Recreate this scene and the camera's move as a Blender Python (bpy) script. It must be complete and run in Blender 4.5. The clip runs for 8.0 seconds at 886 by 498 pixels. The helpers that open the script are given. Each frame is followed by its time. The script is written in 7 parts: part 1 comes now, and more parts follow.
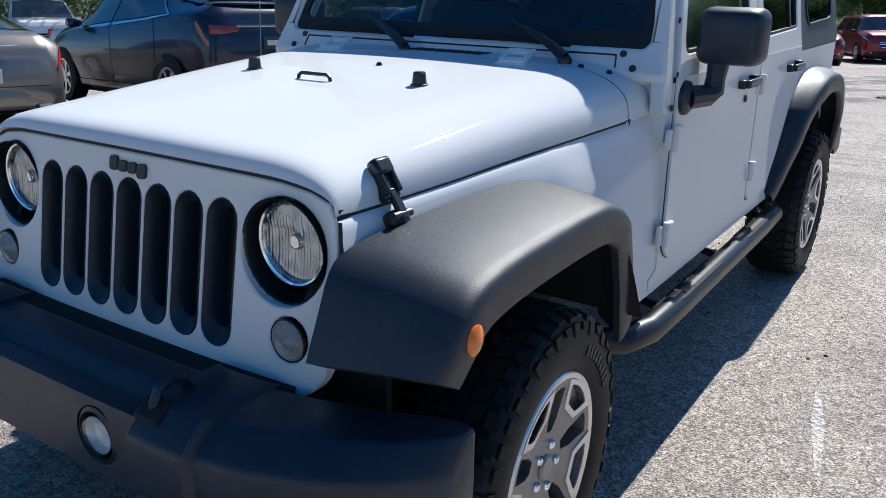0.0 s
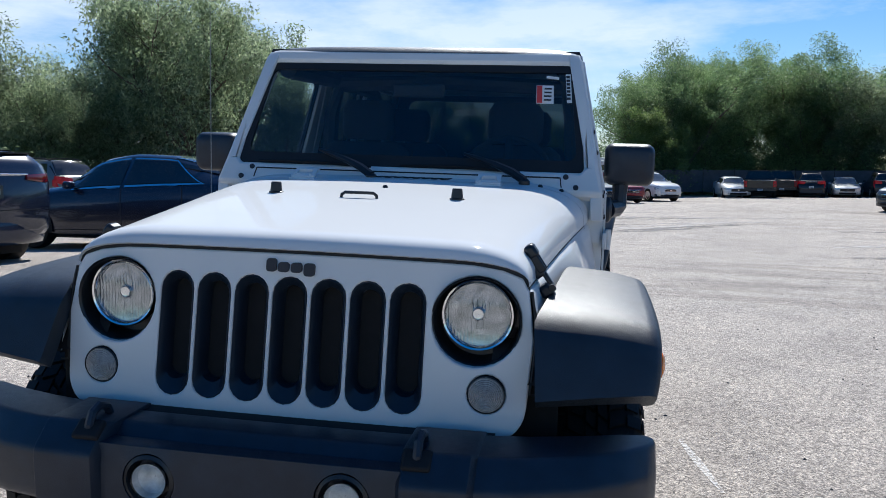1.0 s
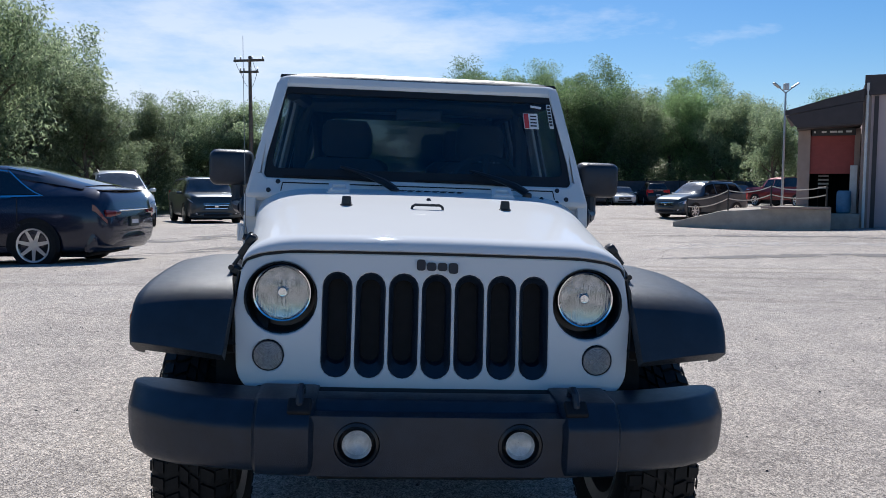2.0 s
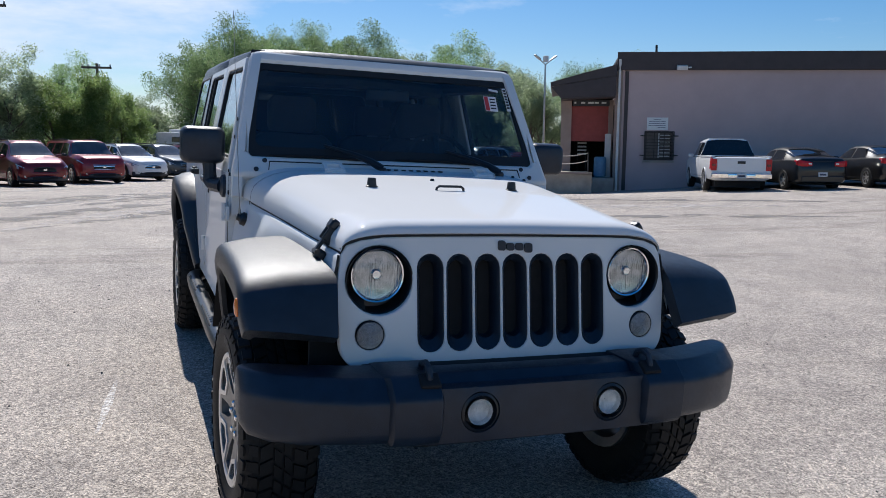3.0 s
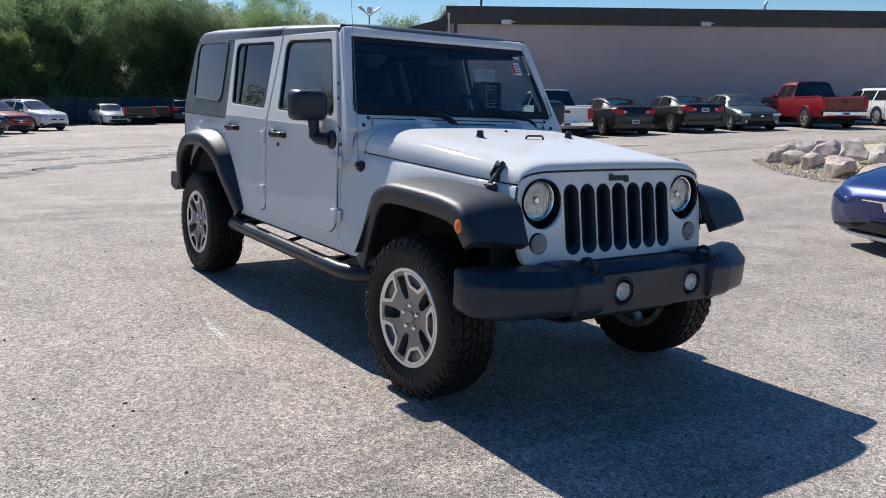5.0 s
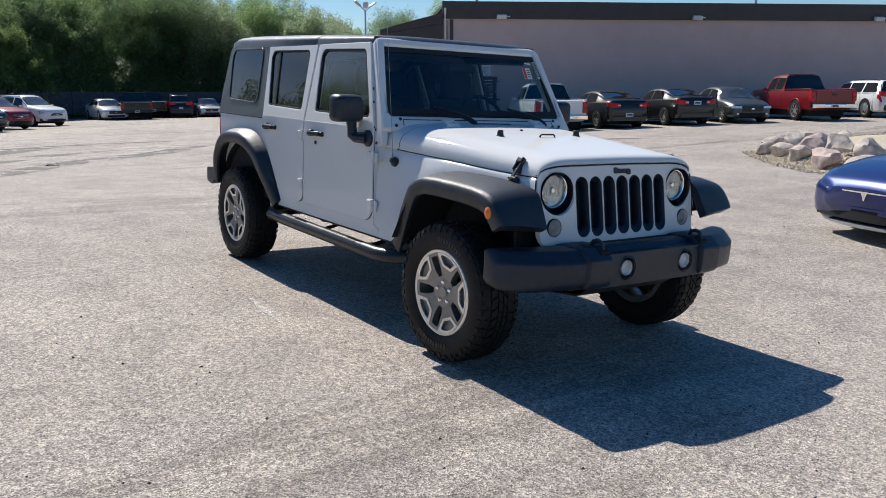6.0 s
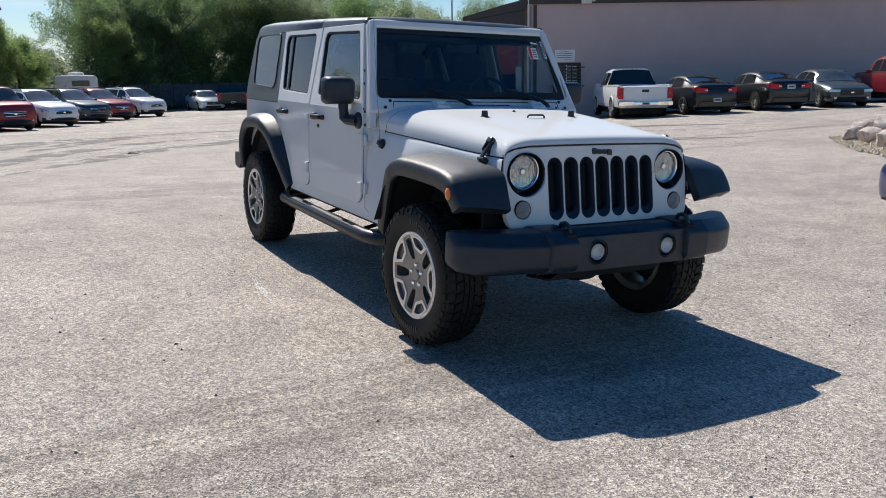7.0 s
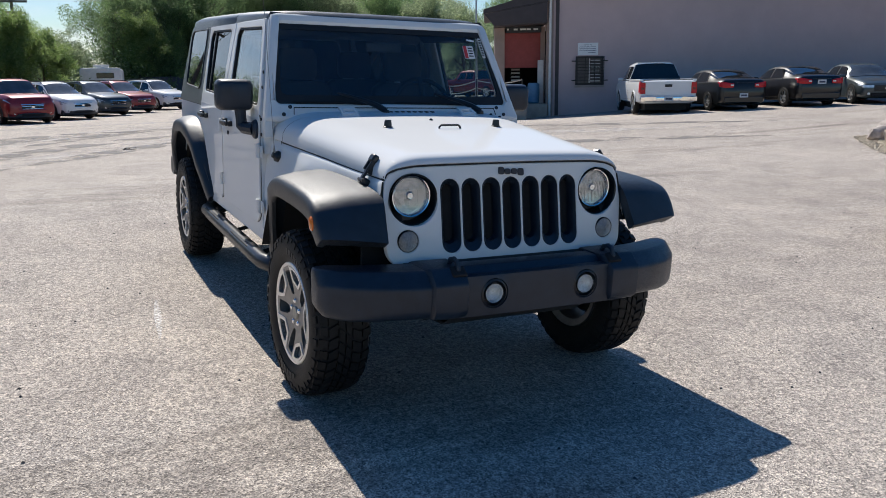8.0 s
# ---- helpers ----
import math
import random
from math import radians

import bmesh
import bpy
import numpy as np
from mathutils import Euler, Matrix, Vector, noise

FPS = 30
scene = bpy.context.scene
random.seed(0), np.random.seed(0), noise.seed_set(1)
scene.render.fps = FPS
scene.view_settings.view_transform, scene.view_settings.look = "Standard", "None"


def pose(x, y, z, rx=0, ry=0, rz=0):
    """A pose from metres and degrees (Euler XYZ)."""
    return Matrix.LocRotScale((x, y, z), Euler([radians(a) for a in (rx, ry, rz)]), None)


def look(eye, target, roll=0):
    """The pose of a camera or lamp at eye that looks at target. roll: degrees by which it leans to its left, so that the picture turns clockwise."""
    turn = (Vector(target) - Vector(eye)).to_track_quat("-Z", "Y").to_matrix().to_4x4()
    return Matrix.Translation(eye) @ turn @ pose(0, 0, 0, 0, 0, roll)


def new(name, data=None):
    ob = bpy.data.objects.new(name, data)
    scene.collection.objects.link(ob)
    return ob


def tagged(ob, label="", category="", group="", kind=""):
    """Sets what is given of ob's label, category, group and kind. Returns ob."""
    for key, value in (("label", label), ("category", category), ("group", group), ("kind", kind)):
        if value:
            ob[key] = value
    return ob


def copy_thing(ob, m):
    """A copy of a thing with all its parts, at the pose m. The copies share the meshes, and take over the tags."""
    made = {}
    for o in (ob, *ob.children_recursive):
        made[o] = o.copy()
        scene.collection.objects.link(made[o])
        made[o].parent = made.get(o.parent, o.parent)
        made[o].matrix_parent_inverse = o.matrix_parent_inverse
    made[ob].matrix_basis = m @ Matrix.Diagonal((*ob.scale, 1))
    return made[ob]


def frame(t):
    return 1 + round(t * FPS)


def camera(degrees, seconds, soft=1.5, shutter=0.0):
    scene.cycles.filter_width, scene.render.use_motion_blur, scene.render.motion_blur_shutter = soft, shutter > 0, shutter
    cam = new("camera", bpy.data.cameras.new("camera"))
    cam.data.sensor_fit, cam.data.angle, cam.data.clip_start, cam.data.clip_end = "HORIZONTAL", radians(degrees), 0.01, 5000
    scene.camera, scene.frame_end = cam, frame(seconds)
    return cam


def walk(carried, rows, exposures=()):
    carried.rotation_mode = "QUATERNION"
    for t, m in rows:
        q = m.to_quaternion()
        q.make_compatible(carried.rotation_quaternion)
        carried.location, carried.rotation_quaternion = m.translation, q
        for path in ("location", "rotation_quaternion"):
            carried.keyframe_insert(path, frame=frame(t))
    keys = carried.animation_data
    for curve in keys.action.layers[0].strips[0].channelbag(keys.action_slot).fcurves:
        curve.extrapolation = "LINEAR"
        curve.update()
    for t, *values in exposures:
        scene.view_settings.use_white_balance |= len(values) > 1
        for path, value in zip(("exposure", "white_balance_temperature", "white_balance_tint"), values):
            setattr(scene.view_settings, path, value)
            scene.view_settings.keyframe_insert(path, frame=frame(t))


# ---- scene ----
# The jeep stands at the origin, nose towards -y, on ground that tilts a little against the level of the lot.
LEVEL = Matrix(((0.99948, -0.00593, 0.03156), (0.00686, 0.99954, -0.02954), (-0.03137, 0.02975, 0.99907))).to_4x4()

cam = camera(57.0, 8.0, soft=0.75)
# seconds, eye, target, roll: in the jeep's own axes
PATH = [
    (0.0, (1.545, -1.495, 1.441), (0.494, 0.083, 0.817), 0.91),
    (0.5, (1.161, -1.926, 1.399), (0.486, -0.100, 0.960), 1.54),
    (1.0, (0.697, -2.303, 1.347), (0.363, -0.349, 1.098), 1.70),
    (1.2, (0.515, -2.403, 1.340), (0.276, -0.430, 1.134), 1.66),
    (2.3, (-0.479, -2.902, 1.362), (-0.129, -0.946, 1.140), 2.50),
    (2.5, (-0.694, -2.901, 1.370), (-0.209, -0.975, 1.130), 2.79),
    (3.0, (-1.197, -2.812, 1.391), (-0.470, -0.969, 1.117), 2.96),
    (3.5, (-1.637, -2.655, 1.368), (-0.749, -0.888, 1.072), 2.89),
    (4.0, (-2.000, -2.565, 1.370), (-0.976, -0.878, 1.042), 2.77),
    (4.5, (-2.425, -2.743, 1.377), (-1.314, -1.119, 1.016), 2.70),
    (4.7, (-2.580, -2.862, 1.375), (-1.458, -1.246, 1.009), 2.62),
    (5.8, (-3.269, -3.386, 1.418), (-2.123, -1.787, 1.046), 2.50),
    (6.0, (-3.302, -3.426, 1.433), (-2.160, -1.829, 1.049), 2.31),
    (6.5, (-3.092, -3.646, 1.424), (-2.038, -1.993, 1.024), 1.78),
    (7.0, (-2.727, -3.719, 1.408), (-1.785, -2.005, 0.990), 1.53),
    (7.5, (-2.305, -3.594, 1.433), (-1.399, -1.864, 1.001), 1.48),
    (8.0, (-1.824, -3.451, 1.480), (-0.955, -1.704, 1.042), 1.66),
]
walk(cam, [(t, LEVEL @ look(eye, target, roll)) for t, eye, target, roll in PATH],
     ((0.0, 0.62, 5700, 9), (1.0, 0.51, 5620, 8), (2.5, 0.39, 5770, 11), (4.5, 0.50, 5890, 11), (6.5, 0.46, 6070, 10), (8.0, 0.48, 6060, 10)))


# ---- world, sun and exposure ----
world = bpy.data.worlds.new("sky")
scene.world = world
world.use_nodes = True
wn, wl = world.node_tree.nodes, world.node_tree.links
SUN_UP, SUN_SIDE = 47.7, 1.6        # degrees; the sun stands behind the jeep, over +y and a little towards +x
sky = wn.new("ShaderNodeTexSky")
sky.sky_type, sky.sun_disc = "NISHITA", False
sky.sun_elevation, sky.sun_rotation = radians(SUN_UP), radians(SUN_SIDE)
sky.air_density, sky.dust_density, sky.ozone_density = 1.0, 0.5, 3.0
# thin clouds, everywhere in the lower sky
tc = wn.new("ShaderNodeTexCoord")
mp = wn.new("ShaderNodeMapping")
mp.inputs["Scale"].default_value = (1.0, 1.0, 3.6)
cn = wn.new("ShaderNodeTexNoise")
cn.inputs["Scale"].default_value, cn.inputs["Detail"].default_value, cn.inputs["Roughness"].default_value = 2.6, 8.0, 0.62
cr = wn.new("ShaderNodeValToRGB")
cr.color_ramp.elements[0].position, cr.color_ramp.elements[1].position = 0.52, 0.74
cr.color_ramp.elements[1].color = (0.85, 0.85, 0.85, 1)
mixc = wn.new("ShaderNodeMix")
mixc.data_type = "RGBA"
mixc.inputs["B"].default_value = (9.5, 9.8, 10.2, 1)
wl.new(tc.outputs["Generated"], mp.inputs["Vector"])
wl.new(mp.outputs["Vector"], cn.inputs["Vector"])
# a bank of cloud stands low over the trees beside the row of cars
gain = cn.outputs["Fac"]
for way, spread, boost in (((-0.165, 0.976, 0.14), 0.970, 0.19), ((-0.577, 0.794, 0.17), 0.975, 0.18)):
    vd = wn.new("ShaderNodeVectorMath")
    vd.operation = "DOT_PRODUCT"
    vd.inputs[1].default_value = Vector(way).normalized()
    wl.new(tc.outputs["Generated"], vd.inputs[0])
    lobe = wn.new("ShaderNodeMapRange")
    lobe.interpolation_type = "SMOOTHSTEP"
    lobe.inputs["From Min"].default_value, lobe.inputs["From Max"].default_value, lobe.inputs["To Max"].default_value = spread - 0.03, 1.0, boost
    wl.new(vd.outputs["Value"], lobe.inputs["Value"])
    plus = wn.new("ShaderNodeMath")
    wl.new(gain, plus.inputs[0])
    wl.new(lobe.outputs["Result"], plus.inputs[1])
    gain = plus.outputs["Value"]
wl.new(gain, cr.inputs["Fac"])
# clouds thin out towards the zenith
sep = wn.new("ShaderNodeSeparateXYZ")
wl.new(tc.outputs["Generated"], sep.inputs["Vector"])
fade = wn.new("ShaderNodeMapRange")
fade.inputs["From Min"].default_value, fade.inputs["From Max"].default_value = 0.16, 0.46
fade.inputs["To Min"].default_value, fade.inputs["To Max"].default_value = 1.0, 0.05
wl.new(sep.outputs["Z"], fade.inputs["Value"])
cm = wn.new("ShaderNodeMath")
cm.operation = "MULTIPLY"
wl.new(cr.outputs["Color"], cm.inputs[0])
wl.new(fade.outputs["Result"], cm.inputs[1])
wl.new(cm.outputs["Value"], mixc.inputs["Factor"])
deep = wn.new("ShaderNodeHueSaturation")
deep.inputs["Saturation"].default_value = 1.38
wl.new(sky.outputs["Color"], deep.inputs["Color"])
wl.new(deep.outputs["Color"], mixc.inputs["A"])
wl.new(mixc.outputs["Result"], wn["Background"].inputs["Color"])
wn["Background"].inputs["Strength"].default_value = 0.068

sun_data = bpy.data.lights.new("sun", "SUN")
sun_data.energy, sun_data.angle, sun_data.color = 4.3, radians(0.53), (1.0, 0.905, 0.770)
sun = new("sun", sun_data)
sun.matrix_world = look((0, 0, 20), (-20 * math.cos(radians(SUN_UP)) * math.sin(radians(SUN_SIDE)), -20 * math.cos(radians(SUN_UP)) * math.cos(radians(SUN_SIDE)), 20 - 20 * math.sin(radians(SUN_UP))))
scene.view_settings.exposure = 0.25


# ---- materials ----
def mat_base(name):
    m = bpy.data.materials.new(name)
    m.use_nodes = True
    nt = m.node_tree
    return m, nt, nt.nodes["Principled BSDF"]


def noise_node(nt, scale, detail=4.0, rough=0.6, coords="Object"):
    c = nt.nodes.new("ShaderNodeTexCoord")
    n = nt.nodes.new("ShaderNodeTexNoise")
    n.inputs["Scale"].default_value, n.inputs["Detail"].default_value, n.inputs["Roughness"].default_value = scale, detail, rough
    nt.links.new(c.outputs[coords], n.inputs["Vector"])
    return n


def ramp_node(nt, source, stops):
    r = nt.nodes.new("ShaderNodeValToRGB")
    el = r.color_ramp.elements
    while len(el) < len(stops):
        el.new(0.5)
    for e, (p, c) in zip(el, stops):
        e.position, e.color = p, (*c, 1)
    nt.links.new(source, r.inputs["Fac"])
    return r


def bump_node(nt, source, bsdf, strength, distance):
    b = nt.nodes.new("ShaderNodeBump")
    b.inputs["Strength"].default_value, b.inputs["Distance"].default_value = strength, distance
    nt.links.new(source, b.inputs["Height"])
    nt.links.new(b.outputs["Normal"], bsdf.inputs["Normal"])
    return b


def surface(name, color, rough=0.5, metal=0.0, vary=0.12, scale=8.0, bump=0.0, bump_scale=300.0, coat=0.0, spec=0.5, coords="Object", rough_vary=0.1, coat_rough=0.06):
    """A material whose colour and roughness wander by `vary` at the given scale, with fine relief."""
    m, nt, b = mat_base(name)
    n = noise_node(nt, scale, coords=coords)
    lo = tuple(max(0.0, c * (1 - vary)) for c in color)
    hi = tuple(min(1.0, c * (1 + vary)) for c in color)
    r = ramp_node(nt, n.outputs["Fac"], [(0.3, lo), (0.7, hi)])
    nt.links.new(r.outputs["Color"], b.inputs["Base Color"])
    n2 = noise_node(nt, scale * 5, coords=coords)
    mr = nt.nodes.new("ShaderNodeMapRange")
    mr.inputs["To Min"].default_value, mr.inputs["To Max"].default_value = max(0.02, rough - rough_vary), min(1.0, rough + rough_vary)
    nt.links.new(n2.outputs["Fac"], mr.inputs["Value"])
    nt.links.new(mr.outputs["Result"], b.inputs["Roughness"])
    b.inputs["Metallic"].default_value = metal
    b.inputs["Specular IOR Level"].default_value = spec
    b.inputs["Coat Weight"].default_value, b.inputs["Coat Roughness"].default_value = coat, coat_rough
    if bump:
        n3 = noise_node(nt, bump_scale, detail=2.0, coords=coords)
        bump_node(nt, n3.outputs["Fac"], b, bump, 0.002)
    return m


def paint(name, color, metal=0.0, rough=0.35, coat_rough=0.06):
    return surface(name, color, rough, metal, vary=0.025, scale=2.0, coat=0.7, spec=0.35, rough_vary=0.015, coat_rough=coat_rough)


def glass(name, tint, gloss=0.05):
    """A thin pane: it tints what is behind it and mirrors what stands before it."""
    m, nt, b = mat_base(name)
    nt.nodes.remove(b)
    t = nt.nodes.new("ShaderNodeBsdfTransparent")
    t.inputs["Color"].default_value = (*tint, 1)
    g = nt.nodes.new("ShaderNodeBsdfGlossy")
    g.inputs["Roughness"].default_value = gloss
    g.inputs["Color"].default_value = (0.9, 0.95, 1.0, 1)
    f = nt.nodes.new("ShaderNodeLayerWeight")
    f.inputs["Blend"].default_value = 0.5
    fifth = nt.nodes.new("ShaderNodeMath")
    fifth.operation, fifth.inputs[1].default_value = "POWER", 5.0
    nt.links.new(f.outputs["Facing"], fifth.inputs[0])
    gloss_part = nt.nodes.new("ShaderNodeMapRange")
    gloss_part.inputs["To Min"].default_value, gloss_part.inputs["To Max"].default_value = 0.042, 0.9
    nt.links.new(fifth.outputs["Value"], gloss_part.inputs["Value"])
    x = nt.nodes.new("ShaderNodeMixShader")
    nt.links.new(gloss_part.outputs["Result"], x.inputs["Fac"])
    nt.links.new(t.outputs["BSDF"], x.inputs[1])
    nt.links.new(g.outputs["BSDF"], x.inputs[2])
    nt.links.new(x.outputs["Shader"], nt.nodes["Material Output"].inputs["Surface"])
    return m


def asphalt_mat():
    m, nt, b = mat_base("chip_seal_asphalt")
    big = noise_node(nt, 0.22, 5.0, 0.6)
    mid = noise_node(nt, 1.7, 6.0, 0.65)
    c = nt.nodes.new("ShaderNodeTexCoord")
    vor = nt.nodes.new("ShaderNodeTexVoronoi")
    vor.inputs["Scale"].default_value = 165.0
    nt.links.new(c.outputs["Object"], vor.inputs["Vector"])
    grit = noise_node(nt, 55.0, 3.0, 0.7)
    base = ramp_node(nt, big.outputs["Fac"], [(0.3, (0.345, 0.312, 0.282)), (0.5, (0.406, 0.368, 0.332)), (0.72, (0.457, 0.413, 0.371))])
    patch = ramp_node(nt, mid.outputs["Fac"], [(0.32, (0.80, 0.80, 0.81)), (0.55, (1.0, 1.0, 1.0)), (0.8, (1.1, 1.09, 1.06))])
    stone = ramp_node(nt, vor.outputs["Color"], [(0.10, (0.38, 0.37, 0.37)), (0.45, (0.96, 0.95, 0.94)), (0.82, (1.68, 1.64, 1.58))])
    gr = ramp_node(nt, grit.outputs["Fac"], [(0.3, (0.72, 0.72, 0.72)), (0.6, (1.06, 1.06, 1.05))])
    # streaks of darker tar along the driving lanes
    mp_ = nt.nodes.new("ShaderNodeMapping")
    mp_.inputs["Rotation"].default_value = (0, 0, radians(28))
    mp_.inputs["Scale"].default_value = (0.05, 0.45, 1)
    lane = nt.nodes.new("ShaderNodeTexNoise")
    lane.inputs["Scale"].default_value, lane.inputs["Detail"].default_value, lane.inputs["Roughness"].default_value = 1.0, 7.0, 0.68
    nt.links.new(c.outputs["Object"], mp_.inputs["Vector"])
    nt.links.new(mp_.outputs["Vector"], lane.inputs["Vector"])
    lr = ramp_node(nt, lane.outputs["Fac"], [(0.34, (0.60, 0.59, 0.58)), (0.41, (0.98, 0.97, 0.96)), (0.56, (1.0, 1.0, 1.0)), (0.61, (0.74, 0.73, 0.72)), (0.64, (1.04, 1.03, 1.01)), (0.74, (1.2, 1.18, 1.13))])
    out = base.outputs["Color"]
    big_chip = nt.nodes.new("ShaderNodeTexVoronoi")
    big_chip.inputs["Scale"].default_value = 54.0
    nt.links.new(c.outputs["Object"], big_chip.inputs["Vector"])
    chips = ramp_node(nt, big_chip.outputs["Color"], [(0.1, (0.70, 0.695, 0.695)), (0.5, (1.0, 1.0, 1.0)), (0.9, (1.24, 1.235, 1.22))])
    for other in (patch, stone, chips, gr, lr):
        x = nt.nodes.new("ShaderNodeMix")
        x.data_type, x.blend_type = "RGBA", "MULTIPLY"
        x.inputs["Factor"].default_value = 1.0
        nt.links.new(out, x.inputs["A"])
        nt.links.new(other.outputs["Color"], x.inputs["B"])
        out = x.outputs["Result"]
    nt.links.new(out, b.inputs["Base Color"])
    b.inputs["Roughness"].default_value = 0.82
    b.inputs["Specular IOR Level"].default_value = 0.35
    bump_node(nt, vor.outputs["Distance"], b, 0.75, 0.006)
    return m


def leaf_mat(name, dark, light, warm):
    m, nt, b = mat_base(name)
    g = nt.nodes.new("ShaderNodeNewGeometry")
    r = ramp_node(nt, g.outputs["Random Per Island"], [(0.0, dark), (0.6, light), (1.0, warm)])
    info = nt.nodes.new("ShaderNodeObjectInfo")
    hs = nt.nodes.new("ShaderNodeHueSaturation")
    mr = nt.nodes.new("ShaderNodeMapRange")
    mr.inputs["To Min"].default_value, mr.inputs["To Max"].default_value = 0.75, 1.25
    nt.links.new(info.outputs["Random"], mr.inputs["Value"])
    nt.links.new(mr.outputs["Result"], hs.inputs["Value"])
    nt.links.new(r.outputs["Color"], hs.inputs["Color"])
    nt.links.new(hs.outputs["Color"], b.inputs["Base Color"])
    b.inputs["Roughness"].default_value = 0.5
    b.inputs["Specular IOR Level"].default_value = 0.4
    t = nt.nodes.new("ShaderNodeBsdfTranslucent")
    lit = nt.nodes.new("ShaderNodeHueSaturation")
    lit.inputs["Value"].default_value, lit.inputs["Saturation"].default_value = 2.15, 1.0
    nt.links.new(hs.outputs["Color"], lit.inputs["Color"])
    nt.links.new(lit.outputs["Color"], t.inputs["Color"])
    x = nt.nodes.new("ShaderNodeMixShader")
    x.inputs["Fac"].default_value = 0.55
    nt.links.new(b.outputs["BSDF"], x.inputs[1])
    nt.links.new(t.outputs["BSDF"], x.inputs[2])
    nt.links.new(x.outputs["Shader"], nt.nodes["Material Output"].inputs["Surface"])
    return m


def worn_paint_mat():
    """Old marking paint, worn through in specks."""
    m, nt, b = mat_base("worn_marking_paint")
    n = noise_node(nt, 60.0, 4.0, 0.7)
    r = ramp_node(nt, n.outputs["Fac"], [(0.40, (0.05, 0.05, 0.05)), (0.6, (0.85, 0.85, 0.85))])
    b.inputs["Base Color"].default_value = (0.80, 0.77, 0.73, 1)
    b.inputs["Roughness"].default_value = 0.8
    nt.links.new(r.outputs["Color"], b.inputs["Alpha"])
    return m


def worn_strip_mat(name, color, lo, hi, cover):
    """A worn coat on the asphalt, broken up along its edges."""
    m, nt, b = mat_base(name)
    n = noise_node(nt, 1.1, 8.0, 0.7)
    n2 = noise_node(nt, 45.0, 3.0, 0.7)
    r = ramp_node(nt, n.outputs["Fac"], [(lo, (0, 0, 0)), (hi, (cover, cover, cover))])
    r2 = ramp_node(nt, n2.outputs["Fac"], [(0.35, tuple(c * 0.7 for c in color)), (0.65, tuple(min(1, c * 1.2) for c in color))])
    nt.links.new(r2.outputs["Color"], b.inputs["Base Color"])
    nt.links.new(r.outputs["Color"], b.inputs["Alpha"])
    b.inputs["Roughness"].default_value = 0.85
    return m


ASPHALT = asphalt_mat()
PALE_STRIP = worn_strip_mat("pale_worn_surface", (0.54, 0.50, 0.46), 0.42, 0.58, 0.7)
TAR_STRIP = worn_strip_mat("dark_tar_stain", (0.20, 0.186, 0.175), 0.43, 0.56, 0.75)
MARKING = worn_paint_mat()
WHITE = surface("white_car_paint", (0.700, 0.706, 0.700), 0.6, vary=0.012, scale=2.0, coat=0.48, rough_vary=0.02, coat_rough=0.035, spec=0.0)
TRIM = surface("textured_black_plastic", (0.0130, 0.0212, 0.0355), 0.38, vary=0.25, scale=12, bump=0.35, bump_scale=380, spec=0.45)
FLARE = surface("sun_faded_black_plastic", (0.0122, 0.0186, 0.0285), 0.46, vary=0.35, scale=9, bump=0.4, bump_scale=520, spec=0.6)
TRIM_SMOOTH = surface("smooth_black_plastic", (0.011, 0.0125, 0.016), 0.33, vary=0.2, scale=15)
RUBBER = surface("tyre_rubber", (0.0095, 0.0095, 0.010), 0.60, spec=0.3, vary=0.35, scale=20, bump=0.3, bump_scale=160)
RUBBER_LETTER = surface("raised_rubber_letter", (0.026, 0.025, 0.024), 0.55, vary=0.2, scale=30)
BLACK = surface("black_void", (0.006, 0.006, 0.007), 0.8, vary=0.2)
GASKET = surface("black_gasket", (0.010, 0.010, 0.011), 0.6, vary=0.2)
HARDTOP = surface("black_hard_top", (0.075, 0.083, 0.086), 0.36, vary=0.15, scale=10, bump=0.35, bump_scale=500)
ALLOY = surface("machined_alloy", (0.76, 0.75, 0.735), 0.34, 0.85, vary=0.06, scale=25)
ALLOY_GREY = surface("grey_painted_alloy", (0.27, 0.264, 0.258), 0.42, 0.75, vary=0.12, scale=25)
STEEL = surface("dark_steel", (0.05, 0.048, 0.046), 0.55, 0.6, vary=0.35, scale=14)
CHROME = surface("chrome", (0.85, 0.86, 0.87), 0.07, 1.0, vary=0.02, rough_vary=0.03)
REFLECTOR = surface("lamp_reflector", (0.41, 0.435, 0.46), 0.13, 1.0, vary=0.25, scale=45, bump=0.05, bump_scale=60, rough_vary=0.04)
FOG_DISH = surface("milky_lamp_dish", (0.60, 0.59, 0.57), 0.35, 0.25, vary=0.25, scale=40, bump=0.3, bump_scale=90)
LENS = glass("clear_lens", (0.93, 0.95, 0.96), 0.02)
GLASS = glass("tinted_windscreen", (0.82, 0.87, 0.88), 0.01)
GLASS_DARK = glass("privacy_glass", (0.22, 0.25, 0.26), 0.01)
AMBER = surface("amber_lens", (0.72, 0.17, 0.015), 0.15, vary=0.15, scale=60, coat=0.6)
RED_LENS = surface("red_lens", (0.50, 0.008, 0.014), 0.3, vary=0.2, scale=40, coat=0.25, spec=0.3)
SMOKE_LENS = surface("ribbed_clear_lens", (0.30, 0.295, 0.285), 0.14, vary=0.2, scale=120, bump=0.4, bump_scale=140, coat=0.7)
SEAT = surface("dark_seat_cloth", (0.022, 0.022, 0.024), 0.85, vary=0.2, scale=25)
CLOTH_GREY = surface("grey_lining", (0.06, 0.06, 0.063), 0.8, vary=0.15, scale=20)
PAPER = surface("white_sticker_paper", (0.78, 0.78, 0.76), 0.6, vary=0.05)
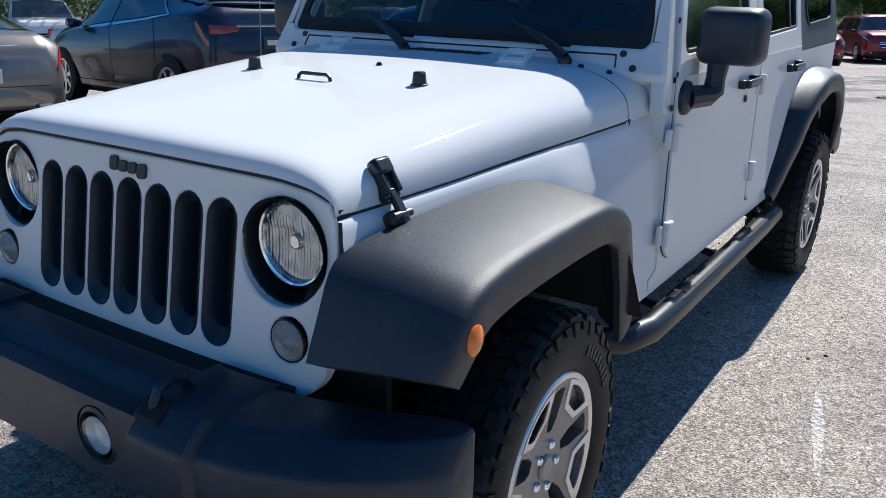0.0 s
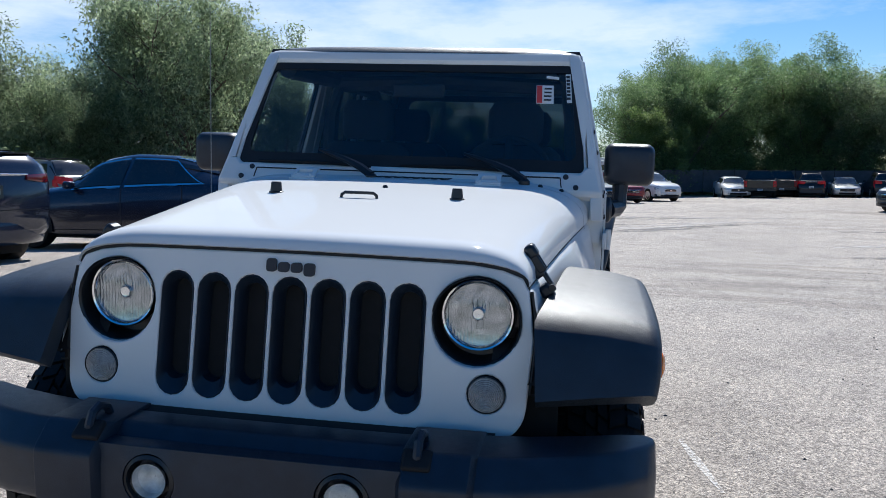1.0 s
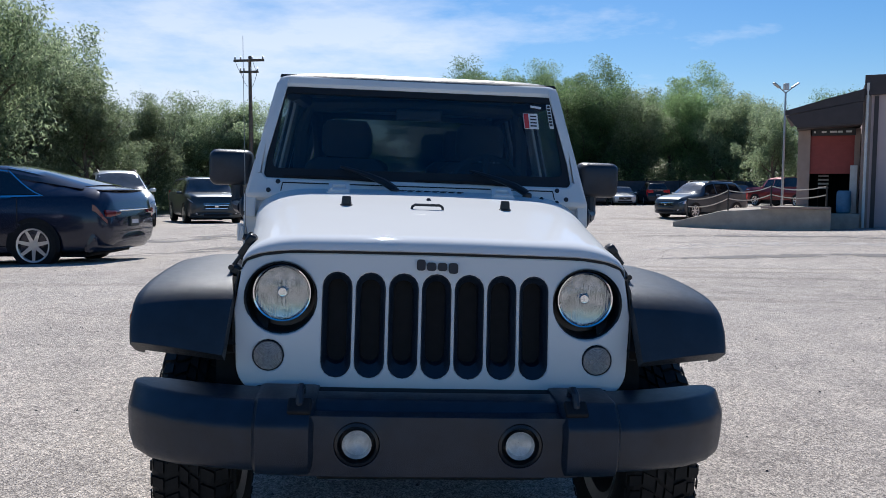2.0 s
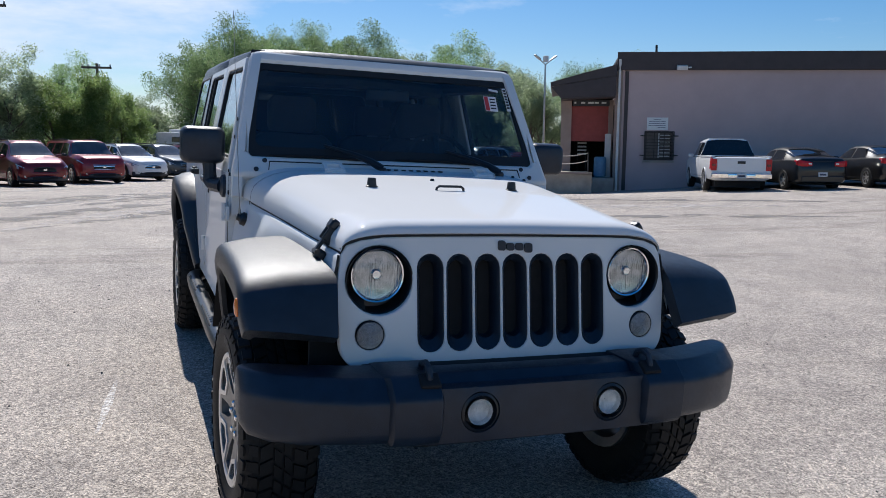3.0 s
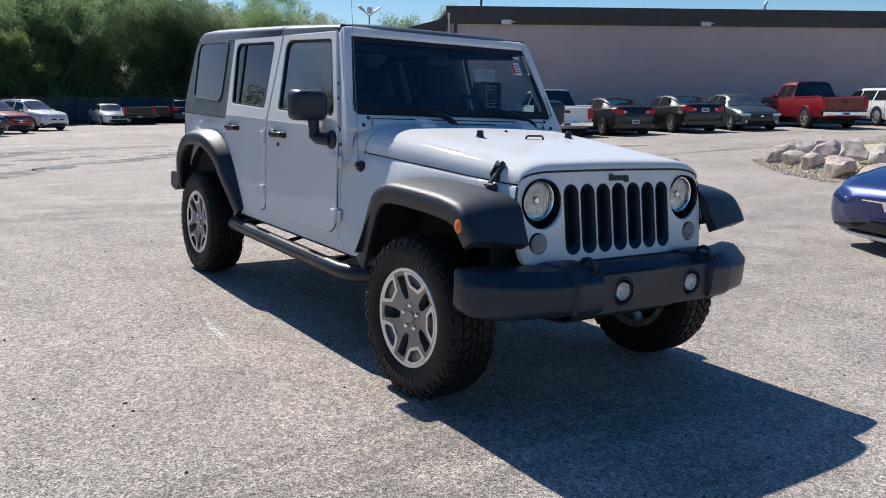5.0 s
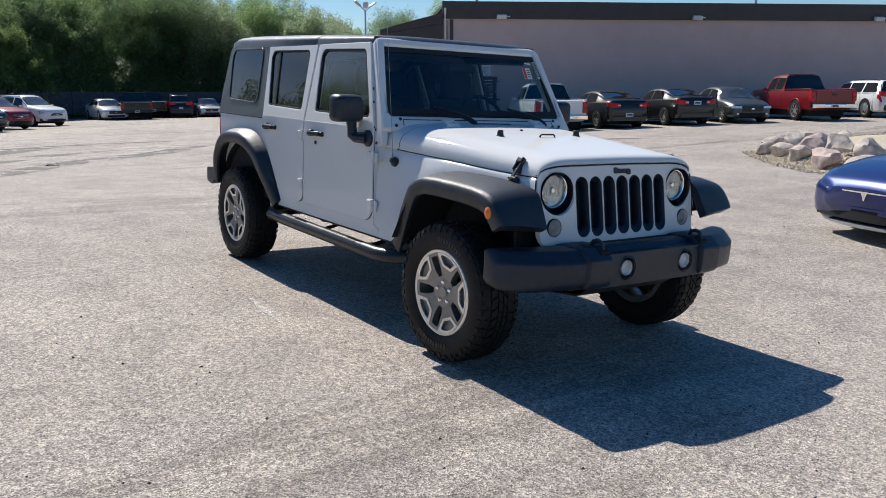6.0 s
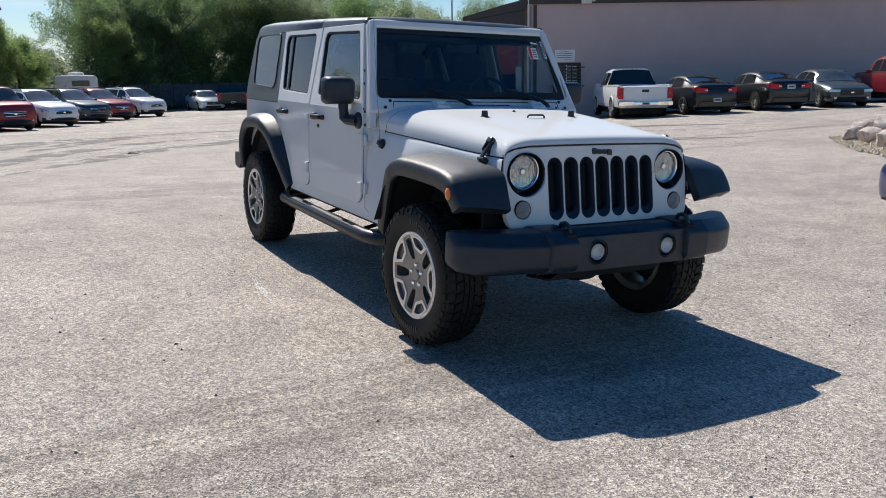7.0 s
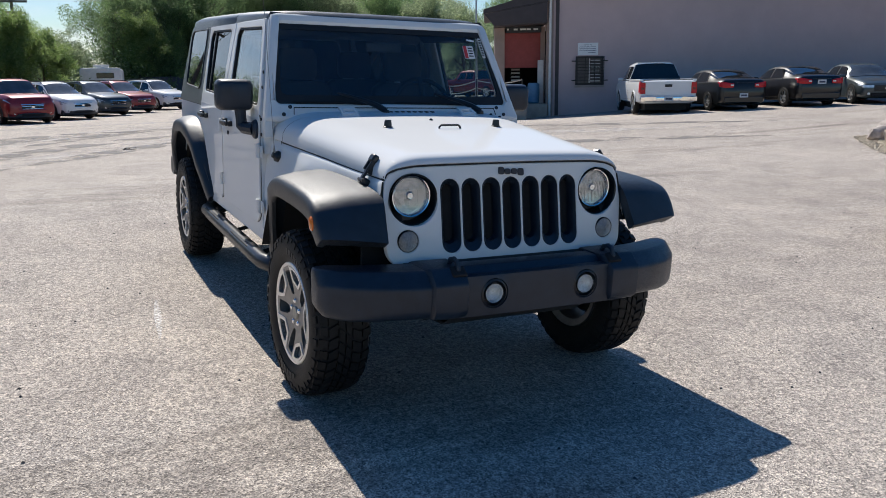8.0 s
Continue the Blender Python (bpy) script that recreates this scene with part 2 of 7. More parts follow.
PAPER_RED = surface("red_sticker_paper", (0.55, 0.05, 0.05), 0.6, vary=0.08)
INK = surface("dark_ink", (0.03, 0.03, 0.035), 0.6, vary=0.1)
BARK = surface("grey_brown_bark", (0.13, 0.105, 0.08), 0.9, vary=0.4, scale=6, bump=0.8, bump_scale=25)
LEAF = leaf_mat("willow_leaf", (0.072, 0.118, 0.050), (0.135, 0.200, 0.082), (0.22, 0.285, 0.14))
LEAF_BRIGHT = leaf_mat("bright_leaf", (0.080, 0.128, 0.038), (0.14, 0.195, 0.060), (0.20, 0.255, 0.095))
LEAF_SILVER = leaf_mat("silver_leaf", (0.086, 0.117, 0.064), (0.165, 0.205, 0.115), (0.285, 0.325, 0.20))
STUCCO = surface("mauve_painted_wall", (0.53, 0.415, 0.395), 0.85, vary=0.07, scale=0.8, bump=0.4, bump_scale=40)
FASCIA = surface("dark_brown_metal_fascia", (0.052, 0.041, 0.041), 0.6, vary=0.15, scale=3)
FRAME_TAN = surface("tan_door_jamb", (0.33, 0.25, 0.21), 0.8, vary=0.1, scale=3)
DOOR_RED = surface("faded_red_rolling_door", (0.30, 0.055, 0.045), 0.6, vary=0.12, scale=4)
CONCRETE = surface("weathered_concrete", (0.40, 0.35, 0.29), 0.9, vary=0.18, scale=2.5, bump=0.5, bump_scale=30)
ROCK = surface("tan_boulder", (0.47, 0.41, 0.36), 0.9, vary=0.42, scale=5.5, bump=1.0, bump_scale=18)
ROCK_RED = surface("pinkish_boulder", (0.46, 0.365, 0.325), 0.9, vary=0.42, scale=6.0, bump=1.0, bump_scale=18)
GRAVEL = surface("pale_gravel", (0.48, 0.41, 0.30), 0.95, vary=0.25, scale=12)
WOOD_POLE = surface("weathered_pole_wood", (0.16, 0.125, 0.095), 0.9, vary=0.3, scale=5, bump=0.6, bump_scale=30)
GALV = surface("galvanised_steel", (0.45, 0.46, 0.46), 0.45, 0.8, vary=0.12, scale=8)
CREAM = surface("cream_enamel", (0.70, 0.69, 0.66), 0.5, vary=0.08, scale=5)
FENCE_GREY = surface("weathered_grey_screen", (0.075, 0.08, 0.092), 0.8, vary=0.25, scale=2)
BARS_DARK = surface("dark_printed_bar", (0.05, 0.06, 0.10), 0.6, vary=0.1)
ROPE = surface("pale_rope", (0.45, 0.40, 0.34), 0.9, vary=0.2, scale=40)
GRASS = surface("dry_verge", (0.13, 0.125, 0.06), 0.95, vary=0.4, scale=0.9, bump=0.6, bump_scale=12)


# ---- building helpers ----
def finish(name, bm, material, parent=None, label="", smooth=32.0, bevel=0.0, category="", group="", kind=""):
    bmesh.ops.remove_doubles(bm, verts=bm.verts, dist=1e-5)
    bmesh.ops.recalc_face_normals(bm, faces=bm.faces)
    me = bpy.data.meshes.new(name)
    bm.to_mesh(me)
    bm.free()
    me.materials.append(material)
    if smooth:
        me.polygons.foreach_set("use_smooth", [True] * len(me.polygons))
        me.set_sharp_from_angle(angle=radians(smooth))
    ob = new(name, me)
    if parent is not None:
        ob.parent = parent
    if bevel:
        b = ob.modifiers.new("soft_edges", "BEVEL")
        b.width, b.segments, b.limit_method, b.angle_limit = bevel, 2, "ANGLE", radians(40)
    return tagged(ob, label, category, group, kind)


def part(name, bm, material, parent, label="", **more):
    return finish(name, bm, material, parent, label, **more)


def thing(name, m, label, category, group=""):
    ob = new(name)
    ob.empty_display_size = 0.2
    ob.matrix_world = m
    return tagged(ob, label, category, group)


def add_box(bm, a, b, m=None):
    """A box between two corners; m moves it."""
    v = [bm.verts.new((x, y, z)) for x in (a[0], b[0]) for y in (a[1], b[1]) for z in (a[2], b[2])]
    for f in ((0, 1, 3, 2), (4, 6, 7, 5), (0, 4, 5, 1), (2, 3, 7, 6), (0, 2, 6, 4), (1, 5, 7, 3)):
        bm.faces.new([v[i] for i in f])
    if m is not None:
        for w in v:
            w.co = m @ w.co
    return v


def box(a, b, m=None):
    bm = bmesh.new()
    add_box(bm, a, b, m)
    return bm


def add_loft(bm, rings, ring_closed=True, caps=True):
    rows = [[bm.verts.new(p) for p in r] for r in rings]
    n = len(rows[0])
    for a, b in zip(rows, rows[1:]):
        for i in range(n if ring_closed else n - 1):
            j = (i + 1) % n
            bm.faces.new((a[i], a[j], b[j], b[i]))
    if caps and ring_closed:
        bm.faces.new(rows[0])
        bm.faces.new(rows[-1][::-1])
    return rows


def loft(rings, ring_closed=True, caps=True):
    bm = bmesh.new()
    add_loft(bm, rings, ring_closed, caps)
    return bm


def add_tube(bm, points, radius, n=10):
    pts = [Vector(p) for p in points]
    rings, up = [], None
    for i, p in enumerate(pts):
        d = (pts[min(i + 1, len(pts) - 1)] - pts[max(i - 1, 0)]).normalized()
        if up is None:
            up = d.orthogonal().normalized()
        up = (up - d * up.dot(d)).normalized()
        side = d.cross(up)
        r = radius[i] if isinstance(radius, (list, tuple)) else radius
        rings.append([p + (up * math.cos(k * math.tau / n) + side * math.sin(k * math.tau / n)) * r for k in range(n)])
    add_loft(bm, rings)


def tube(points, radius, n=10):
    bm = bmesh.new()
    add_tube(bm, points, radius, n)
    return bm


def add_lathe(bm, profile, m, n=32, closed=False):
    """Turns (radius, height) pairs round m's z axis."""
    rings = [[m @ Vector((r * math.cos(k * math.tau / n), r * math.sin(k * math.tau / n), h)) for k in range(n)] for r, h in profile]
    if closed:
        rings.append(rings[0])
    add_loft(bm, rings, True, False)


def lathe(profile, m, n=32, closed=False):
    bm = bmesh.new()
    add_lathe(bm, profile, m, n, closed)
    return bm


def rounded(poly, radius, n=5):
    """A polygon with its corners rounded; radius is one number or one a corner."""
    out, k = [], len(poly)
    for i, p in enumerate(poly):
        r = radius[i] if isinstance(radius, (list, tuple)) else radius
        p = Vector(p)
        a, b = Vector(poly[i - 1]) - p, Vector(poly[(i + 1) % k]) - p
        if r <= 0:
            out.append(tuple(p))
            continue
        ang = a.angle(b)
        d = min(r / math.tan(ang / 2), a.length * 0.48, b.length * 0.48)
        r2 = d * math.tan(ang / 2)
        c = p + (a.normalized() + b.normalized()).normalized() * (r2 / math.sin(ang / 2))
        s, e = p + a.normalized() * d - c, p + b.normalized() * d - c
        turn = s.angle_signed(e)
        for j in range(n + 1):
            t = -turn * j / n
            out.append((c.x + s.x * math.cos(t) - s.y * math.sin(t), c.y + s.x * math.sin(t) + s.y * math.cos(t)))
    return out


def add_slab(bm, loops, place, w0, w1):
    """A sheet with holes: loops of (u, v), the first the outline; place(u, v, w) puts it into space, from depth w0 to w1."""
    flat = bmesh.new()
    edges, order = [], []
    for lp in loops:
        vs = [flat.verts.new((u, v, 0)) for u, v in lp]
        order.append(vs)
        edges += [flat.edges.new((vs[i], vs[(i + 1) % len(vs)])) for i in range(len(vs))]
    bmesh.ops.triangle_fill(flat, use_beauty=True, use_dissolve=False, edges=edges, normal=(0, 0, 1))
    flat.verts.index_update()
    front = [bm.verts.new(place(v.co.x, v.co.y, w0)) for v in flat.verts]
    back = [bm.verts.new(place(v.co.x, v.co.y, w1)) for v in flat.verts]
    for f in flat.faces:
        ids = [v.index for v in f.verts]
        bm.faces.new([front[i] for i in ids])
        bm.faces.new([back[i] for i in reversed(ids)])
    for vs in order:
        ids = [v.index for v in vs]
        for i, j in zip(ids, ids[1:] + ids[:1]):
            bm.faces.new((front[i], front[j], back[j], back[i]))
    flat.free()


def slab(loops, place, w0, w1):
    bm = bmesh.new()
    add_slab(bm, loops, place, w0, w1)
    return bm


def lerp(a, b, t):
    return a + (b - a) * t


def curve_at(table, x):
    """Reads a table of (x, value) pairs, straight between them."""
    if x <= table[0][0]:
        return table[0][1]
    for (x0, v0), (x1, v1) in zip(table, table[1:]):
        if x <= x1:
            return lerp(v0, v1, (x - x0) / (x1 - x0))
    return table[-1][1]


def smoothstep(a, b, x):
    t = min(1.0, max(0.0, (x - a) / (b - a)))
    return t * t * (3 - 2 * t)


AXIS_X = Matrix.Rotation(radians(90), 4, "Y")    # turns a lathe's axis to +x
AXIS_Y = Matrix.Rotation(radians(90), 4, "X")    # turns a lathe's axis to -y


def at_point(x, y, z, turn=None):
    return Matrix.Translation((x, y, z)) @ (turn if turn is not None else Matrix.Identity(4))


def ground_z(x, y):
    """The lot: level far off, tilted under the jeep, rising a little along the hall."""
    r = math.hypot(x, y - 1.2)
    near = (-0.0316 * x + 0.0296 * y) * (1 - smoothstep(3.5, 13.0, r))
    far = 0.24 * smoothstep(8.0, 26.0, x) * (1 - smoothstep(22.0, 33.0, y)) + 0.2 * smoothstep(19.0, 34.0, x) * (1 - smoothstep(20.0, 33.0, y))
    dip = -0.46 * math.exp(-((x - 16.0) ** 2 + (y - 28.0) ** 2) / 55.0)
    hollow = -0.22 * smoothstep(40.0, 57.0, y) * (1 - smoothstep(18.0, 30.0, x))
    row = -0.22 * smoothstep(20.0, 34.0, y) * (1 - smoothstep(40.0, 57.0, y)) * (1 - smoothstep(4.0, 11.0, x))
    return near + far + dip + hollow + row


# ---- ground, hall and dock ----
def build_ground():
    steps = [0, 0.5, 1, 1.5, 2, 2.5, 3, 3.5, 4, 5, 6, 7, 8, 9, 10, 11, 12, 13, 14, 16, 18, 20, 22, 24, 26, 28, 30, 34, 38, 44, 50, 60, 80, 120, 200, 400, 900]
    line = [-s for s in steps[:0:-1]] + steps
    bm = bmesh.new()
    rows = [[bm.verts.new((x, y + 1.2, ground_z(x, y + 1.2))) for x in line] for y in line]
    for a, b in zip(rows, rows[1:]):
        for i in range(len(line) - 1):
            bm.faces.new((a[i], a[i + 1], b[i + 1], b[i]))
    finish("ground", bm, ASPHALT, None, "sunlit pale chip-seal asphalt of a car lot", category="ground", kind="structure", smooth=180)


build_ground()


def ground_patch(name, outline, material, label, lift=0.003):
    """A thin sheet that follows the ground inside an outline."""
    us, vs = [p[0] for p in outline], [p[1] for p in outline]
    bm = bmesh.new()
    c = (sum(us) / len(us), sum(vs) / len(vs))
    rings = []
    for k in (0.0, 0.35, 0.7, 1.0):
        rings.append([Vector((lerp(c[0], u, k), lerp(c[1], v, k), 0)) for u, v in outline])
    for r in rings:
        for p in r:
            p.z = ground_z(p.x, p.y) + lift
    add_loft(bm, rings, True, False)
    return finish(name, bm, material, None, label, kind="structure", category="marking", smooth=180)


for x0, y0, x1, y1 in ((-1.25, 1.72, -1.32, 0.96), (1.19, 1.58, 1.30, 0.98)):
    a, b = Vector((x0, y0)), Vector((x1, y1))
    side = Vector((-(b - a).y, (b - a).x)).normalized() * 0.022
    ground_patch("marking", [tuple(a + side * 0.4), tuple(lerp(a, b, 0.5) + side), tuple(b + side * 0.3), tuple(b - side * 0.3), tuple(lerp(a, b, 0.5) - side), tuple(a - side * 0.4)],
                 MARKING, "faded worn white paint stroke on the asphalt")



def spline(path, n=6):
    pts = [Vector(p) for p in path]
    out = []
    for i in range(len(pts) - 1):
        p0, p1, p2, p3 = pts[max(i - 1, 0)], pts[i], pts[i + 1], pts[min(i + 2, len(pts) - 1)]
        for k in range(n):
            t = k / n
            out.append(0.5 * (2 * p1 + (p2 - p0) * t + (2 * p0 - 5 * p1 + 4 * p2 - p3) * t * t + (3 * p1 - p0 - 3 * p2 + p3) * t ** 3))
    return out + [pts[-1]]


def lane_strip(path, width, material, label, seed, lift=0.004):
    """A long worn band that follows the ground, its edges wandering."""
    rnd = random.Random(seed)
    pts = spline(path)
    bm = bmesh.new()
    rows = []
    for i, p in enumerate(pts):
        d = (pts[min(i + 1, len(pts) - 1)] - pts[max(i - 1, 0)]).normalized()
        n = Vector((-d.y, d.x))
        taper = min(1.0, 4 * i / len(pts), 4 * (len(pts) - 1 - i) / len(pts)) * 0.9 + 0.1
        a, b = width * taper * rnd.uniform(0.75, 1.15), width * taper * rnd.uniform(0.75, 1.15)
        rows.append([bm.verts.new((q.x, q.y, ground_z(q.x, q.y) + lift)) for q in (p + n * a * 0.5, p, p - n * b * 0.5)])
    for a, b in zip(rows, rows[1:]):
        for i in range(2):
            bm.faces.new((a[i], a[i + 1], b[i + 1], b[i]))
    return finish("worn_strip", bm, material, None, label, kind="structure", category="marking", smooth=180)


lane_strip([(-3.6, 16.4), (-1.6, 20.0), (0.2, 23.0), (2.9, 25.4), (5.4, 26.2), (9.0, 27.0)], 1.7, PALE_STRIP, "pale worn band across the asphalt lot", 1)
lane_strip([(-3.2, 9.0), (-1.9, 13.2), (0.1, 16.5), (2.2, 18.4), (3.6, 20.3), (6.5, 22.6)], 1.1, PALE_STRIP, "pale worn wheel track across the asphalt lot", 2)
lane_strip([(-6.0, 22.0), (-2.6, 28.0), (0.5, 30.0), (5.0, 33.0)], 1.6, PALE_STRIP, "pale worn band before the parked row", 3)
lane_strip([(-2.7, 10.4), (-1.5, 13.2), (0.4, 15.8), (2.6, 17.6), (4.3, 19.8), (6.0, 21.2)], 0.75, TAR_STRIP, "dark tar seam along the worn track", 4, 0.007)
lane_strip([(-2.4, 17.0), (-0.8, 19.8), (1.2, 22.6), (3.6, 24.2), (6.5, 24.6)], 1.0, TAR_STRIP, "dark tar seam across the lot", 5, 0.007)
lane_strip([(-9.0, 12.0), (-5.5, 15.5), (-3.0, 19.0), (-1.0, 21.5), (3.0, 22.4)], 1.3, TAR_STRIP, "dark worn band before the parked row", 8, 0.007)
lane_strip([(-7.0, 8.5), (-4.4, 11.5), (-2.4, 15.0), (-0.2, 18.0), (2.6, 19.6)], 0.9, TAR_STRIP, "dark stained wheel track across the lot", 9, 0.007)
lane_strip([(6.0, 17.5), (9.5, 17.8), (13.0, 16.2), (17.0, 13.0)], 1.0, TAR_STRIP, "dark stained sweep before the hall", 10, 0.007)
lane_strip([(5.0, 13.0), (8.0, 14.6), (11.0, 14.2), (15.0, 12.5)], 1.2, PALE_STRIP, "pale worn sweep near the gravel bed", 6)
lane_strip([(4.0, 10.5), (7.5, 11.6), (10.5, 11.2), (13.0, 9.9)], 0.8, TAR_STRIP, "dark worn sweep near the gravel bed", 7, 0.007)

# the hall: a long wall of windowless stucco, seen square from the jeep
WALL_TURN = -29.0
HALL = pose(18.15, 27.75, -0.118, 0, 0, WALL_TURN) @ Matrix.Scale(1.09, 4)       # corner of the hall; x runs along the wall, -y is the front
def hall_place(u, v, w):
    return HALL @ Vector((u, -w, v))


FACE = [(0.44, -0.6), (46.0, -0.6), (46.0, 4.52), (0.44, 4.52)]
WIN = [(1.385, 1.06), (2.415, 1.06), (2.415, 2.12), (1.385, 2.12)]
finish("wall_south", slab([FACE, WIN], hall_place, 0.0, -0.3), STUCCO, None, "long windowless mauve stucco hall wall", category="wall", kind="structure", smooth=0)
finish("wall_west", box((0.44, 0.3, -0.6), (0.70, 18, 4.52), HALL), STUCCO, None, "mauve stucco end wall of the hall", category="wall", kind="structure", smooth=0)
finish("wall_east", box((45.7, 0.3, -0.6), (46.0, 18, 4.52), HALL), STUCCO, None, "mauve stucco far end wall", category="wall", kind="structure", smooth=0)
finish("wall_north", box((0.55, 17.7, -0.6), (45.7, 18, 4.52), HALL), STUCCO, None, "mauve stucco back wall of the hall", category="wall", kind="structure", smooth=0)
finish("roof", box((0.28, -0.12, 5.0), (46.2, 18.2, 5.12), HALL), FASCIA, None, "flat dark hall roof", category="roof", kind="structure", smooth=0)
fascia = finish("trim", box((0.20, -0.16, 4.49), (46.25, -0.02, 5.18), HALL), FASCIA, None, "dark brown metal fascia along the roof edge", category="trim", kind="structure", smooth=0, bevel=0.01)
# standing seams on the roof edge
for i in range(46):
    part("seam", box((0.4 + i, -0.166, 5.05), (0.43 + i, -0.10, 5.175), HALL), FASCIA, fascia, smooth=0)
finish("trim", box((0.52, -0.05, -0.5), (0.66, -0.006, 4.46), HALL), FASCIA, None, "dark vertical joint strip on the wall", category="trim", kind="structure", smooth=0)
finish("downpipe", tube([HALL @ Vector(p) for p in ((0.30, -0.2, 4.9), (0.30, -0.12, 4.6), (0.30, -0.12, 1.6), (0.30, -0.12, -0.3))], 0.055, 8), CREAM, None, "pale vertical rainwater downpipe at the hall corner", category="downpipe")
finish("trim", box((0.17, -0.02, -0.6), (0.435, 0.5, 4.46), HALL), FRAME_TAN, None, "tan painted corner pier of the hall", category="trim", kind="structure", smooth=0)

# barred window with a sill
win = thing("window_1", HALL @ pose(1.90, 0, 1.59), "small wall window behind dark iron burglar bars", "window")
win["kind"] = "structure"
part("pane", box((-0.50, 0.16, -0.52), (0.50, 0.18, 0.52)), surface("dusty_pane", (0.10, 0.085, 0.085), 0.3, vary=0.2, scale=4), win, smooth=0)
part("window_frame", slab([[(-0.55, -0.57), (0.55, -0.57), (0.55, 0.57), (-0.55, 0.57)], [(-0.47, -0.49), (0.47, -0.49), (0.47, 0.49), (-0.47, 0.49)]], lambda u, v, w: Vector((u, -w, v)), 0.03, -0.14), FASCIA, win, smooth=0)
part("mullion", box((-0.02, 0.02, -0.5), (0.02, 0.06, 0.5)), CREAM, win, smooth=0)
for i in range(9):
    part("bar", box((-0.56, -0.10, -0.5 + i * 0.125 - 0.012), (0.56, -0.076, -0.5 + i * 0.125 + 0.012)), STEEL, win, smooth=0)
for i in range(7):
    part("blind_slat", box((0.05, 0.10, -0.43 + i * 0.135), (0.44, 0.12, -0.385 + i * 0.135)), CREAM, win, smooth=0)
for x in (-0.56, -0.19, 0.19, 0.56):
    part("bar", box((x - 0.013, -0.125, -0.56), (x + 0.013, -0.101, 0.56)), STEEL, win, smooth=0)
for x in (-0.62, 0.62):
    for z in (-0.38, 0.38):
        part("bracket", box((x - 0.10, -0.12, z - 0.02), (x + 0.10, 0.0, z + 0.02)), STEEL, win, smooth=0)
part("window_sill", box((-0.6, -0.08, -0.66), (0.6, 0.02, -0.58)), CONCRETE, win, smooth=0)

sign = finish("wall_sign", box((1.42, -0.035, 2.20), (2.22, -0.004, 2.68), HALL), PAPER, None, "white notice board with printed lines above the barred window", category="sign", smooth=0)
for i, (u0, u1) in enumerate(((1.42, 1.72), (1.24, 1.90), (1.24, 1.88), (1.24, 1.90), (1.60, 1.88))):
    part("text_bar", box((u0 + 0.24, -0.041, 2.59 - i * 0.075), (u1 + 0.24, -0.036, 2.605 - i * 0.075), HALL), BARS_DARK, sign, smooth=0)


def wall_lamp(u):
    lamp = thing("wall_lamp", HALL @ pose(u, -0.16, 4.60), "pale box floodlight on a bracket under the eaves", "lamp", "floodlights along the hall")
    part("housing", box((-0.20, -0.24, -0.085), (0.20, -0.04, 0.085), pose(0, 0, 0, 15, 0, 0)), CREAM, lamp, bevel=0.02)
    part("sensor", box((0.24, -0.14, -0.05), (0.36, -0.06, 0.0)), CREAM, lamp, bevel=0.01)
    part("bracket", box((-0.05, -0.08, -0.03), (0.05, 0.02, 0.08)), STEEL, lamp, smooth=0)


for u in (2.63, 10.98, 19.1, 27.7):
    wall_lamp(u)
finish("roof_vent", tube([HALL @ Vector((1.75, 0.8, 5.1)), HALL @ Vector((1.75, 0.8, 5.55))], 0.05, 8), STEEL, None, "short dark vent pipe on the hall roof", category="vent")
for u in (15.0, 23.2, 25.4):
    finish("roof_vent", tube([HALL @ Vector((u, 2.8, 5.1)), HALL @ Vector((u, 2.8, 5.75)), HALL @ Vector((u + 0.1, 2.8, 5.85))], 0.06, 8), GALV, None, "bent galvanised vent pipe on the hall roof", category="vent")

# loading bay with a sloping canopy at the hall's corner
bay = thing("loading_bay", HALL, "recessed loading bay with red rolling door under a dark sloping canopy", "loading bay")
part("canopy", loft([[Vector((x, y, z)) for y, z in ((-0.25, lerp(4.28, 3.85, k)), (6.0, lerp(4.28, 3.85, k)), (6.0, lerp(4.70, 4.02, k)), (-0.25, lerp(4.70, 4.02, k)))] for x, k in ((0.19, 0), (-0.95, 0.42), (-2.36, 1.0))]), FASCIA, bay, smooth=0)
part("soffit", loft([[Vector((x, y, z)) for y, z in ((-0.2, z0), (5.9, z0), (5.9, z0 + 0.05), (-0.2, z0 + 0.05))] for x, z0 in ((0.15, 3.45), (-1.95, 3.35))]), FASCIA, bay, smooth=0)
part("valance", slab([[(0.16, 3.5), (-1.95, 3.4), (-2.32, 3.83), (-0.95, 4.08), (0.16, 4.26)]], lambda u, v, w: Vector((u, w, v)), -0.28, -0.2), FASCIA, bay, smooth=0)
part("jamb", box((-1.92, 0.9, -0.4), (-1.50, 1.3, 3.4)), FRAME_TAN, bay, smooth=0)
part("jamb", box((-0.02, 0.9, -0.4), (0.166, 1.3, 3.4)), FRAME_TAN, bay, smooth=0)
part("lintel", box((-1.45, 0.8, 3.16), (0.0, 1.25, 3.40)), INK, bay, "dark sign board with pale lettering bars", smooth=0)
for i, w in enumerate((0.10, 0.22, 0.34, 0.22, 0.26)):
    part("text_bar", box((-1.40 + i * 0.27, 0.77, 3.25), (-1.40 + i * 0.27 + w * 0.72, 0.795, 3.32)), CREAM, bay, smooth=0)
roll = part("rolling_door", box((-1.50, 1.05, 1.75), (-0.02, 1.15, 3.18)), DOOR_RED, bay, smooth=0)
for i in range(11):
    part("slat", box((-1.50, 1.035, 1.77 + i * 0.125), (-0.02, 1.05, 1.865 + i * 0.125)), DOOR_RED, roll, smooth=0)
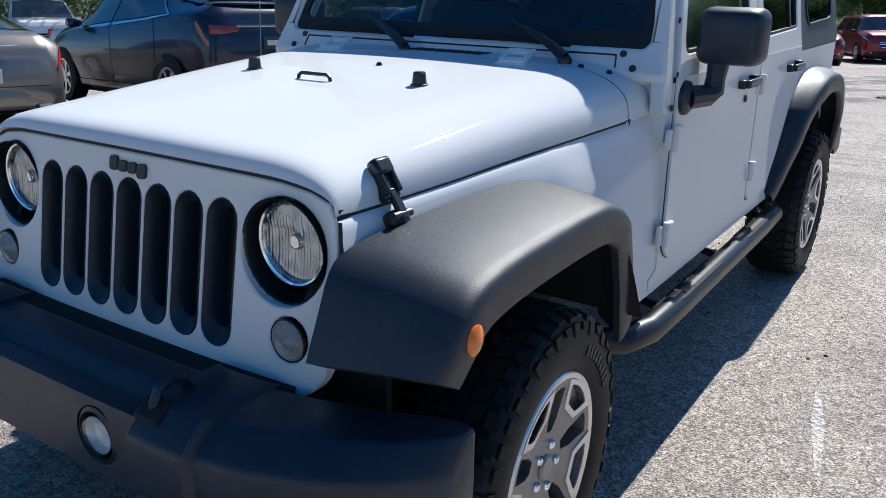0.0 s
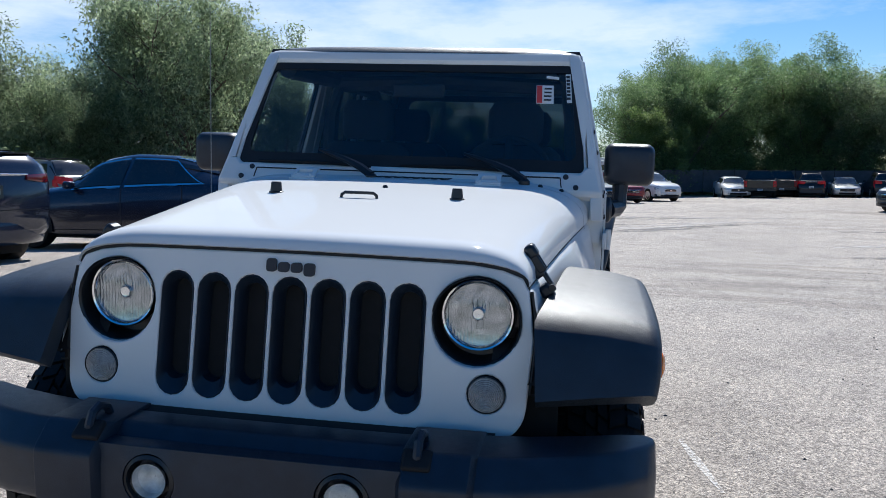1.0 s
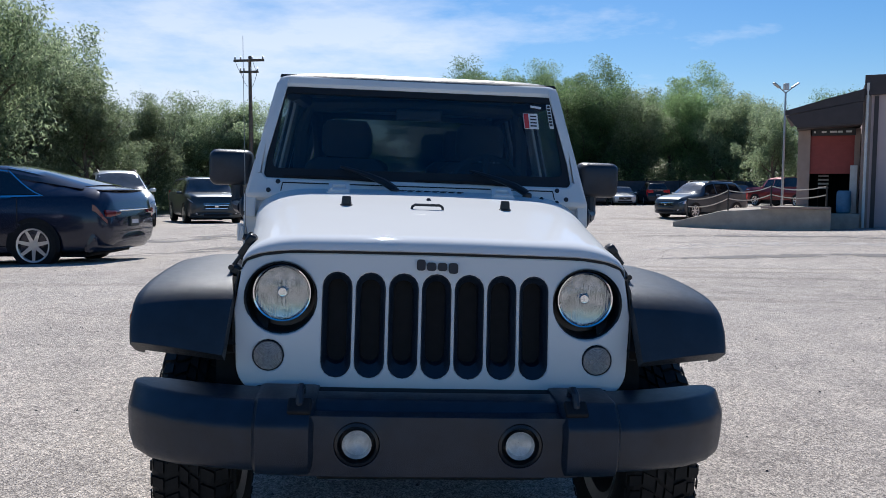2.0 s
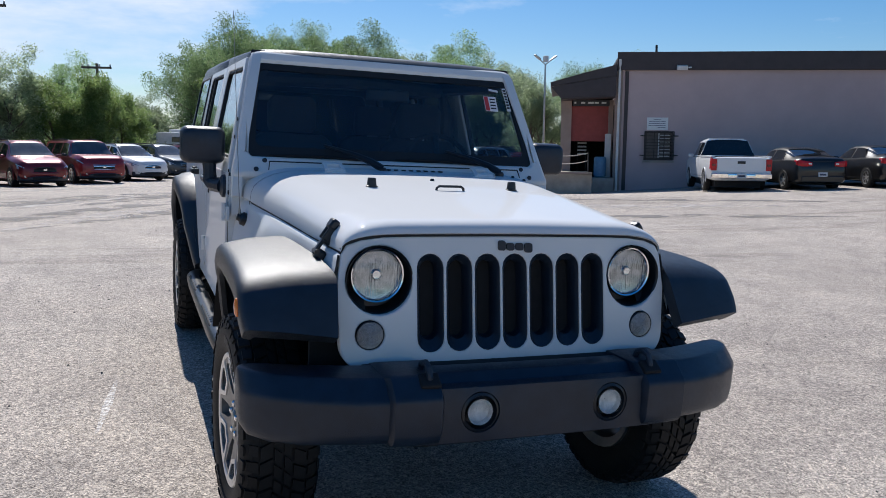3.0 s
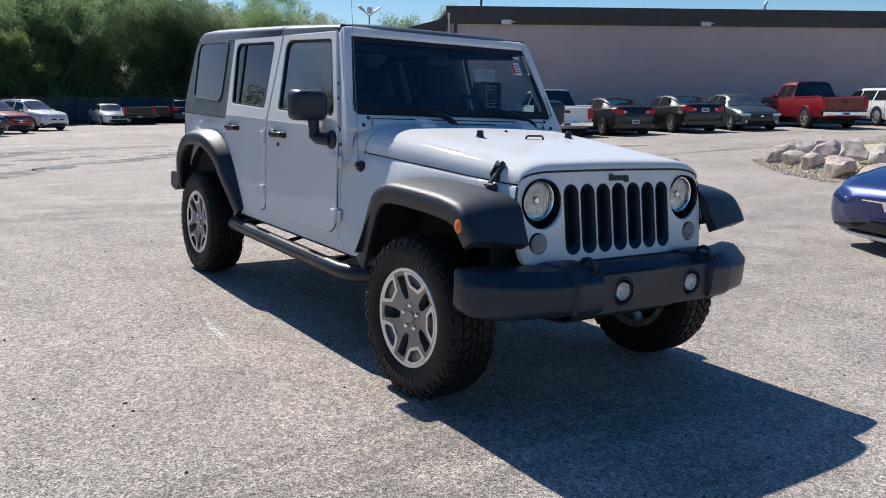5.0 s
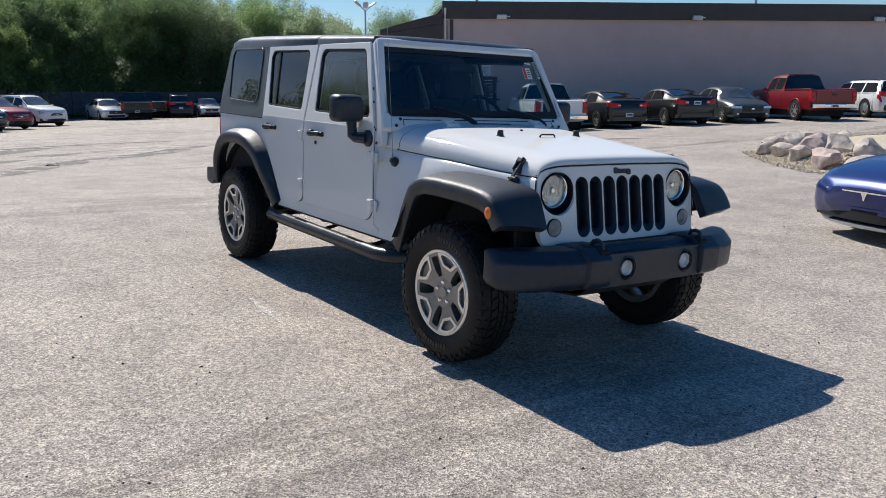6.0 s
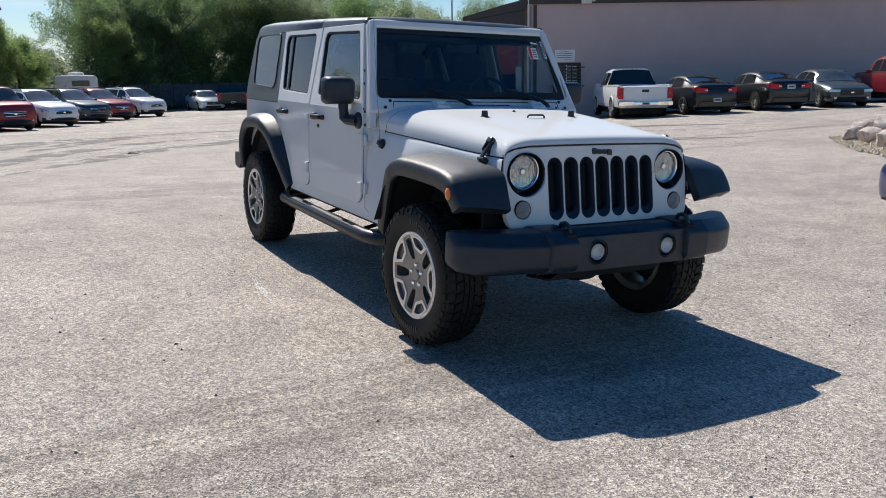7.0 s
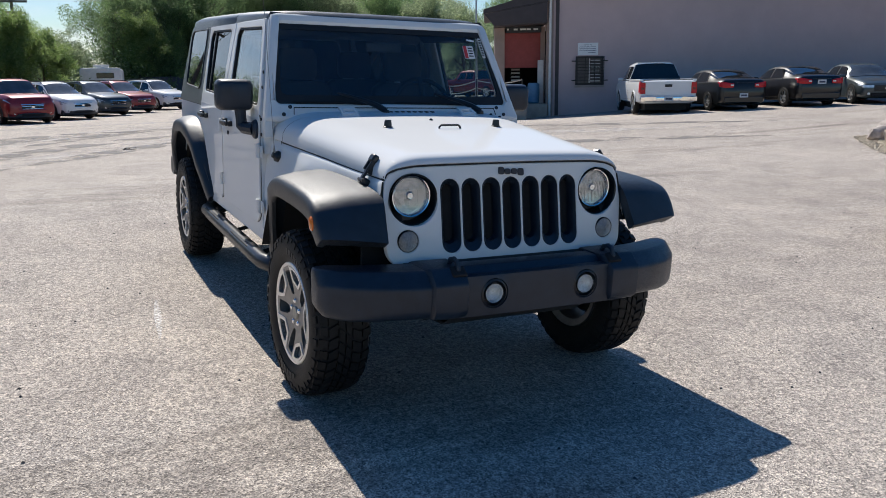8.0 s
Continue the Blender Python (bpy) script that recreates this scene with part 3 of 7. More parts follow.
# shade of the deep bay is put into the back wall's black
part("back_wall", box((-1.92, 4.5, -0.4), (0.43, 4.7, 3.4)), BLACK, bay, "back wall of the bay, coloured black for its shaded depth", smooth=0)
part("side_wall", box((-1.92, 1.3, -0.4), (-1.72, 4.5, 3.4)), STUCCO, bay, smooth=0)
part("door_leaf", box((-0.14, 0.72, 0.15), (0.10, 0.8, 2.05)), CREAM, bay, "pale open door leaf", smooth=0)
shelf = thing("storage_shelf", HALL @ pose(-0.95, 2.2, 0.35), "white slatted storage rack inside the bay", "rack")
for i in range(6):
    part("slat", box((-0.25, -0.05, 0.85 + i * 0.15), (0.12, 0.05, 0.92 + i * 0.15)), CREAM, shelf, smooth=0)
for x in (-0.24, 0.10):
    part("post", box((x - 0.02, -0.03, 0.0), (x + 0.02, 0.03, 1.75)), STEEL, shelf, smooth=0)
bin_m = HALL @ pose(-0.32, 0.4, 0.31)
bin_ = thing("plastic_barrel", bin_m, "blue plastic barrel standing in the bay", "barrel")
part("drum", lathe([(0.20, 0.0), (0.24, 0.05), (0.25, 0.4), (0.24, 0.75), (0.20, 0.82)], Matrix.Identity(4), 16), surface("blue_plastic", (0.10, 0.22, 0.34), 0.5), bin_)

dock = finish("dock", loft([[Vector((x, y, z)) for y, z in ((-3.1, -0.4), (1.0, -0.4), (1.0, h), (-3.1, h))] for x, h in ((-0.75, 0.52), (-2.4, 0.54), (-4.2, 0.42), (-5.8, 0.02))]), CONCRETE, None, "weathered concrete loading dock with a ramp down its end", category="dock", kind="structure", smooth=0, bevel=0.02)
dock.matrix_world = HALL
part("kerb", box((-2.9, -3.25, 0.53), (-0.75, -3.05, 0.60)), FRAME_TAN, dock, smooth=0)
finish("pavement", box((-0.745, -0.6, -0.4), (0.165, 1.0, 0.30), HALL), CONCRETE, None, "grey concrete step before the bay", category="step", kind="structure", smooth=0)
rail = thing("rope_rail", HALL, "rope barrier slung between steel posts on the dock", "railing")
RAIL = [(-0.9, -2.95, 0.6), (-2.6, -2.9, 0.6), (-4.0, -2.7, 0.45), (-5.4, -2.5, 0.15)]
for x, y, z in RAIL:
    part("post", tube([(x, y, z - 0.1), (x, y, z + 0.72)], 0.03, 6), STEEL, rail)
for h in (0.68, 0.40):
    bm = bmesh.new()
    for a, b in zip(RAIL, RAIL[1:]):
        add_tube(bm, [(lerp(a[0], b[0], k / 8), lerp(a[1], b[1], k / 8), lerp(a[2], b[2], k / 8) + h - 0.5 * (k / 8) * (1 - k / 8)) for k in range(9)], 0.018, 5)
    part("rope", bm, ROPE, rail)


# ---- the white four-door off-roader; x across, nose towards -y, ground at z = 0 ----
jeep = thing("off_road_car", LEVEL, "white four-door off-road car with black flares and hard top", "car")

HOOD_W = [(-0.43, 0.583), (-0.25, 0.594), (0.20, 0.640), (0.90, 0.728)]           # half width of the bonnet's seam
HOOD_SEAM = [(-0.43, 1.026), (-0.30, 1.0265), (-0.05, 1.036), (0.90, 1.088)]
HOOD_TOP = [(-0.425, 1.087), (-0.421, 1.100), (-0.413, 1.1105), (-0.402, 1.1175), (-0.388, 1.1225), (-0.37, 1.1265), (-0.30, 1.1335), (-0.15, 1.148), (0.25, 1.186), (0.72, 1.222), (0.90, 1.232)]


def hood_point(s, y, lift=0.0):
    """s runs from -1 to 1 across the bonnet."""
    w, z0, z1 = curve_at(HOOD_W, y) - 0.002, curve_at(HOOD_SEAM, y), curve_at(HOOD_TOP, y)
    a = abs(s)
    # nearly flat on top, rolled over at the sides
    if a < 0.62:
        x, k = a * 1.06, 1 - 0.05 * (a / 0.62) ** 2
    else:
        t = (a - 0.62) / 0.38 * math.pi / 2
        x, k = lerp(0.6572, 1.0, math.sin(t)), 0.95 * math.cos(t) ** 0.75 if t < math.pi / 2 - 1e-6 else 0.0
    back = 0.10 * (x * w) ** 3 * (1 - smoothstep(-0.425, -0.10, y))
    return Vector((math.copysign(x * w, s), y + back, z0 + (z1 - z0) * k + lift))


def hood_sheet(y0, y1, ny, ns=44):
    ss = [-1 + 2 * i / ns for i in range(ns + 1)]
    bm = bmesh.new()
    ys = [lerp(y0, y1, (i / ny) ** 1.6) for i in range(ny + 1)]
    rows = [[bm.verts.new(hood_point(s, y)) for s in ss] for y in ys]
    for a, b in zip(rows, rows[1:]):
        for i in range(ns):
            bm.faces.new((a[i], a[i + 1], b[i + 1], b[i]))
    # turned-in lip all round
    for row in (rows[0], rows[-1]):
        low = [bm.verts.new(v.co + Vector((0, 0.012 if row is rows[0] else -0.006, -0.004 if row is rows[0] else -0.022))) for v in row]
        for i in range(ns):
            bm.faces.new((row[i], row[i + 1], low[i + 1], low[i]))
    for k in (0, -1):
        col = [r[k] for r in rows]
        low = [bm.verts.new(v.co + Vector((-0.012 * math.copysign(1, v.co.x), 0, -0.012))) for v in col]
        for i in range(len(col) - 1):
            bm.faces.new((col[i], col[i + 1], low[i + 1], low[i]))
    return bm


part("bonnet", hood_sheet(-0.425, 0.699, 30), WHITE, jeep, "white bonnet with rolled edges", smooth=50)
part("cowl", hood_sheet(0.7035, 0.90, 6), WHITE, jeep, smooth=50)
part("engine_bay", box((-0.54, -0.30, 0.62), (0.54, 0.75, 1.0)), BLACK, jeep, smooth=0)
part("seam", hood_sheet(0.688, 0.716, 2), GASKET, jeep, smooth=50).location.z = -0.004


SKIN_W = [(-0.42, 0.618), (0.0, 0.655), (0.4, 0.735), (0.62, 0.769), (0.87, 0.772)]


def side_skin(y0, y1, ny, z_low, s):
    """The white flank below the bonnet's seam."""
    bm = bmesh.new()
    ys = [lerp(y0, y1, i / ny) for i in range(ny + 1)]
    zs = [0.0, 0.02, 0.06, 0.11, 0.35, 1.0]
    inset = [0.012, 0.002, -0.003, -0.002, 0.0, 0.0]
    rows = []
    for y in ys:
        w, z0 = curve_at(HOOD_W, y), curve_at(HOOD_SEAM, y) - 0.007
        zl, low = z_low(y), curve_at(SKIN_W, y)
        lean = -0.16 * max(0.0, 1 - (y - y0) / 0.3)
        rows.append([bm.verts.new((s * (lerp(w, max(w, low), e) - i), y + lean * k * (z0 - zl), lerp(z0, zl, k))) for k, i, e in zip(zs, inset, (0, 0, 0.06, 0.18, 0.65, 1))])
    for a, b in zip(rows, rows[1:]):
        for i in range(len(zs) - 1):
            bm.faces.new((a[i], a[i + 1], b[i + 1], b[i]))
    return bm


for s in (-1, 1):
    part("wing", side_skin(-0.399, 0.865, 24, lambda y: curve_at([(-0.43, 0.785), (-0.2, 0.84), (0.34, 0.86), (0.50, 0.68), (0.64, 0.53), (0.87, 0.53)], y), s), WHITE, jeep, smooth=50)
    part("wing_seam", tube([(s * (curve_at(HOOD_W, y) - 0.012), y, curve_at(HOOD_SEAM, y) - 0.008) for y in (-0.39, -0.2, 0.0, 0.4, 0.715)], 0.006, 6), GASKET, jeep)

# grille panel
def grille_place(u, v, w):
    """u across, v up, w forward of the leaning panel; the panel bends back a little at its sides."""
    return Vector((u, -0.417 - 0.167 * (1.06 - v) - w + 0.10 * abs(u) ** 3, v))


def slot_loop(c, half, z0, z1, n=8):
    r = half
    top = [(c + r * math.cos(a), z1 - r + r * math.sin(a)) for a in [math.pi * i / n for i in range(n + 1)]]
    low = [(c - r * math.cos(a), z0 + r - r * math.sin(a)) for a in [math.pi * i / n for i in range(n + 1)]]
    return top + low


def circle_loop(cx, cz, r, n=28, squash=1.0):
    return [(cx + r * math.cos(i * math.tau / n), cz + squash * r * math.sin(i * math.tau / n)) for i in range(n)]


def dense(loop, step=0.06):
    out = []
    for (x0, y0), (x1, y1) in zip(loop, loop[1:] + loop[:1]):
        n = max(1, int(math.hypot(x1 - x0, y1 - y0) / step))
        out += [(lerp(x0, x1, i / n), lerp(y0, y1, i / n)) for i in range(n)]
    return out


top_edge = [(hood_point(1 - 2 * i / 20, -0.42).x, hood_point(1 - 2 * i / 20, -0.425).z - 0.012) for i in range(21)]
outline = dense(top_edge + rounded([(-0.598, 0.90), (-0.582, 0.66), (0.582, 0.66), (0.598, 0.90)], [0, 0.085, 0.085, 0], 7))
SLOTS = [(i - 3) * 0.0985 for i in range(7)]
holes = [slot_loop(c, 0.044, 0.712, 1.020) for c in SLOTS]
holes += [circle_loop(s * 0.461, 0.938, 0.107) for s in (-1, 1)] + [circle_loop(s * 0.493, 0.771, 0.046, 20) for s in (-1, 1)]
part("grille_panel", slab([outline] + holes, grille_place, 0.0, -0.035), WHITE, jeep, "white seven-slot grille panel", bevel=0.004, smooth=40)
part("bonnet_gap", slab([[(x, z + 0.020) for x, z in top_edge] + [(x, z - 0.004) for x, z in reversed(top_edge)]], grille_place, -0.006, -0.04), GASKET, jeep, smooth=0)
for c in SLOTS:
    steps = ((0.0445, 0.7115, 1.0205, -0.004), (0.0415, 0.715, 1.017, 0.0), (0.0385, 0.720, 1.013, -0.005), (0.031, 0.746, 0.997, -0.022), (0.0285, 0.750, 0.994, -0.060))
    ins = part("grille_insert", loft([[grille_place(u, v, w) for u, v in slot_loop(c, r, z0, z1)] for r, z0, z1, w in steps], True, False), TRIM, jeep, "black grille slot insert", smooth=35)
    part("slot_back", slab([slot_loop(c, 0.030, 0.748, 0.996)], grille_place, -0.056, -0.060), BLACK, ins, smooth=0)
# maker's badge as plain blocks
for u, w, z0, z1 in ((-0.049, 0.013, 1.031, 1.063), (-0.018, 0.014, 1.031, 1.055), (0.015, 0.014, 1.031, 1.055), (0.048, 0.014, 1.024, 1.055)):
    part("badge_block", slab([rounded([(u - w, z0), (u + w, z0), (u + w, z1), (u - w, z1)], 0.008, 4)], grille_place, 0.007, -0.002), INK, jeep)


def front_lamp(s):
    c = grille_place(s * 0.461, 0.938, 0)
    m = at_point(c.x, c.y, c.z) @ AXIS_Y
    bucket = part("lamp_bezel", lathe([(0.1085, 0.001), (0.104, -0.004), (0.100, -0.03), (0.097, -0.075), (0.02, -0.082)], m, 36), TRIM_SMOOTH, jeep, "black headlamp surround")
    n = at_point(c.x, c.y + 0.040, 0.950) @ AXIS_Y
    part("trim_ring", lathe([(0.082, 0.014), (0.086, 0.016), (0.089, 0.008), (0.089, -0.02), (0.082, -0.02)], n, 40, True), CHROME, bucket, "thin chrome ring")
    part("inner_ring", lathe([(0.0765, 0.010), (0.0785, 0.0135), (0.0805, 0.010), (0.079, 0.004)], n, 40, True), CHROME, bucket, "inner chrome ring")
    # fluted dish: upright ripples low down, plain at the top
    bm = bmesh.new()
    rows = []
    for i in range(41):
        r = 0.0825 * (i / 40)
        row = []
        for j in range(160):
            a = math.tau * j / 160
            x, y = r * math.cos(a), r * math.sin(a)
            flute = (0.00095 * math.sin(x * math.tau / 0.0082) + 0.00060 * math.sin(x * math.tau / 0.0051 + 1.3)) * smoothstep(0.085, 0.03, y) * smoothstep(0.0, 0.02, r)
            flute += 0.0022 * smoothstep(0.016, 0.032, y) + 0.04 * max(0.0, -0.014 - y - 0.15 * x)
            row.append(bm.verts.new(n @ Vector((x, y, -0.006 + 0.006 * (r / 0.0825) ** 2 + flute))))
        rows.append(row)
    for p, q in zip(rows, rows[1:]):
        for j in range(160):
            k = (j + 1) % 160
            if p is not rows[0]:
                bm.faces.new((p[j], p[k], q[k], q[j]))
    part("reflector", bm, REFLECTOR, bucket, "silver fluted headlamp reflector", smooth=180)
    part("bulb_shield", lathe([(0.0175, -0.014), (0.0170, 0.000), (0.013, 0.006), (0.0125, 0.004), (0.006, 0.003), (0.0005, 0.003)], n, 20), CHROME, bucket)
    lens = part("lens", lathe([(0.083, 0.008), (0.066, 0.018), (0.040, 0.025), (0.012, 0.028), (0.001, 0.028)], n, 40), LENS, bucket, "clear domed headlamp glass")
    lens.visible_shadow = False
    p = grille_place(s * 0.493, 0.771, 0)
    m2 = at_point(p.x, p.y, p.z) @ AXIS_Y
    ind = part("indicator", lathe([(0.0465, 0.0), (0.044, 0.004), (0.042, -0.002), (0.0, -0.006)], m2, 24), TRIM_SMOOTH, jeep, "round front indicator")
    part("indicator_lens", lathe([(0.043 - 0.0021 * k, 0.001 + 0.015 * (1 - (1 - k / 20) ** 2) + (0.0016 if k % 2 else 0.0)) for k in range(20)] + [(0.001, 0.016)], m2, 28), SMOKE_LENS, ind, "smoked clear lens")


for s in (-1, 1):
    front_lamp(s)

# body tub
UPPER_Z0, UPPER_Z1, UPPER_X0, UPPER_X1 = 1.17, 1.735, 0.772, 0.655


def side_x(z):
    return UPPER_X0 if z <= UPPER_Z0 else lerp(UPPER_X0, UPPER_X1, (z - UPPER_Z0) / (UPPER_Z1 - UPPER_Z0))


def side_place(s):
    return lambda u, v, w: Vector((s * (side_x(v) + w), u, v))


arch = [(2.947 + 0.53 * math.cos(a), 0.44 + 0.53 * math.sin(a)) for a in [radians(176 - 168 * i / 14) for i in range(15)]]
tub = [(0.80, 0.53), (2.40, 0.53)] + arch + [(3.47, 0.53), (3.475, 1.17), (0.862, 1.17), (0.862, 0.60), (0.80, 0.58)]
FRONT_DOOR = rounded([(0.868, 0.615), (1.822, 0.605), (1.822, 1.185), (0.868, 1.185)], [0.10, 0.035, 0.0, 0.0])
REAR_DOOR = rounded([(1.836, 0.605), (2.17, 0.605), (2.30, 0.74), (2.46, 0.96), (2.552, 1.02), (2.552, 1.185), (1.836, 1.185)], [0.08, 0.05, 0.10, 0.15, 0.05, 0.0, 0.0])
for s in (-1, 1):
    pl = side_place(s)
    side = part("body_side", slab([tub], pl, 0.0, -0.05), WHITE, jeep, "white body flank with wheel arch", bevel=0.006)
    part("wheel_housing", loft([[Vector((s * x, 2.947 + r * math.cos(a), 0.44 + r * math.sin(a))) for x, r in ((0.50, 0.529), (0.765, 0.529), (0.765, 0.505), (0.50, 0.505))] for a in [radians(8 + 164 * i / 20) for i in range(21)]]), BLACK, jeep)
    for nm, loop in (("front_door", FRONT_DOOR), ("rear_door", REAR_DOOR)):
        cy, cz = sum(p[0] for p in loop) / len(loop), sum(p[1] for p in loop) / len(loop)
        wide = [(cy + (u - cy) * 1.008, cz + (v - cz) * (1.014 if v < 1.18 else 1.0)) for u, v in loop]
        door = part(nm, slab([loop], pl, 0.012, -0.01), WHITE, jeep, "white door panel", bevel=0.006)
        part("door_gap", slab([wide], pl, 0.0035, -0.005), GASKET, door, smooth=0)
    # window frames of the doors, in the sloping plane above the belt
    fw_out = [(0.868, 1.175), (1.822, 1.175), (1.816, 1.706), (1.115, 1.706)]
    fw_in = rounded([(0.945, 1.245), (1.690, 1.252), (1.758, 1.670), (1.155, 1.662)], [0.025, 0.025, 0.05, 0.05], 4)
    rw_out = [(1.836, 1.175), (2.552, 1.175), (2.655, 1.706), (1.830, 1.706)]
    rw_in = rounded([(1.905, 1.252), (2.480, 1.266), (2.600, 1.672), (1.935, 1.668)], [0.025, 0.025, 0.05, 0.05], 4)
    for nm, out, hole in (("front_window", fw_out, fw_in), ("rear_window", rw_out, rw_in)):
        fr = part(nm, slab([out, hole], pl, 0.010, -0.03), WHITE, jeep, "white steel window frame", bevel=0.006)
        cy, cz = sum(p[0] for p in hole) / len(hole), sum(p[1] for p in hole) / len(hole)
        inner = [(cy + (u - cy) * 0.965, cz + (v - cz) * 0.95) for u, v in hole]
        part("window_seal", slab([[(cy + (u - cy) * 1.002, cz + (v - cz) * 1.002) for u, v in hole], inner], pl, 0.006, -0.015), GASKET, fr, smooth=0)
        pn = part("pane", slab([[(cy + (u - cy) * 0.985, cz + (v - cz) * 0.985) for u, v in hole]], pl, -0.004, -0.008), GLASS_DARK if nm == "rear_window" else GLASS, fr, "tinted side glass", smooth=0)
        pn.visible_shadow = False
        if nm == "rear_window":
            part("divider_bar", slab([[(cy + 0.135, 1.262), (cy + 0.160, 1.262), (cy + 0.240, 1.670), (cy + 0.215, 1.670)]], pl, 0.004, -0.012), GASKET, fr, smooth=0)
    part("frame_gap", slab([[(1.815, 1.17), (1.845, 1.17), (1.84, 1.707), (1.810, 1.707)]], pl, 0.002, -0.02), GASKET, jeep, smooth=0)

    # hard top side with its quarter window
    q_out = rounded([(2.560, 1.165), (3.475, 1.165), (3.50, 1.30), (3.47, 1.72), (2.663, 1.72)], [0.0, 0.03, 0.05, 0.08, 0.0], 4)
    q_in = rounded([(2.715, 1.275), (3.300, 1.290), (3.40, 1.685), (2.775, 1.685)], 0.06, 5)
    q = part("hard_top_side", slab([q_out, q_in], pl, 0.004, -0.04), HARDTOP, jeep, "black hard top side", bevel=0.008)
    cy, cz = 3.05, 1.482
    part("window_trim", slab([[(cy + (u - cy) * 1.05, cz + (v - cz) * 1.06) for u, v in q_in], q_in], pl, 0.011, 0.0), TRIM_SMOOTH, q, bevel=0.003)
    pn = part("quarter_glass", slab([[(cy + (u - cy) * 0.995, cz + (v - cz) * 0.995) for u, v in q_in]], pl, 0.004, 0.0), GLASS_DARK, q, "privacy quarter glass", smooth=0)
    pn.visible_shadow = False
    part("belt_gap", box((s * 0.745, 2.55, 1.160), (s * 0.7735, 3.47, 1.1665)), GASKET, jeep, smooth=0)

part("tailgate", box((-0.74, 3.43, 0.55), (0.74, 3.478, 1.17)), WHITE, jeep, bevel=0.006)
part("rear_glass", slab([[(-0.70, 1.18), (0.70, 1.18), (0.63, 1.72), (-0.63, 1.72)], rounded([(-0.60, 1.24), (0.60, 1.24), (0.55, 1.66), (-0.55, 1.66)], 0.05, 4)], lambda u, v, w: Vector((u, 3.47 - 0.02 * (v - 1.2) + w, v)), 0.0, -0.03), HARDTOP, jeep, "hard top rear frame")
part("tailgate_glass", slab([[(-0.60, 1.24), (0.60, 1.24), (0.55, 1.66), (-0.55, 1.66)]], lambda u, v, w: Vector((u, 3.46 - 0.02 * (v - 1.2) + w, v)), 0.0, -0.005), GLASS_DARK, jeep, "privacy tailgate glass", smooth=0)
for s in (-1, 1):
    part("tail_lamp", box((s * 0.62, 3.478, 0.88), (s * 0.76, 3.535, 1.12)), RED_LENS, jeep, bevel=0.01)


def roof_ring(y, w, z_top, low=1.700):
    """A section of the hard top: flat above, well rounded at its edges."""
    pts = []
    for i in range(25):
        t = math.pi * i / 24
        c, h = math.cos(t), math.sin(t)
        pts.append(Vector((-math.copysign(w * abs(c) ** 0.42, c), y, low + 0.014 + (z_top - low - 0.014) * h ** 0.62)))
    pts = [Vector((-w - 0.004, y, low))] + pts + [Vector((w + 0.004, y, low))]
    return pts + [Vector((w * (1 - 2 * i / 8) * 0.985, y, low)) for i in range(9)]


ROOF = [(1.080, 0.640, 1.728), (1.095, 0.655, 1.745), (1.14, 0.664, 1.758), (1.84, 0.668, 1.788), (1.849, 0.668, 1.788), (1.853, 0.665, 1.783), (1.862, 0.665, 1.783), (1.866, 0.668, 1.789), (2.66, 0.668, 1.806), (3.25, 0.664, 1.816), (3.42, 0.656, 1.812), (3.485, 0.645, 1.79), (3.51, 0.63, 1.745)]
part("hard_top_roof", loft([roof_ring(*r) for r in ROOF]), HARDTOP, jeep, "black hard top roof with rounded edges", smooth=40)

# windscreen
def screen_place(u, v, w):
    return Vector((u, 0.842 + 0.54 * (v - 1.265) - w * 0.88, v + w * 0.47))


part("windscreen_frame", slab([dense(rounded([(-0.766, 1.176), (0.766, 1.176), (0.658, 1.734), (-0.658, 1.734)], [0.0, 0.0, 0.05, 0.05]), 0.09), rounded([(-0.692, 1.262), (0.692, 1.262), (0.650, 1.680), (-0.650, 1.680)], [0.02, 0.02, 0.05, 0.05])], screen_place, 0.012, -0.05), WHITE, jeep, "white windscreen frame", bevel=0.016)
part("screen_band", slab([rounded([(-0.692, 1.262), (0.692, 1.262), (0.650, 1.680), (-0.650, 1.680)], [0.02, 0.02, 0.05, 0.05]), rounded([(-0.662, 1.305), (0.662, 1.305), (0.622, 1.652), (-0.622, 1.652)], 0.03)], screen_place, 0.002, -0.01), GASKET, jeep, smooth=0)
ws = part("windscreen", slab([[(-0.690, 1.264), (0.690, 1.264), (0.648, 1.678), (-0.648, 1.678)]], screen_place, -0.001, -0.006), GLASS, jeep, "tinted flat windscreen", smooth=0)
ws.visible_shadow = False
part("header_gap", slab([[(-0.655, 1.730), (0.655, 1.730), (0.650, 1.742), (-0.650, 1.742)]], screen_place, -0.002, -0.05), GASKET, jeep, smooth=0)
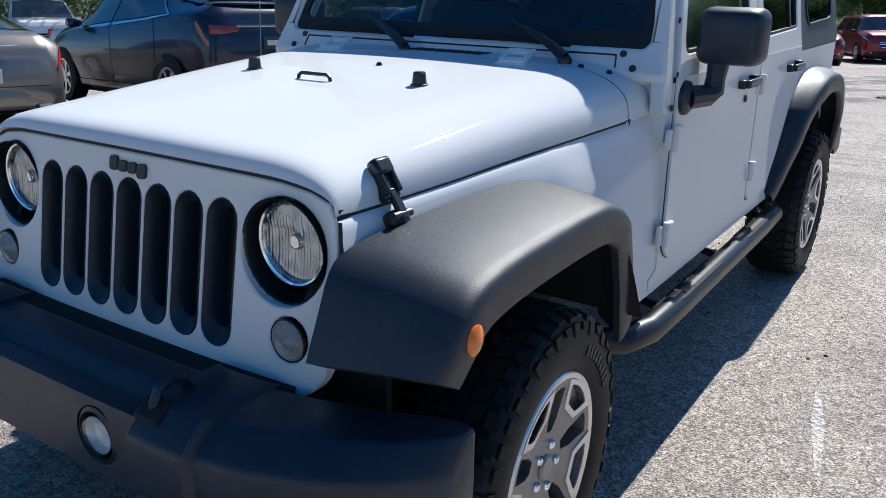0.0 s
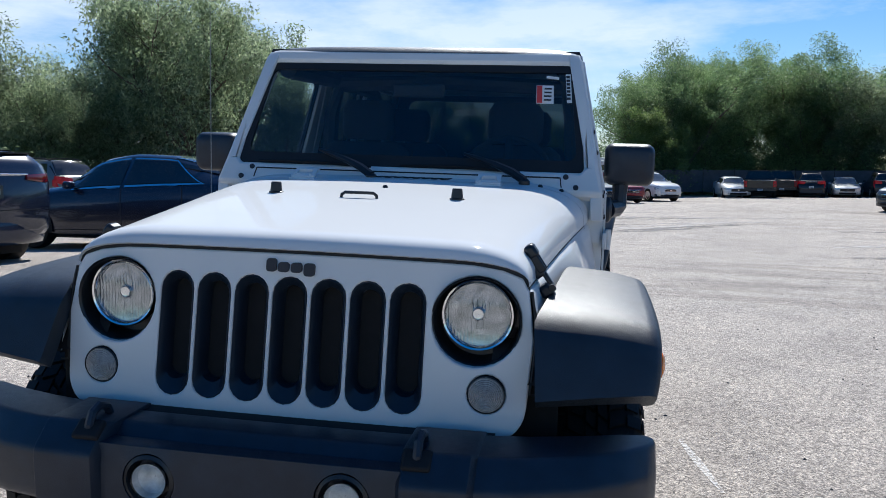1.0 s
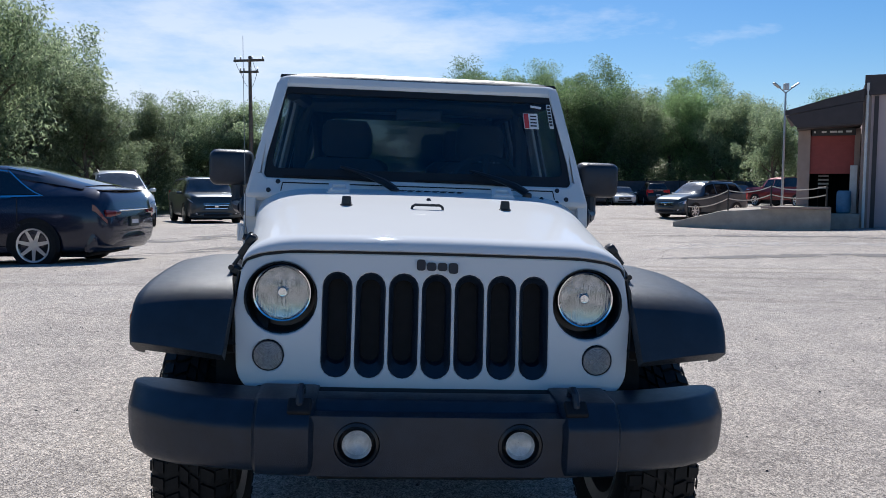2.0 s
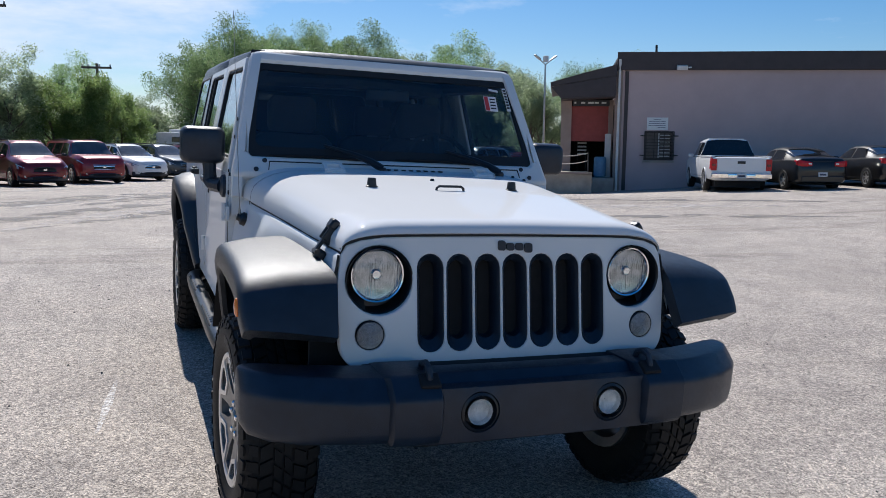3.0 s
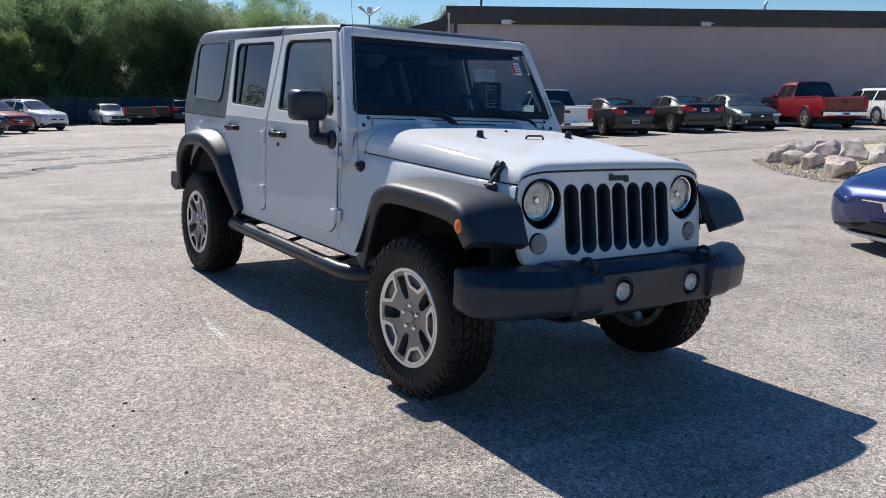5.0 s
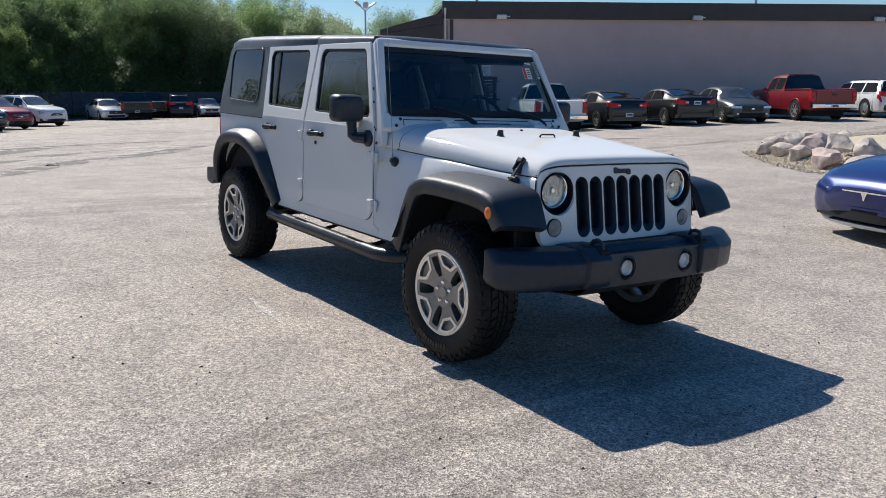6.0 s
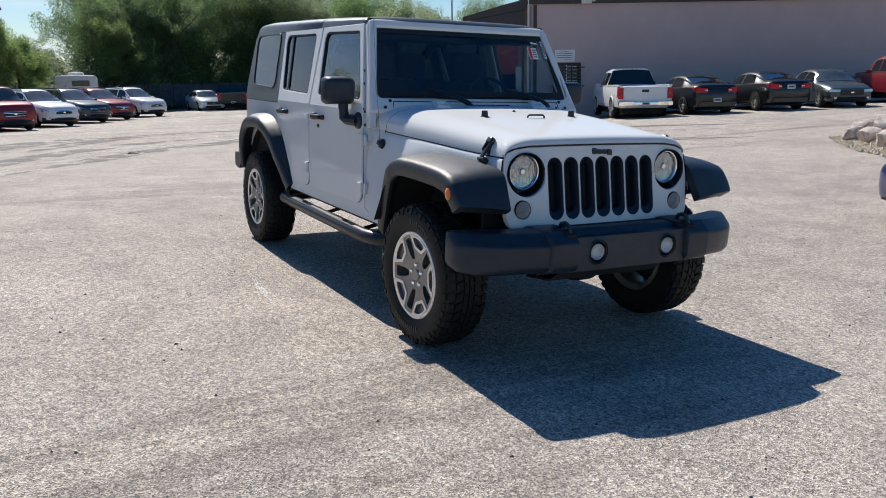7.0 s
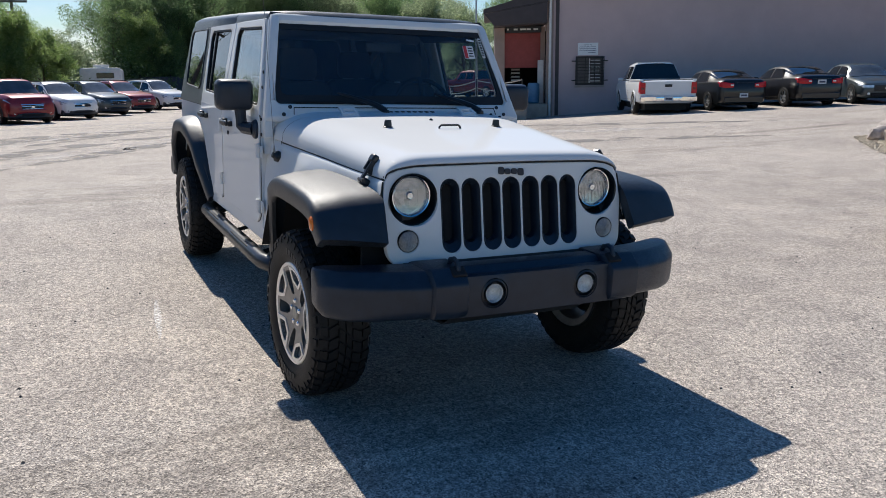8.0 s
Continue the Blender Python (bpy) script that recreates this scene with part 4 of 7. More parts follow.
for s in (-1, 1):
    for u, v in ((0.645, 1.250), (0.684, 1.212)):
        part("screw", lathe([(0.011, 0.0), (0.010, 0.005), (0.0, 0.006)], at_point(*screen_place(s * (u - 0.02), v - 0.01, 0.012), Matrix.Rotation(radians(62), 4, "X")), 10), INK, jeep)
    part("cowl_line", slab([[(s * 0.602, 1.237), (s * 0.606, 1.237), (s * 0.612, 1.200), (s * 0.608, 1.200)]], screen_place, 0.0145, 0.010), GASKET, jeep, smooth=0)
    for v in (1.10, 1.19, 1.34, 1.42):
        part("screw", lathe([(0.010, 0.0), (0.009, 0.005), (0.0, 0.006)], at_point(s * (side_x(v) + 0.001), lerp(0.842, 0.972, (v - 1.1) / 0.3), v, Matrix.Rotation(radians(90 * s), 4, "Y")), 10), INK, jeep)
    part("pillar_skin", slab([[(0.800, 1.085), (0.862, 1.085), (0.862, 1.19), (1.10, 1.70), (1.085, 1.728), (1.05, 1.70), (0.80, 1.19)]], side_place(s), -0.004, -0.05), WHITE, jeep, bevel=0.005)
# filler boxes added behind the pillars to keep sun off the cowl's end
for s in (-1, 1):
    part("cowl_light_block", box((s * 0.60, 0.832, 1.00), (s * 0.762, 0.862, 1.185)), WHITE, jeep, smooth=0)
part("cowl_strip", slab([[(-0.604, 1.238), (0.604, 1.238), (0.604, 1.234), (-0.604, 1.234)]], screen_place, 0.015, 0.01), GASKET, jeep, smooth=0)
for i in range(8):
    part("cowl_slot", slab([[(-0.092 + i * 0.036, 0.734), (-0.072 + i * 0.036, 0.734), (-0.056 + i * 0.036, 0.790), (-0.076 + i * 0.036, 0.790)]], lambda u, v, w: Vector((u, v, w)), 1.2275, 1.2195), GASKET, jeep, smooth=0)

# wipers
for x0 in (-0.165, 0.42):
    pivot, tip = Vector((x0 + 0.055, 0.742, 1.224)), screen_place(x0 - 0.19, 1.312, 0.020)
    wip = part("wiper", tube([lerp(pivot, tip, k) + Vector((0, -0.3 * h, h)) for k, h in ((0.0, 0.006), (0.2, 0.016), (0.45, 0.016), (0.75, 0.008), (1.0, 0.0))], [0.017, 0.0165, 0.013, 0.010, 0.006], 8), TRIM_SMOOTH, jeep, "black windscreen wiper arm")
    part("wiper_cap", lathe([(0.022, -0.02), (0.021, 0.004), (0.014, 0.012), (0.0, 0.013)], at_point(*pivot), 14), TRIM_SMOOTH, wip)
    blade_a, blade_b = screen_place(x0 - 0.44, 1.266, 0.008), screen_place(x0 + 0.03, 1.254, 0.010)
    part("wiper_blade", tube([blade_a, lerp(blade_a, blade_b, 0.5) + Vector((0, -0.008, 0.008)), blade_b], [0.005, 0.008, 0.005], 6), BLACK, wip)

# bonnet fittings
def on_hood(x, y, dz=0.0):
    w = curve_at(HOOD_W, y)
    return hood_point(x / w / 1.06, y, dz)


for s in (-1, 1):
    p = on_hood(s * 0.302, 0.25)
    part("bump_stop", lathe([(0.024, -0.004), (0.024, 0.002), (0.0195, 0.004), (0.0165, 0.031), (0.014, 0.034), (0.0, 0.034)], at_point(*p), 18), TRIM_SMOOTH, jeep, "black rubber bonnet stop")
    p = on_hood(s * 0.352, 0.665)
    hg = part("bonnet_hinge", slab([rounded([(-0.047, -0.030), (0.047, -0.030), (0.042, 0.038), (-0.042, 0.038)], 0.010, 4), rounded([(-0.030, -0.010), (0.030, -0.010), (0.027, 0.024), (-0.027, 0.024)], 0.006, 3)], lambda u, v, w: p + Vector((u, v, w + 0.42 * (v + 0.030))), 0.009, -0.003), WHITE, jeep, "white bonnet hinge plate", bevel=0.002)
    part("hinge_knuckle", tube([p + Vector((-0.044, 0.042, 0.032)), p + Vector((0.044, 0.042, 0.032))], 0.007, 8), WHITE, hg)
    part("hinge_base", box((-0.050, -0.036, -0.004), (0.050, 0.040, 0.003), at_point(*p)), WHITE, hg, bevel=0.002)
    for q in (-0.030, 0.030):
        part("screw", lathe([(0.007, 0.0), (0.006, 0.006), (0.0, 0.007)], at_point(p.x + q, p.y - 0.020, p.z + 0.010), 8), WHITE, hg)
p = on_hood(0.0, 0.18)
part("footman_loop", tube([p + Vector(v) for v in ((-0.058, 0, -0.003), (-0.056, 0, 0.009), (-0.046, 0, 0.016), (0.046, 0, 0.016), (0.056, 0, 0.009), (0.058, 0, -0.003))], 0.0052, 8), TRIM_SMOOTH, jeep, "black tie-down loop")
for x, y in ((0.02, 0.44), (0.52, 0.722), (0.585, 0.752)):
    p = on_hood(x, y)
    part("washer_jet", lathe([(0.010, -0.002), (0.009, 0.004), (0.005, 0.009), (0.0, 0.009)], at_point(*p), 12), TRIM_SMOOTH, jeep)


def bonnet_latch(s):
    """Rubber over-centre catch between the bonnet and the wing."""
    y = -0.262
    top = Vector((s * 0.562, y, 1.082))
    seam = Vector((s * (curve_at(HOOD_W, y) + 0.016), y, curve_at(HOOD_SEAM, y) + 0.004))
    foot = Vector((s * (curve_at(HOOD_W, y) + 0.026), y - 0.004, curve_at(HOOD_SEAM, y) - 0.028))
    d = (top - foot).normalized()
    out = Vector((0, 1, 0)).cross(d).normalized() * (-s if Vector((0, 1, 0)).cross(d).x * s < 0 else 1)
    if out.x * s < 0:
        out = -out
    m = Matrix((Vector((0, 1, 0)), d, out)).transposed().to_4x4()

    def at(p, lift=0.0):
        return Matrix.Translation(p + out * lift) @ m
    body = part("bonnet_latch", box((-0.023, -0.034, -0.014), (0.023, 0.034, 0.012), at(lerp(seam, top, 0.55))), TRIM_SMOOTH, jeep, "black rubber bonnet catch", bevel=0.006)
    for x in (-0.018, 0.018):
        part("latch_arm", box((x - 0.006, -0.030, 0.0), (x + 0.006, 0.036, 0.022), at(lerp(seam, top, 0.62))), TRIM_SMOOTH, body, bevel=0.004)
    part("latch_grip", box((-0.025, -0.016, -0.002), (0.025, 0.020, 0.026), at(top, 0.004)), TRIM_SMOOTH, body, bevel=0.008)
    part("latch_strap", box((-0.012, -0.034, 0.0), (0.012, 0.034, 0.012), at(lerp(seam, foot, 0.3))), TRIM_SMOOTH, body, bevel=0.004)
    part("latch_base", box((-0.028, -0.018, -0.020), (0.026, 0.016, 0.012), at(foot)), TRIM_SMOOTH, body, bevel=0.009)
    part("latch_pin", tube([foot + out * 0.014 + Vector((0, -0.030, 0)), foot + out * 0.010 + Vector((0, 0.030, 0))], 0.0085, 10), TRIM_SMOOTH, body)


for s in (-1, 1):
    bonnet_latch(s)

# wheel-arch flares
def flare(s, path, x_in, x_out, lip=0.088, tip=0.0):
    pts = [Vector(p) for p in path]
    rings = []
    for i, p in enumerate(pts):
        d = (pts[min(i + 1, len(pts) - 1)] - pts[max(i - 1, 0)]).normalized()
        n = Vector((d.y, -d.x))
        k = i / (len(pts) - 1)
        xi, xo = curve_at(x_in, k), curve_at(x_out, k)
        sec = ((xi, 0.030), (lerp(xi, xo, 0.5), 0.022), (xo - 0.035, 0.006), (xo - 0.014, 0.0), (xo - 0.003, -0.012), (xo, -0.03), (xo - 0.002, -lip + 0.008), (xo - 0.010, -lip), (xo - 0.028, -lip), (xo - 0.035, -0.06), (xi, -0.02))
        turn = tip * smoothstep(0.78, 1.0, k)
        rings.append([Vector((s * x, p.x + n.x * h, p.y + n.y * h + turn * ((x - xi) / (xo - xi) - 0.5))) for x, h in sec])
    return loft(rings)


def densify(path, n=4):
    """Catmull-Rom through a path of (y, z)."""
    pts = [Vector(p) for p in path]
    out = []
    for i in range(len(pts) - 1):
        p0, p1, p2, p3 = pts[max(i - 1, 0)], pts[i], pts[i + 1], pts[min(i + 2, len(pts) - 1)]
        for k in range(n):
            t = k / n
            out.append(0.5 * (2 * p1 + (p2 - p0) * t + (2 * p0 - 5 * p1 + 4 * p2 - p3) * t * t + (3 * p1 - p0 - 3 * p2 + p3) * t ** 3))
    return out + [pts[-1]]


FRONT_ARCH = densify([(0.575, 0.545), (0.49, 0.675), (0.40, 0.81), (0.315, 0.91), (0.22, 0.958), (0.10, 0.972), (-0.18, 0.967), (-0.34, 0.952), (-0.415, 0.925), (-0.46, 0.868), (-0.505, 0.795)])
REAR_ARCH = densify([(3.43, 0.60), (3.37, 0.82), (3.27, 0.95), (3.14, 1.015), (2.95, 1.035), (2.76, 1.030), (2.62, 0.985), (2.49, 0.89), (2.37, 0.73), (2.25, 0.555)])
for s in (-1, 1):
    fl = part("front_flare", flare(s, FRONT_ARCH, [(0, 0.72), (0.3, 0.70), (0.5, 0.655), (0.8, 0.598), (1, 0.612)], [(0, 0.815), (0.15, 0.855), (0.3, 0.885), (0.8, 0.892), (0.92, 0.890), (1, 0.880)], tip=0.045), FLARE, jeep, "wide textured black front wheel-arch flare", smooth=45)
    part("side_marker", lathe([(0.031, -0.006), (0.029, 0.006), (0.020, 0.011), (0.0, 0.013)], at_point(s * 0.887, -0.410, 0.862, Matrix.Rotation(radians(90 * s), 4, "Y")) @ Matrix.Diagonal((1.0, 0.86, 1, 1)), 20), AMBER, fl, "oval amber side marker")
    part("rear_flare", flare(s, REAR_ARCH, [(0, 0.76), (1, 0.76)], [(0, 0.86), (0.1, 0.885), (0.6, 0.892), (0.85, 0.855), (1, 0.80)]), FLARE, jeep, "wide textured black rear wheel-arch flare", smooth=45)
    liner = [(y, z - 0.05) for y, z in [(p.x, p.y) for p in FRONT_ARCH]]
    bm = bmesh.new()
    add_loft(bm, [[Vector((s * x, lerp(0.06, y, 0.94), z)) for x in (0.50, 0.87)] for y, z in liner[3:-3]], False, False)
    part("front_liner", bm, BLACK, jeep)
    # black panels stand in for the dark hollow round the tyre, behind the grille
    part("inner_void_guard", box((s * 0.50, -0.36, 0.60), (s * 0.66, -0.34, 0.915)), BLACK, jeep, smooth=0)
    part("inner_void_guard", box((s * 0.47, -0.28, 0.45), (s * 0.50, 0.60, 0.93)), BLACK, jeep, smooth=0)

# bumper
def bumper_ring(x, y_front, top, low, depth):
    r = 0.03
    pts = rounded([(y_front, low), (y_front + depth, low + 0.02), (y_front + depth, top), (y_front + 0.055, top), (y_front - 0.006, top - 0.055)], [0.045, 0.01, 0.01, 0.03, 0.03], 4)
    return [Vector((x, y, z)) for y, z in pts]


bump = part("bumper", loft([bumper_ring(x, -0.672 + 0.03 * abs(x) ** 2, 0.690, 0.510, 0.14) for x in (-0.40, -0.28, -0.14, 0.0, 0.14, 0.28, 0.40)]), TRIM, jeep, "textured black front bumper centre", bevel=0.004, smooth=45)
part("bumper_face", slab([dense(rounded([(-0.40, 0.502), (0.40, 0.502), (0.40, 0.668), (-0.40, 0.668)], [0.02, 0.02, 0.03, 0.03]))] + [circle_loop(q * 0.222, 0.592, 0.062) for q in (-1, 1)], lambda u, v, w: Vector((u, -0.712 + 0.03 * u * u + 0.10 * max(0.0, 0.545 - v) + 0.25 * max(0.0, v - 0.635) - w, v)), 0.0, -0.05), TRIM, bump, bevel=0.006, smooth=40)
for s in (-1, 1):
    part("bumper_block", loft([bumper_ring(s * x, y, t, l, 0.22) for x, y, t, l in ((0.338, -0.705, 0.695, 0.505), (0.350, -0.726, 0.703, 0.497), (0.42, -0.727, 0.704, 0.495), (0.49, -0.722, 0.703, 0.497), (0.503, -0.700, 0.695, 0.505))]), TRIM, jeep, bevel=0.004, smooth=45)
    part("bumper_wing", loft([bumper_ring(s * x, y, t, l, d) for x, y, t, l, d in ((0.49, -0.705, 0.694, 0.500, 0.20), (0.60, -0.680, 0.692, 0.497, 0.20), (0.72, -0.630, 0.690, 0.488, 0.19), (0.81, -0.570, 0.688, 0.484, 0.17), (0.865, -0.515, 0.686, 0.490, 0.13), (0.885, -0.480, 0.682, 0.515, 0.09), (0.890, -0.462, 0.672, 0.545, 0.06))]), TRIM, jeep, "textured black bumper end", bevel=0.004, smooth=45)
    hook = part("tow_hook", tube([(s * 0.378, -0.682, 0.672), (s * 0.378, -0.685, 0.700), (s * 0.378, -0.672, 0.724), (s * 0.378, -0.645, 0.733), (s * 0.378, -0.615, 0.724), (s * 0.378, -0.600, 0.695)], 0.0105, 8), TRIM, jeep, "black tow hook")
    socket = box((-0.032, -0.026, -0.012), (0.032, 0.026, 0.005))
    bmesh.ops.transform(socket, matrix=at_point(s * 0.378, -0.687, 0.692, Matrix.Rotation(radians(34), 4, "X")), verts=socket.verts)
    part("hook_socket", socket, BLACK, hook, bevel=0.006)
    m = at_point(s * 0.222, -0.704, 0.592) @ AXIS_Y
    fog = part("fog_lamp_ring", lathe([(0.062, -0.02), (0.060, 0.004), (0.052, 0.008), (0.048, 0.0), (0.045, -0.03), (0.0, -0.032)], m, 28), TRIM_SMOOTH, jeep, "black fog lamp bezel")
    part("fog_reflector", lathe([(0.040, 0.004), (0.034, -0.012), (0.018, -0.024), (0.001, -0.026)], m, 28), FOG_DISH, fog)
    part("fog_lens", lathe([(0.0425, 0.0), (0.040, 0.010), (0.028, 0.015), (0.001, 0.018)], m, 28), LENS, fog, "clear fog lamp lens").visible_shadow = False
for s in (-1, 1):
    part("panel_gap", tube([grille_place(s * u, v, -0.004) for u, v in ((0.588, 1.014), (0.597, 0.96), (0.601, 0.90), (0.598, 0.82), (0.593, 0.775))] + [grille_place(s * 0.62, 0.772, -0.012)], 0.0035, 6), GASKET, jeep)
part("valance", box((-0.52, -0.60, 0.655), (0.52, -0.42, 0.685)), BLACK, jeep, smooth=0)
part("skid_plate", loft([[Vector((x, y, z)) for x in (-0.34, 0.34)] + [Vector((x, y + 0.02, z - 0.015)) for x in (0.34, -0.34)] for y, z in ((-0.62, 0.50), (-0.50, 0.42), (-0.30, 0.40))]), STEEL, jeep, smooth=0)
part("rear_bumper", loft([[Vector((x, y, z)) for y, z in rounded([(y0, 0.55), (y0 + 0.16, 0.57), (y0 + 0.16, 0.69), (y0, 0.70)], 0.03, 3)] for x, y0 in ((-0.86, 3.42), (-0.80, 3.45), (-0.5, 3.48), (0.5, 3.48), (0.80, 3.45), (0.86, 3.42))]), TRIM, jeep, "black rear bumper", smooth=45)

# underside
part("chassis_rail", box((-0.46, -0.55, 0.46), (-0.36, 3.4, 0.60)), BLACK, jeep, smooth=0)
part("chassis_rail", box((0.36, -0.55, 0.46), (0.46, 3.4, 0.60)), BLACK, jeep, smooth=0)
part("floor_pan", box((-0.74, 0.60, 0.54), (0.74, 3.42, 0.60)), BLACK, jeep, smooth=0)
part("gearbox", loft([[Vector((w * math.cos(a), y, 0.50 + w * 0.9 * math.sin(a))) for a in [math.tau * i / 10 for i in range(10)]] for y, w in ((0.2, 0.18), (0.8, 0.16), (1.4, 0.13), (1.8, 0.17), (2.1, 0.10))]), STEEL, jeep)
for y in (0.0, 2.947):
    ax = part("axle", tube([(-0.66, y, 0.374), (-0.2, y, 0.374), (0.2, y, 0.374), (0.66, y, 0.374)], 0.042, 10), STEEL, jeep, "dark steel axle")
    part("differential", lathe([(0.02, -0.13), (0.10, -0.11), (0.135, 0.0), (0.10, 0.11), (0.02, 0.13)], at_point(0.22 if y < 1 else 0.0, y, 0.374) @ AXIS_Y, 16), STEEL, ax)
part("track_bar", tube([(-0.55, 0.12, 0.42), (0.5, 0.14, 0.50)], 0.02, 8), STEEL, jeep)
part("steering_rod", tube([(-0.62, -0.14, 0.38), (0.62, -0.14, 0.40)], 0.018, 8), STEEL, jeep)
for s in (-1, 1):
    part("spring", tube([(s * 0.47 + 0.06 * math.cos(k * 0.9), -0.02 + 0.06 * math.sin(k * 0.9), 0.44 + k * 0.009) for k in range(40)], 0.008, 5), STEEL, jeep)
    part("shock_absorber", tube([(s * 0.52, 0.12, 0.36), (s * 0.50, 0.10, 0.78)], 0.028, 8), STEEL, jeep)
    # side step
    st = part("side_step", tube([(s * 0.68, 0.56, 0.443), (s * 0.765, 0.63, 0.440), (s * 0.800, 0.76, 0.438), (s * 0.805, 1.0, 0.440), (s * 0.805, 2.1, 0.450), (s * 0.80, 2.33, 0.453), (s * 0.74, 2.44, 0.457), (s * 0.62, 2.50, 0.46)], 0.044, 14), TRIM_SMOOTH, jeep, "black tubular side step")
    for y0, y1 in ((0.98, 1.42), (1.78, 2.22)):
        pad = part("step_pad", loft([[Vector((s * (0.803 + u), y, 0.474 + h + 0.009 * (y - 1))) for u, h in ((-0.036, -0.012), (0.036, -0.012), (0.030, 0.004), (-0.030, 0.004))] for y in (y0, y0 + 0.05, y1 - 0.05, y1)]), RUBBER, st, "ribbed rubber tread pad", bevel=0.006)
        for k in range(9):
            part("grip_bar", box((s * 0.803 - 0.022, y0 + 0.045 + k * 0.042, 0.470 + 0.009 * (y0 - 1)), (s * 0.803 + 0.022, y0 + 0.060 + k * 0.042, 0.4805 + 0.009 * (y0 - 0.8))), RUBBER, pad, bevel=0.002)
    part("sill", loft([[Vector((s * x, y, z)) for x, z in ((0.70, 0.60), (0.760, 0.535), (0.752, 0.512), (0.70, 0.505))] for y in (0.62, 0.66, 2.30, 2.36)]), STEEL, jeep, "dark rocker sill", smooth=0)
    for y in (0.95, 1.6, 2.25):
        part("step_bracket", tube([(s * 0.50, y, 0.50), (s * 0.70, y, 0.455), (s * 0.80, y, 0.43)], 0.014, 6), BLACK, st)


# door furniture
def door_handle(s, y):
    x = side_x(1.1) + 0.012
    h = part("door_handle", box((s * (x + 0.022), y - 0.085, 1.092), (s * (x + 0.040), y + 0.085, 1.122)), TRIM_SMOOTH, jeep, "black door handle", bevel=0.008)
    part("handle_base", box((s * (x - 0.004), y + 0.045, 1.085), (s * (x + 0.030), y + 0.098, 1.130)), TRIM_SMOOTH, h, bevel=0.008)
    part("handle_base", box((s * (x - 0.004), y - 0.095, 1.09), (s * (x + 0.025), y - 0.065, 1.122)), TRIM_SMOOTH, h, bevel=0.006)
    if y < 2:
        part("key_lock", lathe([(0.013, 0), (0.012, 0.005), (0.0, 0.006)], at_point(s * x, y + 0.02, 1.045, Matrix.Rotation(radians(90 * s), 4, "Y")), 12), INK, h)


def door_hinge(s, y, z):
    x = side_x(z) + 0.010
    h = part("door_hinge", box((s * x, y - 0.005, z - 0.026), (s * (x + 0.016), y + 0.050, z + 0.026)), WHITE, jeep, "white outside door hinge", bevel=0.006)
    part("hinge_barrel", tube([(s * (x + 0.012), y - 0.012, z - 0.044), (s * (x + 0.012), y - 0.012, z + 0.032)], 0.011, 10), WHITE, h)
    part("hinge_leaf", box((s * (x - 0.01), y - 0.045, z - 0.042), (s * (x + 0.005), y - 0.018, z + 0.022)), WHITE, h, bevel=0.004)


def door_mirror(s):
    c = Vector((s * 0.868, 1.045, 1.295))
    rings = []
    for y, k in ((-0.062, 0.72), (-0.052, 0.88), (-0.02, 0.98), (0.02, 1.0), (0.048, 0.98)):
        rings.append([c + Vector((u * k, y, v * k)) for u, v in rounded([(-0.098, -0.082), (0.098, -0.082), (0.098, 0.085), (-0.098, 0.085)], 0.035, 5)])
    mir = part("door_mirror", loft(rings), TRIM, jeep, "square textured black door mirror", smooth=50)
    part("mirror_glass", slab([rounded([(-0.085, -0.070), (0.085, -0.070), (0.085, 0.073), (-0.085, 0.073)], 0.03, 5)], lambda u, v, w: c + Vector((u, w, v)), 0.052, 0.046), CHROME, mir, "mirror glass")
    part("mirror_stem", tube([c + Vector((s * -0.03, 0.0, -0.06)), c + Vector((s * -0.032, -0.008, -0.120)), c + Vector((s * -0.034, -0.012, -0.158)), c + Vector((s * -0.045, -0.035, -0.172)), Vector((s * 0.785, 0.93, 1.121))], [0.034, 0.029, 0.033, 0.034, 0.036], 10), TRIM, mir)
    part("mirror_foot", lathe([(0.052, 0.0), (0.050, 0.016), (0.036, 0.026), (0.0, 0.028)], at_point(s * 0.778, 0.925, 1.122, Matrix.Rotation(radians(90 * s), 4, "Y")), 20), TRIM, mir)


for s in (-1, 1):
    door_handle(s, 1.615)
    door_handle(s, 2.38)
    for y, z in ((0.862, 1.020), (0.862, 0.725), (1.845, 1.085), (1.845, 0.745)):
        door_hinge(s, y, z)
    door_mirror(s)
ant = part("antenna_base", lathe([(0.030, -0.005), (0.028, 0.014), (0.016, 0.022), (0.014, 0.034), (0.0, 0.036)], at_point(-0.722, 0.705, 0.998, Matrix.Rotation(radians(-70), 4, "Y")), 16), TRIM_SMOOTH, jeep, "black antenna foot")
part("antenna_rod", tube([(-0.742, 0.705, 1.005), (-0.745, 0.70, 1.06), (-0.775, 0.76, 1.86)], [0.009, 0.0018, 0.0011], 6), ALLOY_GREY, ant)

# stickers inside the windscreen
def sticker(name, loop, depth, material, parent, label=""):
    return part(name, slab([loop], screen_place, depth + 0.0015, depth), material, parent, label, smooth=0)


